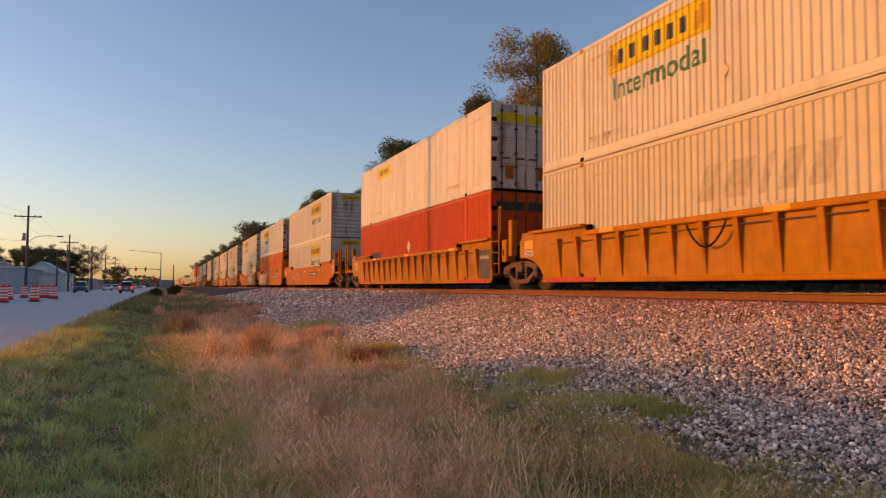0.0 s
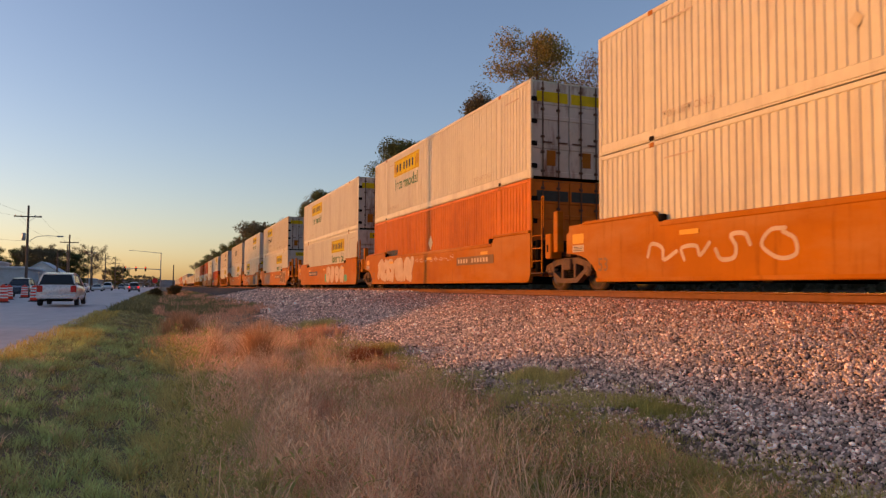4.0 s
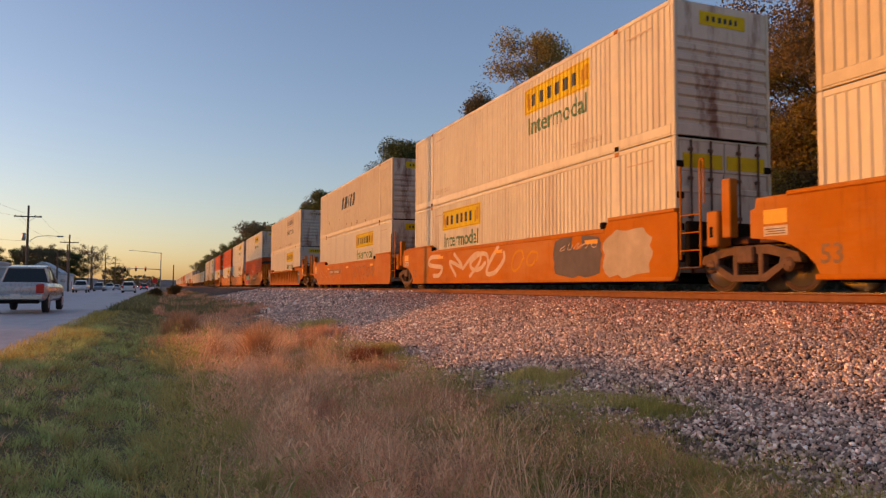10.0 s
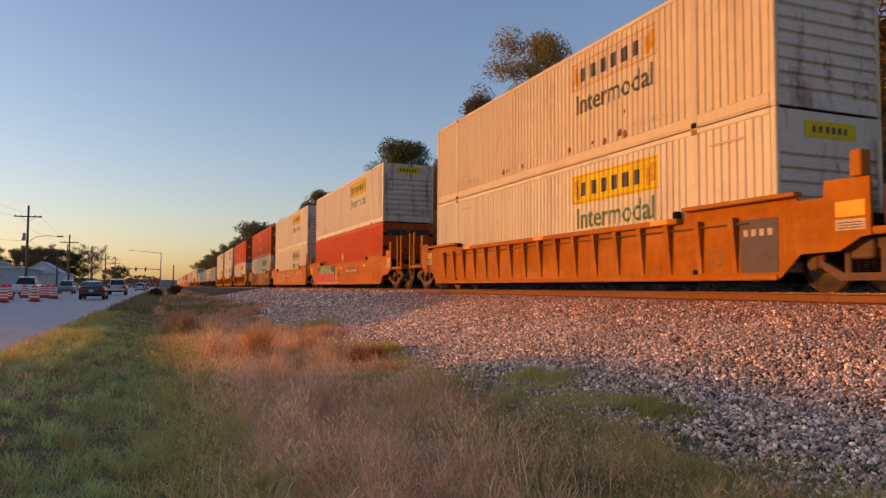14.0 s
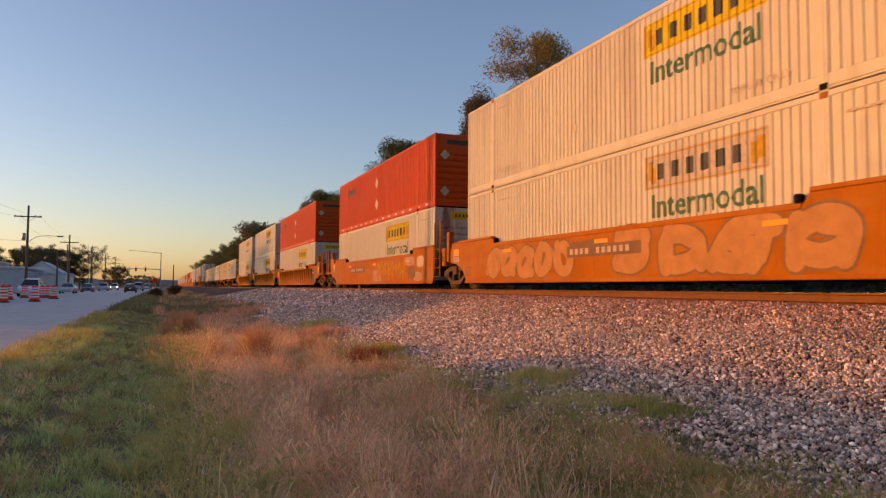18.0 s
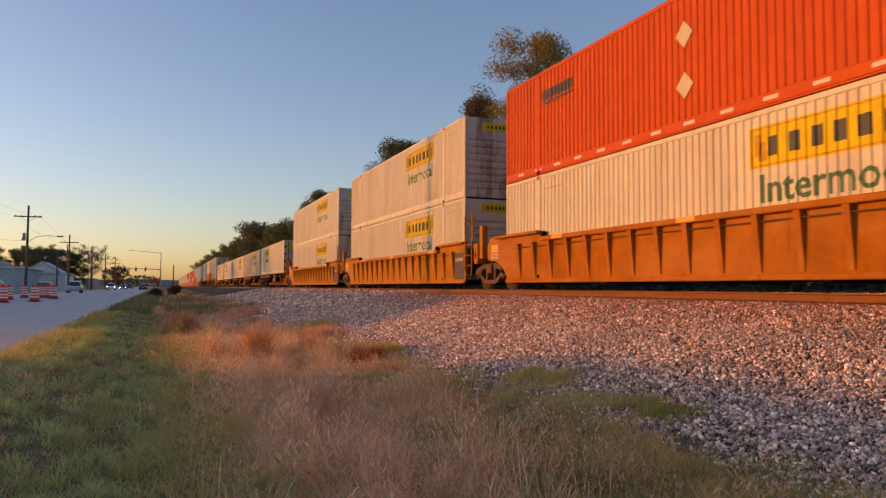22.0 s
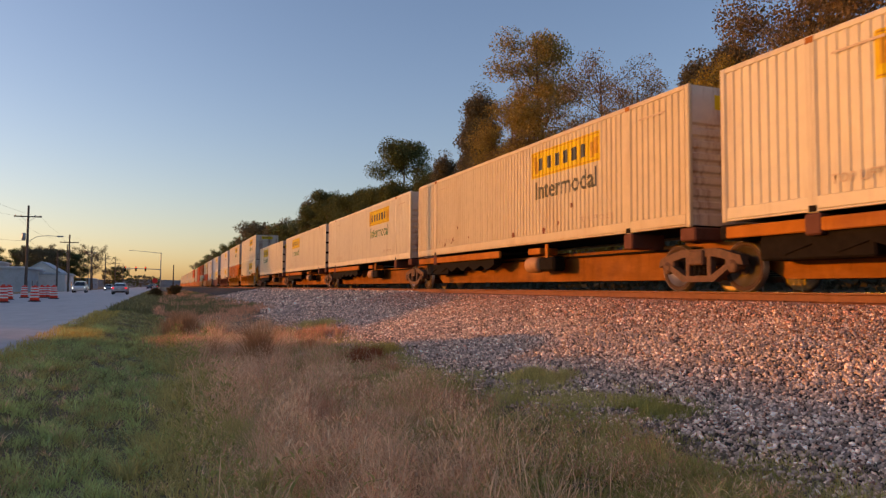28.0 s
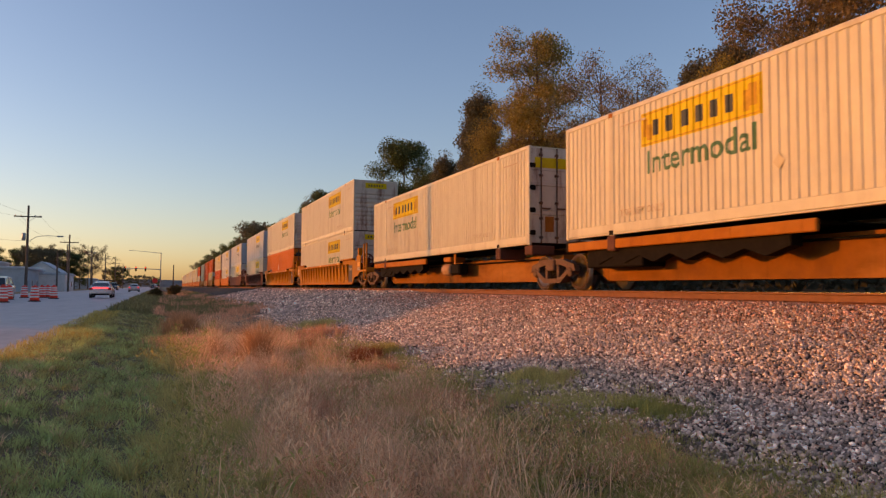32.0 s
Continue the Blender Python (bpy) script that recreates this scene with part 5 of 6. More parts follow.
def grow_grass():
    # soft green verge, uneven
    for n, h0, h1, w, seed, level, m in ((85000, 0.03, 0.11, 0.0062, 1.0, -0.25, GREEN), (22000, 0.05, 0.16, 0.006, 5.0, 0.02, MOSS), (34000, 0.03, 0.13, 0.005, 9.0, -0.1, OLIVE), (12000, 0.03, 0.09, 0.004, 13.0, 0.1, STRAW), (26000, 0.05, 0.16, 0.006, 15.0, -0.5, THATCH)):
        x, y = field(n, -3.6, 0.15, 2.2, 48.0, 2.1, seed, level, 1.1)
        k = x > road_edge(0) - 0.008 * y - 0.15
        if m is GREEN:
            k &= rs.uniform(0, 1, len(x)) < np.clip(1.3 - y / 26, 0.3, 1)
        x, y = x[k], y[k]
        SPOT["y"] = y
        blades("green_grass", x, y, sized(len(x), h0, h1) * (0.55 + 0.55 * lush(x)), w * (1 + y / 12), sized(len(x), 0.3, 1.4), m, "short green grass on the road verge", fine=True)
    # gold blades put sunlight into the colour of the strip along the asphalt
    x, y = scatter(9000, -3.4, -0.8, 11.5, 34.0, 1.3)
    k = (x > road_edge(0) - 0.008 * y - 0.3) & (x < road_edge(0) - 0.008 * y + 0.62 + 0.9 * patchy(x, y, 0.6, 4.0))
    x, y = x[k], y[k]
    blades("verge_grass", x, y, sized(len(x), 0.08, 0.22), 0.007 * (1 + y / 14), sized(len(x), 0.2, 0.8), GOLD, "gold-painted grass for the sunlit strip along the asphalt")
    # leafy olive weeds between the verge and the dry grass
    x, y = field(17000, -0.25, 1.1, 2.2, 24.0, 1.7, 27.0, -0.1, 1.6)
    blades("olive_grass", x, y, taper(x, 0.06, 0.27), 0.008 * (1 + y / 16), sized(len(x), 0.2, 0.9), OLIVE, "olive weeds among the dry grass")
    x, y = field(9000, -0.2, 1.2, 2.2, 20.0, 1.6, 28.0, 0.0, 1.6)
    blades("leafy_weeds", x, y, sized(len(x), 0.03, 0.07), 0.016 * (1 + y / 20), sized(len(x), 0.4, 1.6), MOSS, "small-leaved weeds in the ditch", "weeds", (0.3, 1.0, 0.8), taper(x, 0.05, 0.36))
    # dry seeding grass in the ditch: a dense mat of bent fine blades
    x, y = field(52000, 0.2, 3.6, 2.0, 26.0, 1.9, 7.0, -0.1, 1.7)
    k = rs.uniform(0, 1, len(x)) < np.clip(1.2 - 0.75 * np.clip(x - 1.1, 0, 3) + 0.06 * y, 0.1, 1) * np.where(x < 0.45 * y + 0.2, 1.0, 0.25)
    x, y = x[k], y[k]
    SPOT["y"] = y
    blades("dry_grass", x, y, taper(x, 0.09, 0.32), 0.0032 * (1 + y / 11), sized(len(x), 0.5, 2.0), STRAW, "pale dry grass in the ditch", fine=True)
    x, y = field(46000, 0.3, 3.7, 2.2, 42.0, 1.8, 17.0, -0.05, 1.5)
    blades("russet_grass", x, y, taper(x, 0.12, 0.40), 0.0034 * (1 + y / 11), sized(len(x), 0.3, 1.5), RUSSET, "russet seeding grass in the ditch", fine=True)
    x, y = field(8000, 0.2, 3.4, 2.2, 24.0, 1.7, 33.0, -0.2)
    k = (x < 2.4) | (y > 5)
    x, y = x[k], y[k]
    SPOT["y"] = y
    blades("seed_stalks", x, y, taper(x, 0.3, 0.56), 0.0022 * (1 + y / 12), sized(len(x), 0.1, 0.6), STRAW, "thin stalks with pale seed heads", "grass", (0.4, 0.4, 1.9))
    # low greenery towards the foot of the bank
    x, y = field(34000, 1.3, 4.1, 2.0, 20.0, 1.7, 37.0, -0.02, 1.6)
    blades("green_weeds", x, y, taper(x, 0.10, 0.34), 0.006 * (1 + y / 14), sized(len(x), 0.3, 1.3), OLIVE, "olive weeds at the foot of the bank", "weeds", fine=True)
    x, y = field(20000, 1.9, 4.0, 2.0, 16.0, 1.5, 41.0, 0.0, 1.4)
    blades("green_weeds", x, y, sized(len(x), 0.04, 0.15), 0.006 * (1 + y / 14), sized(len(x), 0.3, 1.2), MOSS, "low green weeds at the foot of the bank", "weeds", fine=True)
    # loose fine chaff and seed heads held up in the dry grass
    for n, m, x0, x1, seed in ((60000, STRAW, 0.1, 3.3, 71.0), (42000, RUSSET, 0.2, 3.5, 73.0), (24000, OLIVE, 1.5, 4.0, 75.0)):
        x, y = field(n, x0, x1, 2.0, 17.0, 2.1, seed, -0.15, 1.3)
        blades("seed_heads", x, y, sized(len(x), 0.015, 0.05), 0.005 * (1 + y / 14), sized(len(x), 0.3, 2.2), m, "fine seed heads among the dry grass", "grass", (0.7, 1.0, 0.7), taper(x, 0.02, 0.34), fine=True)
    # feathery heads on top of the nearest dry grass
    x, y = field(15000, 0.4, 3.2, 2.0, 9.0, 1.6, 79.0, -0.05, 1.6)
    k = x < 0.45 * y + 0.1
    x, y = x[k], y[k]
    SPOT["y"] = y
    blades("seed_heads", x, y, sized(len(x), 0.03, 0.08), 0.009 * (1 + y / 14), sized(len(x), 0.3, 1.6), STRAW, "feathery pale seed heads over the dry grass", "grass", (0.5, 1.0, 0.8), taper(x, 0.14, 0.42), fine=True)
    # fallen leaves and litter, yellow flower heads
    x, y = field(2600, -0.6, 0.9, 2.2, 9.0, 1.4, 81.0, -0.2, 1.5)
    blades("leaf_litter", x, y, sized(len(x), 0.015, 0.04), sized(len(x), 0.012, 0.03), sized(len(x), 1.2, 2.6), STRAW, "pale dry leaves lying on the ground", "leaf litter", (0.7, 1.0, 0.6))
    x, y = field(650, -0.4, 0.7, 7.0, 17.0, 1.0, 83.0, 0.1, 1.2)
    blades("flower_heads", x, y, sized(len(x), 0.02, 0.05), sized(len(x), 0.02, 0.04), sized(len(x), 0.2, 0.8), GOLD, "small yellow flower heads on weeds", "flowers", (0.5, 1.0, 0.9), sized(len(x), 0.15, 0.42))
    # the same growth beside and behind the camera
    for n, x0, x1, h0, h1, w, m, name, label in ((26000, -2.2, 0.3, 0.04, 0.14, 0.008, GREEN, "green_grass", "short green grass on the road verge"), (12000, 0.0, 2.2, 0.08, 0.26, 0.005, STRAW, "dry_grass", "pale dry grass in the ditch"), (11000, 0.2, 3.6, 0.04, 0.13, 0.006, OLIVE, "olive_grass", "olive weeds among the dry grass")):
        x, y = scatter(n, x0, x1, -7.0, 2.3)
        blades(name, x, y, sized(n, h0, h1), np.full(n, w), sized(n, 0.3, 1.4), m, label, fine=True)
    # strips further along
    x, y = scatter(22000, -3.4, 4.6, 36.0, 190.0, 1.6)
    k = x > road_edge(0) - 0.008 * y
    x, y = x[k], y[k]
    c, e = x < -0.5, patchy(x, y, 0.35, 93.0) > 0.05
    for sel, m, l in ((c, THATCH, "green grass along the far verge"), (~c & e, RUSSET, "rough russet grass along the far ditch"), (~c & ~e, THATCH, "dull green weeds along the far ditch")):
        blades("far_grass", x[sel], y[sel], sized(int(sel.sum()), 0.12, 0.4), sized(int(sel.sum()), 0.03, 0.08), sized(int(sel.sum()), 0.2, 0.8), m, l)
    # clumps of weeds at the foot of the bank and tall tufts that catch the sun
    for cx, cy, r, n, h, m in ((4.2, 5.35, 0.36, 5500, 0.17, MOSS), (4.2, 7.5, 0.42, 5000, 0.20, OLIVE), (4.15, 6.0, 0.6, 2600, 0.15, OLIVE), (3.7, 6.6, 0.6, 2200, 0.14, OLIVE), (3.3, 4.0, 0.5, 3600, 0.15, MOSS), (3.0, 3.2, 0.6, 3600, 0.13, MOSS), (2.4, 3.3, 0.5, 2600, 0.16, MOSS), (2.1, 2.7, 0.4, 1600, 0.15, MOSS), (3.6, 2.8, 0.4, 1600, 0.10, OLIVE), (3.1, 4.6, 0.7, 3000, 0.16, OLIVE), (3.9, 3.4, 0.35, 1500, 0.10, OLIVE), (1.5, 12.6, 0.2, 620, 1.1, EMBER), (0.85, 13.6, 0.12, 160, 0.8, EMBER),
                               (3.15, 11.6, 0.26, 2300, 0.44, SCORCHED), (3.65, 12.2, 0.35, 1500, 0.30, GOLD), (2.8, 14.5, 0.4, 600, 0.34, EMBER), (3.4, 17.0, 0.8, 1500, 0.4, RUSSET), (0.45, 21.5, 0.5, 1500, 0.95, EMBER), (0.45, 17.5, 0.7, 1300, 0.45, RUSSET), (0.6, 23.0, 0.9, 2000, 0.5, OLIVE), (4.0, 20.0, 0.7, 1400, 0.34, OLIVE), (3.7, 34.0, 1.2, 1600, 0.4, RUSSET), (0.35, 9.5, 0.4, 1100, 0.5, OLIVE), (0.6, 6.8, 0.35, 900, 0.4, OLIVE)):
        x, y = rs.normal(cx, r * 0.5, n), rs.normal(cy, r * 0.7, n)
        dome = np.exp(-0.5 * (((x - cx) / r) ** 2 + ((y - cy) / (1.4 * r)) ** 2))
        if cx > 3:
            k = patchy(x, y, 3.5, 91.0) > -0.12
            x, y, dome = x[k], y[k], dome[k]
            n = len(x)
        blades("weed_clump", x, y, sized(n, h * 0.4, h) * (0.4 + 0.6 * dome), np.full(n, 0.006) * (1 + cy / 14), sized(n, 0.1, 0.6), m, "clump of tall weeds at the foot of the bank", "weeds", fine=True)


grow_grass()
grow_tufts()


# ---- trees ----
BARK = surface("bark", (0.10, 0.075, 0.055), 0.9, 0, 0.3, 8.0, None, 0, 1, None, 0.6, 25)
# leaves_dark is lightened a little, with the far trees' haze in its colour
LEAF = {"green": foliage("leaves_green", (0.09, 0.11, 0.04), 0.45), "bronze": foliage("leaves_bronze", (0.27, 0.21, 0.06), 0.45), "dark": foliage("leaves_dark", (0.13, 0.12, 0.075), 0.4), "brown": foliage("leaves_brown", (0.19, 0.135, 0.06), 0.45), "gold": foliage("leaves_gold", (0.30, 0.23, 0.05), 0.45)}


def tree(height, spread, leaf, seed, density=1.0, low=0.25, leaf_size=0.34, label="", limbs=24, form="round", clump=0.055):
    """A tapered trunk, limbs that fork, and a crown of many small leaf clumps with gaps."""
    rng = random.Random(seed)
    r2 = np.random.RandomState(seed)
    t = thing("tree", label, "tree", "trees behind the track")
    wood = Solid()
    top = Vector((rng.uniform(-0.5, 0.5), rng.uniform(-0.5, 0.5), height * 0.86))
    p, r = Vector((0, 0, -0.3)), height * 0.018
    knots = []
    for i in range(10):
        q = Vector((top.x * (i + 1) / 10 + rng.uniform(-0.2, 0.2), top.y * (i + 1) / 10 + rng.uniform(-0.2, 0.2), top.z * (i + 1) / 10))
        wood.rod(p, q, r, 8, r * 0.86)
        p, r = q, r * 0.86
        knots.append((q, r))
    tips = [knots[-1][0] + Vector((0, 0, height * 0.10)), knots[-1][0] + Vector((0.3, -0.2, height * 0.05))]
    wood.rod(knots[-1][0], tips[0], knots[-1][1], 6, 0.02)
    for k in range(limbs):
        f = low + (0.99 - low) * (k + rng.random()) / limbs
        i = min(9, int(f * 10))
        o, rr = knots[i]
        a = k * 2.4 + rng.uniform(-0.4, 0.4)
        if form == "cone":
            reach, rise = spread * (1.12 - f) * rng.uniform(0.6, 1.05), rng.uniform(-0.01, 0.05)
        else:
            reach, rise = spread * math.sqrt(max(0.1, 1.0 - ((f - 0.5) / 0.56) ** 2)) * rng.uniform(0.5, 1.0), rng.uniform(0.05, 0.13)
        m = o + Vector((math.cos(a) * reach * 0.55, math.sin(a) * reach * 0.55, height * rise * 0.4))
        e = o + Vector((math.cos(a) * reach, math.sin(a) * reach, height * rise))
        wood.rod(o, m, rr * 0.5, 6, rr * 0.3)
        wood.rod(m, e, rr * 0.3, 5, 0.02)
        tips += [e, m.lerp(e, 0.35) + Vector((0, 0, 0.3))]
        for j in range(3):
            b = a + rng.uniform(-1.1, 1.1)
            g = m.lerp(e, rng.uniform(0.0, 0.9))
            h = g + Vector((math.cos(b), math.sin(b), rng.uniform(0.0, 0.9 if form != "cone" else 0.3))) * reach * 0.42
            wood.rod(g, h, rr * 0.16, 4, 0.012)
            tips.append(h)
    part("trunk", wood, BARK, t, "rough bark trunk with forking limbs")
    C = np.array([list(x) for x in tips])
    rad = r2.uniform(0.6, 1.35, len(C)) * clump * height
    idx = np.repeat(np.arange(len(C)), np.maximum(8, 105 * density * (rad / (clump * height)) ** 2).astype(int))
    n = len(idx)
    d = r2.normal(size=(n, 3))
    d /= np.linalg.norm(d, axis=1)[:, None]
    c = C[idx] + d * (rad[idx] * r2.uniform(0.0, 1.0, n) ** 0.45)[:, None] * np.array([1.05, 1.05, 0.82])
    u = r2.normal(size=(n, 3))
    u /= np.linalg.norm(u, axis=1)[:, None]
    w = np.cross(u, r2.normal(size=(n, 3)))
    w /= np.linalg.norm(w, axis=1)[:, None]
    sz = leaf_size * r2.uniform(0.5, 1.1, n)[:, None] * 0.5
    V = np.stack([c - u * sz, c - w * sz * 0.55, c + u * sz, c + w * sz * 0.55], 1).reshape(-1, 3)
    F = np.arange(4 * n).reshape(n, 4)
    me = bpy.data.meshes.new("crown")
    me.vertices.add(4 * n)
    me.vertices.foreach_set("co", V.astype(np.float32).ravel())
    me.loops.add(4 * n)
    me.loops.foreach_set("vertex_index", F.astype(np.int32).ravel())
    me.polygons.add(n)
    me.polygons.foreach_set("loop_start", np.arange(0, 4 * n, 4, dtype=np.int32))
    me.update(calc_edges=True)
    me.materials.append(LEAF[leaf])
    part("crown", me, None, t, "uneven crown of small leaves")
    return t


def plant_trees():
    protos = [tree(17, 2.75, "bronze", 11, 2.3, 0.10, 0.17, "tall tree with bronze autumn leaves", 38, clump=0.055), tree(17, 3.1, "green", 12, 2.2, 0.06, 0.24, "tall dark green leafy tree", 40, clump=0.066),
              tree(15, 3.6, "brown", 13, 2.4, 0.04, 0.17, "broad tree with brown autumn leaves", 40, clump=0.065), tree(17, 3.0, "dark", 14, 2.0, 0.06, 0.21, "narrow dark pine tree", 54, "cone", 0.055),
              tree(16, 3.6, "brown", 15, 0.8, 0.22, 0.15, "thin half-bare autumn tree", 40, clump=0.045), tree(16, 6.8, "dark", 16, 0.8, 0.05, 0.5, "dark leafy tree further off", 24, clump=0.07), tree(16, 6.4, "green", 17, 0.8, 0.05, 0.5, "green leafy tree further off", 24, clump=0.07), tree(16, 7.0, "dark", 18, 0.28, 0.28, 0.42, "thin dark half-bare tree beside the road", 20),
              tree(15, 3.8, "gold", 19, 2.4, 0.04, 0.17, "bushy tree with olive-gold autumn leaves", 40, clump=0.065)]
    H = (17, 17, 15, 17, 16, 16, 16, 16, 15)
    spots = [(0, 27, 48.3, 21.8, 0.0), (0, 26.3, 51.5, 17.0, 1.4), (2, 26, 47.0, 13.0, 0.4), (4, 27.5, 41.4, 17.6, 1.0), (4, 28, 36.6, 15.2, 2.0), (3, 27, 58.0, 20.2, 0.4), (3, 27.5, 62.5, 18.6, 2.4), (3, 26.5, 66.5, 15.5, 1.4), (1, 27, 82.0, 19.6, 2.2), (1, 27.5, 71.0, 14.0, 0.3), (0, 28, 76.0, 13.0, 2.3),
             (1, 27, 90.0, 15.0, 1.2), (1, 27, 98.0, 15.5, 3.3), (1, 27, 106.0, 16.0, 0.3), (1, 27, 115.0, 16.5, 4.4), (1, 27, 128.0, 19.0, 4.0), (3, 28, 147.0, 20.5, 1.0), (1, 27, 138.0, 17.5, 2.0),
             (3, 27, 30.2, 14.5, 1.3), (3, 27, 27.3, 14.8, 0.3), (8, 25, 26.6, 11.4, 2.0), (8, 25, 29.4, 9.4, 1.1), (8, 24.8, 24.0, 12.0, 1.5), (2, 26, 21.8, 15.6, 0.5), (2, 25.5, 18.8, 15.8, 2.5), (2, 25, 15.6, 16.0, 4.0), (0, 25, 12.4, 15.0, 4.0), (1, 29, 22, 13, 5.0), (2, 26, 33.2, 9.8, 3.0), (8, 26, 36.2, 8.6, 1.0), (2, 26, 40, 9.0, 2.0), (2, 25, 53, 11, 0.6), (2, 25.5, 57, 10, 1.6), (1, 24, 9, 14, 2.0),
             (2, 31, 31, 10, 2.0), (1, 31, 36, 9, 1.0), (1, 32, 90, 15, 0.2), (1, 33, 99, 15.5, 1.2), (1, 32, 107, 15, 3.2), (1, 33, 117, 16, 2.2), (1, 32, 122, 17, 5.2), (3, 33, 133, 18, 0.7), (1, 33, 142, 18, 1.7), (1, 32, 152, 18, 2.7), (1, 33, 72, 14, 4.7), (1, 31, 26, 11, 2.7), (1, 30, 44, 9, 2.7)]
    rng = random.Random(3)
    y = 158.0
    while y < 600:
        h = 21.0 if 215 < y < 250 else rng.uniform(16, 21) if y > 250 else rng.uniform(14.5, 18)
        spots.append((rng.choice((5, 6, 6)), 28 + rng.uniform(-1, 5), y, h, rng.uniform(0, 6)))
        y += rng.uniform(6, 9) if y < 300 else rng.uniform(10, 16)
    used = set()
    for k, x, yy, h, a in spots:
        m = pose(x, yy, -1.35, 0, 0, math.degrees(a))
        ob = copy_thing(protos[k], m) if k in used else protos[k]
        used.add(k)
        ob.matrix_basis = m
        ob.scale = (h / H[k],) * 3
    # across the road
    for k, x, yy, h, a in ((6, -41, 230, 11.6, 1.1), (6, -25.6, 238, 11.0, 0.8), (6, -36, 232, 12.0, 2.0), (5, -34, 226, 11.8, 3.0), (5, -31, 230, 12.2, 0.2), (6, -28.5, 236, 11.5, 1.4), (5, -50, 222, 13.5, 0.7), (5, -52, 226, 14.0, 2.7), (7, -26.5, 262, 14.0, 1.0), (7, -22.5, 258, 14.5, 2.0), (7, -24.5, 266, 13.0, 2.6), (5, -33, 222, 11.5, 4.4), (6, -30, 240, 11.5, 5.4),
                           (5, -21, 350, 10.0, 0.4), (6, -18.5, 345, 9.5, 2.4), (5, -24, 360, 9.0, 1.4), (6, -19, 500, 8.0, 0.9), (5, -15, 510, 8.5, 2.2), (5, -10, 520, 8.0, 1.2), (6, -6, 540, 7.5, 0.3), (5, -56, 190, 14.0, 1.9), (6, -62, 196, 15.0, 0.9), (5, -70, 150, 14.0, 1.0), (6, -60, 120, 13.0, 2.0), (5, -66, 112, 14.0, 0.4)):
        m = pose(x, yy, -1.3, 0, 0, math.degrees(a))
        ob = copy_thing(protos[k], m) if k in used else protos[k]
        used.add(k)
        ob.matrix_basis = m
        ob.scale = (h / H[k],) * 3
        tagged(ob, "dark leafy tree beside the road", "tree", "trees across the road")


plant_trees()
for x, y, h, sd in ((-0.9, 92, 0.95, 21), (0.9, 112, 1.5, 22)):
    shrub = tree(h, h * 0.62, "brown", sd, 1.6, 0.02, 0.10, "low leafy shrub between road and track", 22, clump=0.13)
    shrub.name = "shrub"
    tagged(shrub, category="shrub", group="shrubs by the verge")
    shrub.matrix_basis = pose(x, y, ground_z(x, y) - 0.1)


def undergrowth():
    """A ragged band of brush under the trees beyond the track."""
    n = 95000
    y = -15 + 380 * rs.uniform(0, 1, n) ** 1.7
    x = rs.uniform(19.0, 25.0, n)
    top = 2.2 + 1.6 * patchy(x * 0.4, y, 0.25, 61.0)
    z = -0.3 + (top - 0.1) * rs.uniform(0, 1, n) ** 1.35
    c = np.stack([x, y, z], 1)
    u, w = rs.normal(size=(n, 3)), rs.normal(size=(n, 3))
    u /= np.linalg.norm(u, axis=1)[:, None]
    w = np.cross(u, w)
    w /= np.linalg.norm(w, axis=1)[:, None]
    k = (0.16 + 0.0016 * y)[:, None] * rs.uniform(0.6, 1.2, (n, 1))
    v = np.stack([c - u * k, c - w * k * 0.6, c + u * k, c + w * k * 0.6], 1).reshape(-1, 3)
    bulk("undergrowth", v, np.arange(4 * n).reshape(n, 4), LEAF["dark"], "dark brush under the trees beyond the track", "brush")
    # a taller thicket close behind the track
    n = 60000
    y, x = rs.uniform(2, 60, n), rs.uniform(23.5, 28.0, n)
    z = -0.3 + (5.6 + 2.4 * patchy(x * 0.5, y, 0.22, 65.0)) * rs.uniform(0, 1, n) ** 0.9
    c = np.stack([x, y, z], 1)
    u, w = rs.normal(size=(n, 3)), rs.normal(size=(n, 3))
    u /= np.linalg.norm(u, axis=1)[:, None]
    w = np.cross(u, w)
    w /= np.linalg.norm(w, axis=1)[:, None]
    k = 0.17 * rs.uniform(0.6, 1.2, (n, 1))
    v = np.stack([c - u * k, c - w * k * 0.6, c + u * k, c + w * k * 0.6], 1).reshape(-1, 3)
    bulk("thicket", v, np.arange(4 * n).reshape(n, 4), LEAF["gold"], "dense thicket of autumn shrubs beyond the track", "brush")


undergrowth()
# distant haze is put into the lighter colour of the woods
single("far_woods", sheet([-900 + 30 * i for i in range(61)], [900, 960], lambda x, y: (8 + 4 * noise.noise(Vector((x * 0.02, 1, 1)))) if y > 930 else -1.5), surface("woods_hazy", (0.15, 0.13, 0.12), 0.9, 0, 0.3, 0.05), "dark line of distant woods", "woods", kind="stuff")

# ---- street furniture ----
POLE = surface("pole_timber", (0.13, 0.10, 0.08), 0.9, 0, 0.25, 5.0, None, 0, 1, (1, 1, 0.1), 0.4, 20)
STEEL = surface("galvanised", (0.35, 0.35, 0.34), 0.45, 0.6, 0.12, 6.0)
BARREL = surface("barrel_orange", (0.74, 0.06, 0.03), 0.4, 0, 0.06, 5.0, (0.3, 0.1, 0.05), 0.3)
BAND = surface("barrel_white", (0.80, 0.78, 0.74), 0.35, 0, 0.05, 5.0)
RUBBER = surface("rubber", (0.025, 0.025, 0.025), 0.8, 0, 0.2, 8.0)
SIDING = surface("siding_white", (0.76, 0.75, 0.73), 0.6, 0, 0.08, 3.0, (0.4, 0.37, 0.33), 0.35, 0.8)
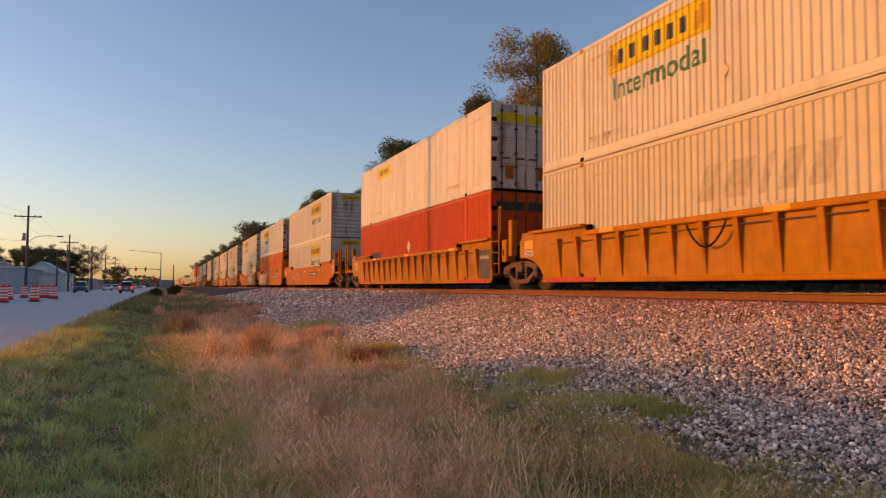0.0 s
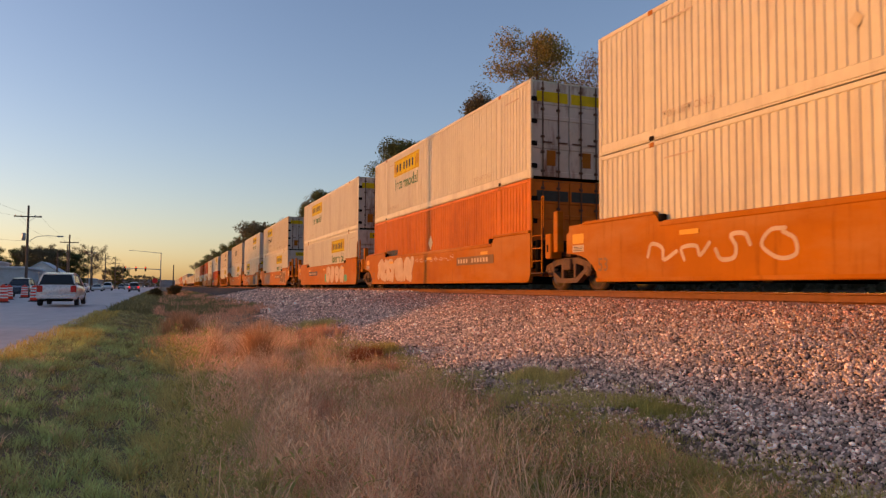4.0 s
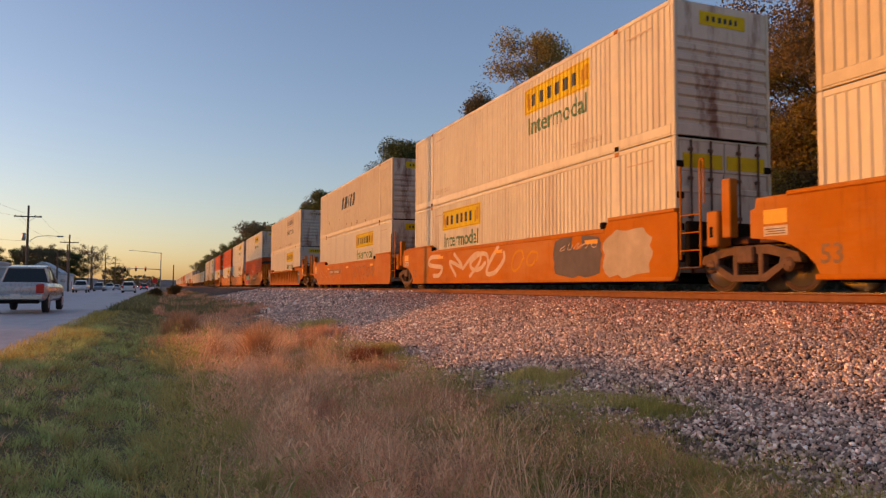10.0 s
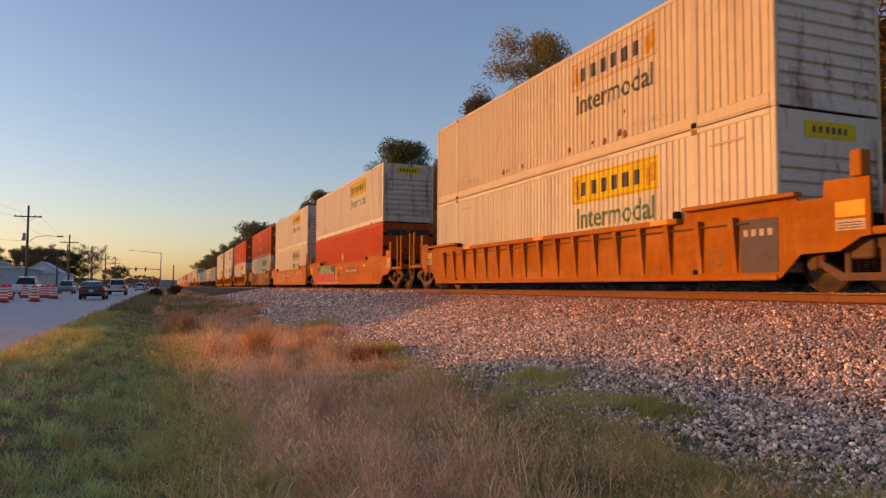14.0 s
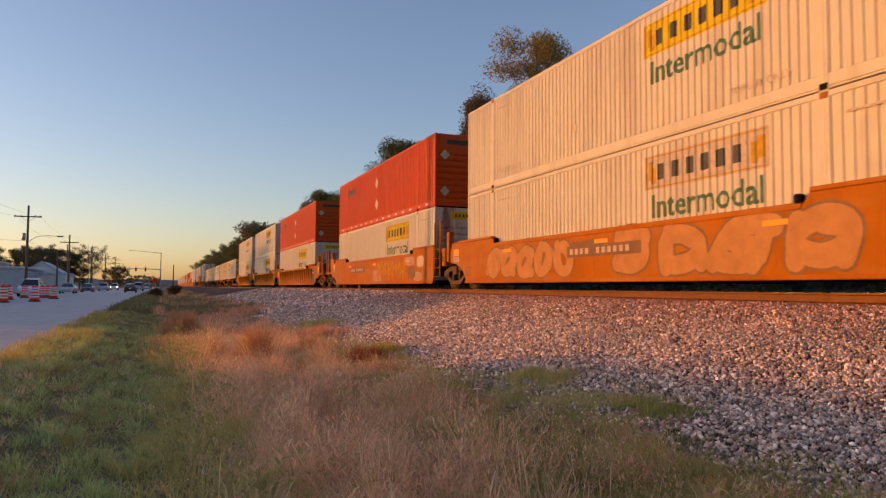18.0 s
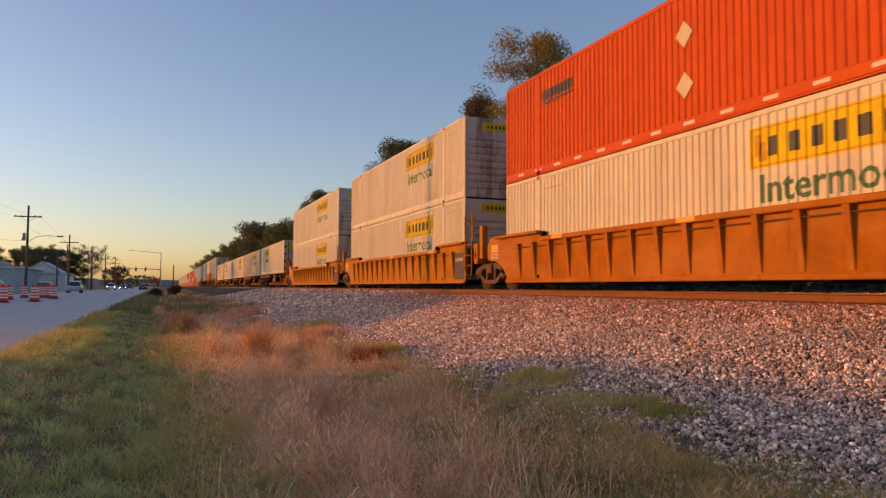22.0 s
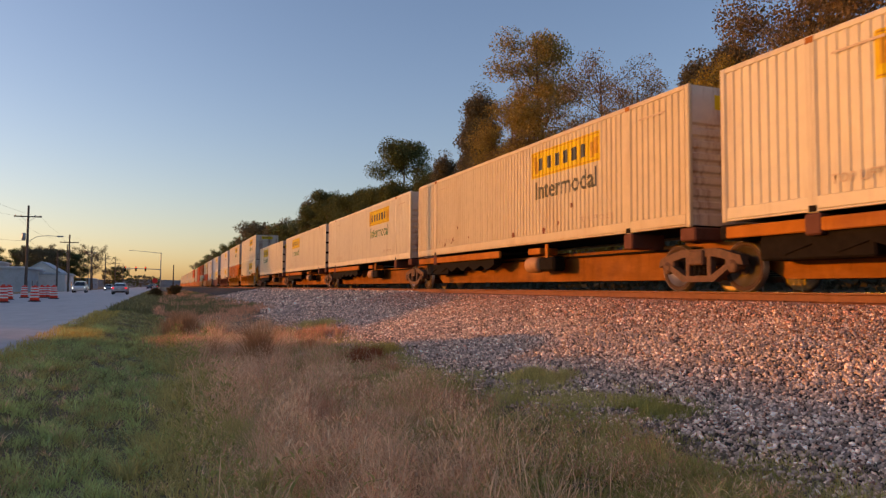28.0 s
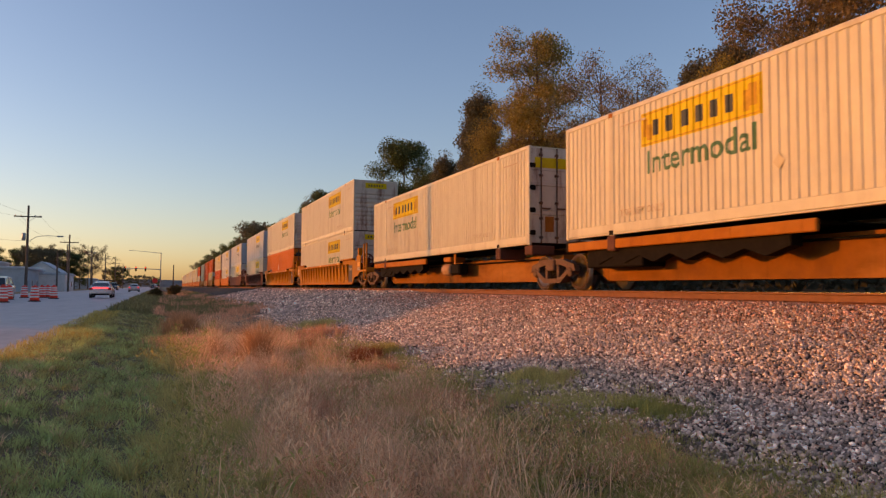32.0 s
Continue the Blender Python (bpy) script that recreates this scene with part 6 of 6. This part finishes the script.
SIDING_BLUE = surface("siding_blue", (0.42, 0.47, 0.52), 0.6, 0, 0.08, 3.0, (0.2, 0.2, 0.2), 0.35, 0.8)
ROOFING = surface("roofing", (0.5, 0.53, 0.56), 0.6, 0, 0.15, 3.0, (0.15, 0.13, 0.12), 0.4, 0.8)
GLASS = surface("window_glass", (0.02, 0.025, 0.03), 0.08, 0, 0.05, 3.0)
TRIM = surface("trim_white", (0.7, 0.69, 0.66), 0.5, 0, 0.05, 3.0)


def utility_pole(x, y, h=11.6, lamp=True, arm=True):
    p = thing("utility_pole", "weathered timber utility pole with crossarm", "utility pole", "utility poles along the road")
    p.matrix_basis = pose(x, y, -1.2)
    part("pole", Solid().rod((0, 0, -0.2), (0, 0, h), 0.19, 10, 0.12), POLE, p)
    if not arm:
        return tagged(p, "plain weathered timber post without a crossarm")
    a = part("crossarm", Solid().box(-1.6, 1.6, -0.16, -0.04, h - 1.55, h - 1.40, 0.02), POLE, p)
    part("brace", Solid().rod((-0.9, -0.1, h - 1.5), (0, -0.12, h - 2.2), 0.025, 6).rod((0.9, -0.1, h - 1.5), (0, -0.12, h - 2.2), 0.025, 6), STEEL, p)
    for xx in (-1.45, -0.8, 0.8, 1.45):
        part("insulator", Solid().lathe((xx, -0.1, h - 1.40), (0, 0, 1), [(0, 0.03), (0.05, 0.06), (0.12, 0.05), (0.16, 0.02)], 8), STEEL, a)
    if lamp:
        part("transformer", Solid().lathe((-0.42, -0.1, h - 4.6), (0, 0, 1), [(0, 0.2), (0.05, 0.24), (0.85, 0.24), (0.95, 0.15)], 12), STEEL, p, "grey cylindrical transformer", True)
        s = Solid()
        pts = [(0.1, 0, h - 4.8), (1.0, 0, h - 4.1), (2.2, 0, h - 3.9), (3.6, 0, h - 3.95)]
        for u, v in zip(pts, pts[1:]):
            s.rod(u, v, 0.035, 6)
        arm = part("lamp_arm", s, STEEL, p)
        part("lamp_head", Solid().box(3.4, 4.2, -0.16, 0.16, h - 4.05, h - 3.88, 0.05), STEEL, arm, "grey street light head")
    return p


def wires():
    s = Solid()
    ys = [-8, 38.6, 105.8, 149, 192, 235, 280, 330]
    for xx in (-1.45, 1.45):
        for a, b in zip(ys, ys[1:]):
            last = None
            for i in range(9):
                f = i / 8
                q = (-17.0 + xx, a + (b - a) * f, -1.2 + 10.3 - 1.1 * 4 * f * (1 - f))
                if last:
                    s.rod(last, q, 0.008, 4)
                last = q
    for z, sag in ((5.9, 1.2),):
        for a, b in zip(ys, ys[1:]):
            last = None
            for i in range(9):
                f = i / 8
                q = (-16.8, a + (b - a) * f, z - sag * 4 * f * (1 - f))
                if last:
                    s.rod(last, q, 0.012, 4)
                last = q
    single("power_lines", s, BLACK, "thin black power lines between the poles", "cable", kind="stuff")


def barrel():
    b = thing("traffic_barrel", "orange traffic barrel with white reflective bands", "traffic barrel", "barrels along the closed lane")
    part("body", Solid().lathe((0, 0, 0.06), (0, 0, 1), [(0, 0.29), (0.18, 0.285), (0.2, 0.265), (0.55, 0.255), (0.57, 0.235), (0.92, 0.22), (0.98, 0.16), (1.0, 0.05)], 18), BARREL, b, "orange plastic drum", True)
    for z, r in ((0.27, 0.274), (0.45, 0.268), (0.66, 0.246), (0.83, 0.24)):
        part("band", Solid().lathe((0, 0, z), (0, 0, 1), [(0, r), (0.10, r - 0.006)], 18), BAND, b, "white reflective band", True)
    part("base", Solid().lathe((0, 0, 0), (0, 0, 1), [(0, 0.38), (0.06, 0.36), (0.08, 0.29)], 18), RUBBER, b, "black rubber base ring")
    part("handle", Solid().box(-0.1, 0.1, -0.02, 0.02, 1.04, 1.12, 0.015), BARREL, b)
    return b


def building(name, label, x0, x1, y0, y1, h, roof_h, wall, gable_axis="y", flat=False, windows=4):
    b = thing(name, label, "building", "buildings across the road")
    b.matrix_basis = pose(x0, y0, -1.25)
    w, d = x1 - x0, y1 - y0
    s = Solid().box(0, w, 0, d, 0, h)
    wl = part("wall", s, wall, b)
    for i in range(int(h / 0.22)):
        part("siding_board", Solid().box(w, w + 0.03, 0, d, 0.1 + i * 0.22, 0.30 + i * 0.22, 0.008).box(0, w, -0.03, 0, 0.1 + i * 0.22, 0.30 + i * 0.22, 0.008), wall, wl)
    if flat:
        part("roof", Solid().box(-0.3, w + 0.4, -0.3, d + 0.3, h, h + 0.28, 0.04).box(0, w, 0, d, h + 0.27, h + 0.45, 0.05), ROOFING, b)
    elif gable_axis == "y":
        part("roof", Solid().prism([(-0.5, h - 0.1), (w / 2, h + roof_h), (w + 0.5, h - 0.1), (w + 0.5, h + 0.12), (w / 2, h + roof_h + 0.25), (-0.5, h + 0.12)], 1, -0.4, d + 0.4), ROOFING, b)
        part("gable", Solid().prism([(0, h), (w, h), (w / 2, h + roof_h)], 1, 0.01, 0.15), wall, b)
    else:
        part("roof", Solid().prism([(-0.5, h - 0.1), (d / 2, h + roof_h), (d + 0.5, h - 0.1), (d + 0.5, h + 0.12), (d / 2, h + roof_h + 0.25), (-0.5, h + 0.12)], 0, -0.4, w + 0.4), ROOFING, b)
    for i in range(windows):
        y = d * (i + 0.5) / windows
        f = part("window", Solid().box(w + 0.03, w + 0.08, y - 0.65, y + 0.65, 0.95, 2.25, 0.01), TRIM, b)
        part("pane", Solid().box(w + 0.075, w + 0.085, y - 0.56, y + 0.56, 1.04, 2.16), GLASS, f)
    f = part("door", Solid().box(w * 0.3, w * 0.3 + 1.0, -0.08, -0.03, 0.05, 2.1, 0.02), TRIM, b, "white entrance door")
    part("handle", Solid().box(w * 0.3 + 0.85, w * 0.3 + 0.9, -0.13, -0.08, 1.0, 1.1), STEEL, f)
    return b


def traffic_signal(x, y, h, arm):
    t = thing("traffic_signal", "traffic signal mast with arm over the road", "traffic signal", "signals at the crossing")
    t.matrix_basis = pose(x, y, -1.2)
    part("mast", Solid().rod((0, 0, 0), (0, 0, h), 0.16, 8, 0.11), STEEL, t)
    a = part("arm", Solid().rod((0, 0, h * 0.56), (-arm, 0, h * 0.56 + 0.2), 0.11, 8, 0.06), STEEL, t)
    part("lamp_arm", Solid().rod((0, 0, h - 0.1), (-7.0, 0, h + 0.5), 0.06, 6, 0.04).box(-7.9, -6.9, -0.15, 0.15, h + 0.42, h + 0.56, 0.04), STEEL, t)
    for k in (0.42, 0.68, 0.97):
        hd = part("signal_head", Solid().box(-arm * k - 0.2, -arm * k + 0.2, -0.25, -0.05, h * 0.56 - 0.55, h * 0.56 + 0.65, 0.03), BLACK, a)
        for j, c in enumerate((surface("signal_red", (0.9, 0.05, 0.02), 0.4, glow=1.2), BLACK, BLACK)):
            part("lens", Solid().lathe((-arm * k, -0.25, h * 0.56 + 0.42 - 0.36 * j), (0, -1, 0), [(0, 0.14), (0.03, 0.13)], 10), c, hd)
    return t


def street_side():
    for i, y in enumerate((38.6, 105.8, 149, 192, 235, 280, 330, 385)):
        utility_pole(-17.0, y, 11.7 if y < 110 else 10.8, lamp=(y == 105.8))
    utility_pole(-21.5, 185, 10.8, False)
    utility_pole(-20.3, 160, 8.0, False, False)
    utility_pole(1.9, 200, 6.9, False, False)
    wires()
    first = barrel()
    place = [(-9.28, 50.34), (-10.65, 59.69), (-11.1, 68.65), (-8.06, 53.54), (-9.79, 68.65), (-9.58, 70.18), (-8.35, 64.42)]
    for i, (x, y) in enumerate(place):
        m = pose(x, y, ROAD_Z + 0.08, 0, 0, 37 * i)
        b = first if i == 0 else copy_thing(first, m)
        b.matrix_basis = m
    building("shop_building", "low blue-grey commercial building with flat roof", -46, -24.4, 150, 172, 4.3, 1.0, SIDING_BLUE, flat=True)
    building("annex_building", "taller pale block behind the shop", -52, -34.0, 175, 190, 6.1, 1.0, SIDING_BLUE, flat=True, windows=2)
    building("house", "white clapboard house with a grey gable roof", -31.0, -22.6, 186, 198, 3.9, 2.7, SIDING, "y")
    building("shed_building", "long white metal-sided shed with low roof", -25.6, -19.6, 166, 181, 3.5, 0.6, SIDING, flat=True, windows=2)
    building("store_building", "low pale roadside store with flat roof", -40, -25, 285, 310, 3.6, 1.0, SIDING_BLUE, flat=True)
    # unseen blocks added beside and behind the camera, to shade ditch and ballast
    building("roadside_store", "unseen long low block added to shade the ditch", -36, -24, -46, 22.2, 3.1, 1.0, SIDING, flat=True, windows=10)
    building("garage_building", "unseen long block added to shade the far ballast", -36, -24, 36.6, 118, 4.2, 1.0, SIDING, flat=True, windows=0)
    traffic_signal(-1.3, 205, 10.2, 9.0)
    sg = thing("road_sign", "red roadside sign on a steel post", "road sign")
    sg.matrix_basis = pose(-1.55, 120, -1.25)
    part("post", Solid().rod((0, 0, 0), (0, 0, 2.3), 0.04, 8), STEEL, sg)
    part("panel", Solid().prism([(0.42 * math.cos(math.pi / 8 + i * math.pi / 4), 2.1 + 0.42 * math.sin(math.pi / 8 + i * math.pi / 4)) for i in range(8)], 1, -0.08, -0.05), surface("sign_red", (0.7, 0.04, 0.03), 0.4, 0, 0.05, 5.0), sg, "red octagonal panel")


street_side()


# ---- cars: rear at y = 0, front towards +y, on z = 0 ----
CAR_GLASS = surface("car_glass", (0.015, 0.018, 0.02), 0.06, 0, 0.05, 3.0)
TAIL = surface("tail_light", (0.45, 0.01, 0.01), 0.25, 0, 0.05, 8.0)
TAIL_ON = surface("tail_light_lit", (0.9, 0.03, 0.03), 0.3, glow=2.0)
HEAD_ON = surface("headlight_lit", (1.0, 0.9, 0.72), 0.2, glow=14.0)
TAIL_DIM = surface("tail_light_dim", (0.9, 0.03, 0.03), 0.3, glow=0.7)
CHROME = surface("alloy", (0.5, 0.5, 0.5), 0.3, 0.8, 0.05, 8.0)
PLATE = surface("plate_pale", (0.6, 0.6, 0.58), 0.5, 0, 0.05, 8.0)


def car_paint(name, c):
    return surface("car_" + name, c, 0.28, 0.15, 0.05, 4.0, coat=0.6)


def loft(sections, bevel=0.16, narrow=1.0):
    """Rings of (y, half width, z low, z high) drawn with rounded corners."""
    s = Solid()
    n = 12
    for y, w, lo, hi in sections:
        c = bevel * min(w, hi - lo)
        pts = [(-w + c, lo), (w - c, lo), (w - 0.3 * c, lo + 0.3 * c), (w, lo + c), (w, hi - c), (w - 0.3 * c, hi - 0.3 * c), (w - c, hi), (-w + c, hi), (-w + 0.3 * c, hi - 0.3 * c), (-w, hi - c), (-w, lo + c), (-w + 0.3 * c, lo + 0.3 * c)]
        s.v += [(a * (1.0 - (1.0 - narrow) * (b - lo) / max(hi - lo, 0.3)), y, b) for a, b in pts]
    for k in range(len(sections) - 1):
        s.f += [(k * n + i, k * n + (i + 1) % n, (k + 1) * n + (i + 1) % n, (k + 1) * n + i) for i in range(n)]
    s.f += [tuple(range(n))[::-1], tuple(range((len(sections) - 1) * n, len(sections) * n))]
    return s


SHAPES = {
    "sedan": (4.8, 0.92, [(0, 0.74, 0.44, 0.94), (0.12, 0.86, 0.32, 1.02), (0.5, 0.91, 0.26, 1.05), (1.1, 0.93, 0.24, 1.03), (2.4, 0.93, 0.24, 1.0), (3.7, 0.91, 0.24, 0.92), (4.55, 0.84, 0.26, 0.78), (4.8, 0.70, 0.32, 0.66)],
              [(0.35, 0.74, 0.98, 1.05), (1.15, 0.70, 0.98, 1.36), (1.95, 0.68, 0.98, 1.45), (2.65, 0.68, 0.96, 1.41), (3.7, 0.78, 0.92, 0.97)], 0.345),
    "suv": (4.7, 0.94, [(0, 0.82, 0.45, 1.05), (0.12, 0.92, 0.35, 1.10), (0.9, 0.95, 0.30, 1.12), (2.4, 0.95, 0.30, 1.10), (3.7, 0.94, 0.30, 1.05), (4.5, 0.88, 0.32, 0.92), (4.7, 0.76, 0.36, 0.80)],
            [(0.10, 0.80, 1.08, 1.14), (0.35, 0.78, 1.08, 1.66), (1.5, 0.76, 1.08, 1.74), (2.5, 0.76, 1.06, 1.68), (3.45, 0.84, 1.02, 1.08)], 0.36),
    "van": (5.1, 0.98, [(0, 0.88, 0.42, 1.10), (0.10, 0.96, 0.32, 1.14), (0.9, 0.99, 0.26, 1.14), (2.6, 0.99, 0.26, 1.10), (4.0, 0.97, 0.26, 1.02), (4.85, 0.88, 0.28, 0.86), (5.1, 0.74, 0.32, 0.72)],
            [(0.06, 0.86, 1.10, 1.18), (0.25, 0.84, 1.10, 1.70), (1.5, 0.82, 1.10, 1.76), (3.0, 0.82, 1.08, 1.70), (4.15, 0.90, 1.00, 1.06)], 0.34),
    "pickup": (5.8, 1.0, [(0, 0.92, 0.55, 1.15), (0.08, 0.98, 0.48, 1.20), (1.0, 1.0, 0.42, 1.20), (3.0, 1.0, 0.40, 1.20), (4.6, 1.0, 0.42, 1.18), (5.6, 0.96, 0.45, 1.08), (5.8, 0.86, 0.5, 0.95)],
               [(1.95, 0.86, 1.18, 1.24), (2.1, 0.83, 1.18, 1.82), (2.9, 0.82, 1.18, 1.90), (3.6, 0.82, 1.18, 1.84), (4.3, 0.88, 1.16, 1.22)], 0.40),
}


def car(kind, paint, label, braking=False, lit=False):
    L, W, body, cabin, r = SHAPES[kind]
    c = thing("pickup_truck" if kind == "pickup" else "car", label, "pickup" if kind == "pickup" else "car", "cars on the road")
    part("body", loft(body, 0.26), paint, c, "", True)
    part("greenhouse", loft(cabin, 0.2, 0.80), CAR_GLASS, c, "dark glazing")
    (ya, wa, _, za), (yb, wb, _, zb) = cabin[1], cabin[3]
    part("roof", loft([(ya - 0.02, wa * 0.78, za - 0.05, za + 0.015), (cabin[2][0], cabin[2][1] * 0.82, cabin[2][3] - 0.06, cabin[2][3] + 0.02), (yb + 0.05, wb * 0.78, zb - 0.05, zb + 0.015)], 0.3), paint, c)
    for sx in (-1, 1):
        s = Solid()
        for (p, q) in zip(cabin, cabin[1:]):
            s.rod((sx * p[1] * (0.98 if p[3] - p[2] < 0.1 else 0.80), p[0], p[3] - 0.02), (sx * q[1] * (0.98 if q[3] - q[2] < 0.1 else 0.80), q[0], q[3] - 0.02), 0.035, 5)
        s.rod((sx * cabin[2][1], cabin[2][0], 1.0), (sx * cabin[2][1] * 0.80, cabin[2][0], cabin[2][3]), 0.04, 5)
        part("pillar", s, paint, c)
        part("mirror", Solid().box(*sorted((sx * W, sx * (W + 0.18))), cabin[4][0] - 0.35, cabin[4][0] - 0.2, cabin[4][3] + 0.0, cabin[4][3] + 0.14, 0.03), paint, c)
        zl = body[0][3] - 0.02
        part("tail_light", Solid().box(*sorted((sx * (W - 0.34), sx * (W - 0.06))), -0.02, 0.16, zl - (0.36 if kind != "sedan" else 0.22), zl, 0.03), TAIL_DIM if braking else TAIL, c, "red tail light")
        zf = body[-1][3]
        part("headlight", Solid().box(*sorted((sx * (W - 0.42), sx * (W - 0.12))), L - 0.28, L - 0.02, zf - 0.16, zf + 0.02, 0.03), HEAD_ON if lit else CHROME, c, "headlight")
        for y in (0.95, L - 0.95):
            w = part("wheel", Solid().lathe((sx * (W - 0.22), y, r), (sx, 0, 0), [(0, r * 0.9), (0.02, r), (0.2, r), (0.22, r * 0.92), (0.22, r * 0.62)], 20), RUBBER, c, "black tyre", True)
            s = Solid().lathe((sx * (W - 0.005), y, r), (sx, 0, 0), [(0, r * 0.6), (0.012, r * 0.56), (0.008, r * 0.2), (0.016, 0.02)], 16)
            part("rim", s, CHROME, w, "alloy rim", True)
    part("bumper", Solid().box(-W + 0.06, W - 0.06, -0.10, 0.12, body[0][2] - 0.05, body[0][2] + 0.2, 0.05), CHROME if kind == "pickup" else paint, c)
    part("valance", Solid().box(-W + 0.2, W - 0.2, -0.11, 0.1, body[0][2] - 0.17, body[0][2] - 0.04, 0.03), BLACK, c, "black lower rear valance")
    part("plate", Solid().box(-0.16, 0.16, -0.115, -0.10, body[0][2] + 0.06 if kind == "pickup" else 0.62, (body[0][2] + 0.06 if kind == "pickup" else 0.62) + 0.15), PLATE, c, "pale number plate")
    return c


CARS = []


def traffic():
    white, silver, dark, red, grey = car_paint("white", (0.68, 0.66, 0.63)), car_paint("silver", (0.42, 0.42, 0.42)), car_paint("dark", (0.03, 0.035, 0.05)), car_paint("red", (0.35, 0.03, 0.025)), car_paint("grey", (0.16, 0.17, 0.18))
    away = [
        ("van", white, "white minivan driving away along the road", 0, [(0, -2), (3.0, 29.0), (3.5, 35.0), (6.0, 73.5), (7.0, 87.5), (8.0, 97.5), (9.0, 109.0), (11.0, 128.0), (14, 172), (17, 218), (20, 262), (32, 450)]),
        ("pickup", silver, "silver pickup truck driving away along the road", 0, [(0, -105), (7, -5), (10.0, 31.0), (11.0, 46.0), (12.0, 61.5), (13.0, 76.0), (14.0, 90.0), (17, 140), (19, 176), (21, 202), (23, 226), (32, 380)]),
        ("sedan", dark, "dark blue sedan driving away along the road", 0, [(0, -135), (9, -8), (12.0, 31.0), (13.0, 45.5), (14.0, 60.5), (17.0, 110.0), (19.0, 140.0), (21.0, 178.0), (23, 208), (26, 244), (32, 340)]),
        ("sedan", silver, "silver sedan with lit brake lights slowing on the road", 1, [(0, -300), (21, -8), (24.0, 30.2), (25.0, 47.0), (27, 81), (28.0, 96.0), (29.0, 110.0), (30.0, 121.0), (31, 131), (32, 139)]),
        ("sedan", white, "white sedan with a lit red tail band driving away", 2, [(0, -400), (26, -16), (27, -1.2), (28, 13.6), (29.0, 28.2), (30.0, 43.5), (31.0, 57.5), (32.0, 68.5)]),
        ("suv", grey, "grey car far along the road", 1, [(0, 112), (3, 132), (6, 160), (9, 200), (14, 210), (17, 255), (32, 520)]),
    ]
    for kind, paint, label, brake, rows in away:
        ob = car(kind, paint, label, brake == 1)
        if brake == 2:
            b = part("tail_band", Solid().box(-0.62, 0.62, -0.03, 0.05, 0.84, 0.95, 0.03), TAIL_ON, ob, "full-width lit red tail band")
        CARS.append((ob, -5.3, 0, rows))
    towards = [
        ("suv", dark, "dark car coming down the road", 0, [(0, 125), (2, 101), (6, 50), (9, 10), (32, -290)]),
        ("sedan", white, "white sedan coming down the road", 0, [(0, 180), (2, 152), (6, 105), (8, 84), (9, 71), (12, 35), (32, -220)]),
        ("sedan", silver, "silver sedan coming down the road", 0, [(0, 205), (6, 128), (8, 104), (9, 94), (11, 72), (14, 35), (32, -190)]),
        ("pickup", white, "white pickup truck coming down the road", 0, [(0, 236), (8, 140), (10, 126), (12, 103), (14, 80), (17, 45), (32, -145)]),
        ("suv", grey, "grey car coming down the road", 0, [(0, 290), (14, 108), (17, 72), (19, 45), (32, -115)]),
        ("suv", white, "white car coming down the road", 0, [(0, 318), (14, 133), (17, 94), (19, 69), (22, 33), (32, -90)]),
        ("sedan", silver, "silver sedan coming down the road", 0, [(0, 345), (17, 122), (19, 98), (21, 76), (24, 38), (32, -65)]),
        ("sedan", dark, "dark sedan coming down the road", 0, [(0, 372), (17, 146), (19, 124), (21, 101), (23, 78), (26, 40), (32, -35)]),
        ("suv", silver, "silver car coming down the road", 0, [(0, 405), (17, 180), (19, 156), (21, 130), (23, 104), (25, 77), (28, 40), (32, -12)]),
        ("suv", white, "white oncoming car with bright headlights", 1, [(0, 440), (21, 192), (24, 176), (25, 158), (28, 124), (29, 110), (31, 77), (32, 66)]),
        ("sedan", grey, "grey oncoming car with bright headlights", 1, [(0, 520), (24, 220), (28, 184), (32, 172)]),
        ("pickup", dark, "dark oncoming pickup truck far off", 0, [(0, 590), (28, 230), (32, 200)]),
    ]
    for kind, paint, label, lit, rows in towards:
        CARS.append((car(kind, paint, label, False, bool(lit)), -12.2, 180, rows))


traffic()


def motions():
    move_train()
    for ob, x, turn, rows in CARS:
        walk(ob, [(t, pose(x, y, ROAD_Z + 0.075, 0, 0, turn)) for t, y in rows])


build_train()
motions()
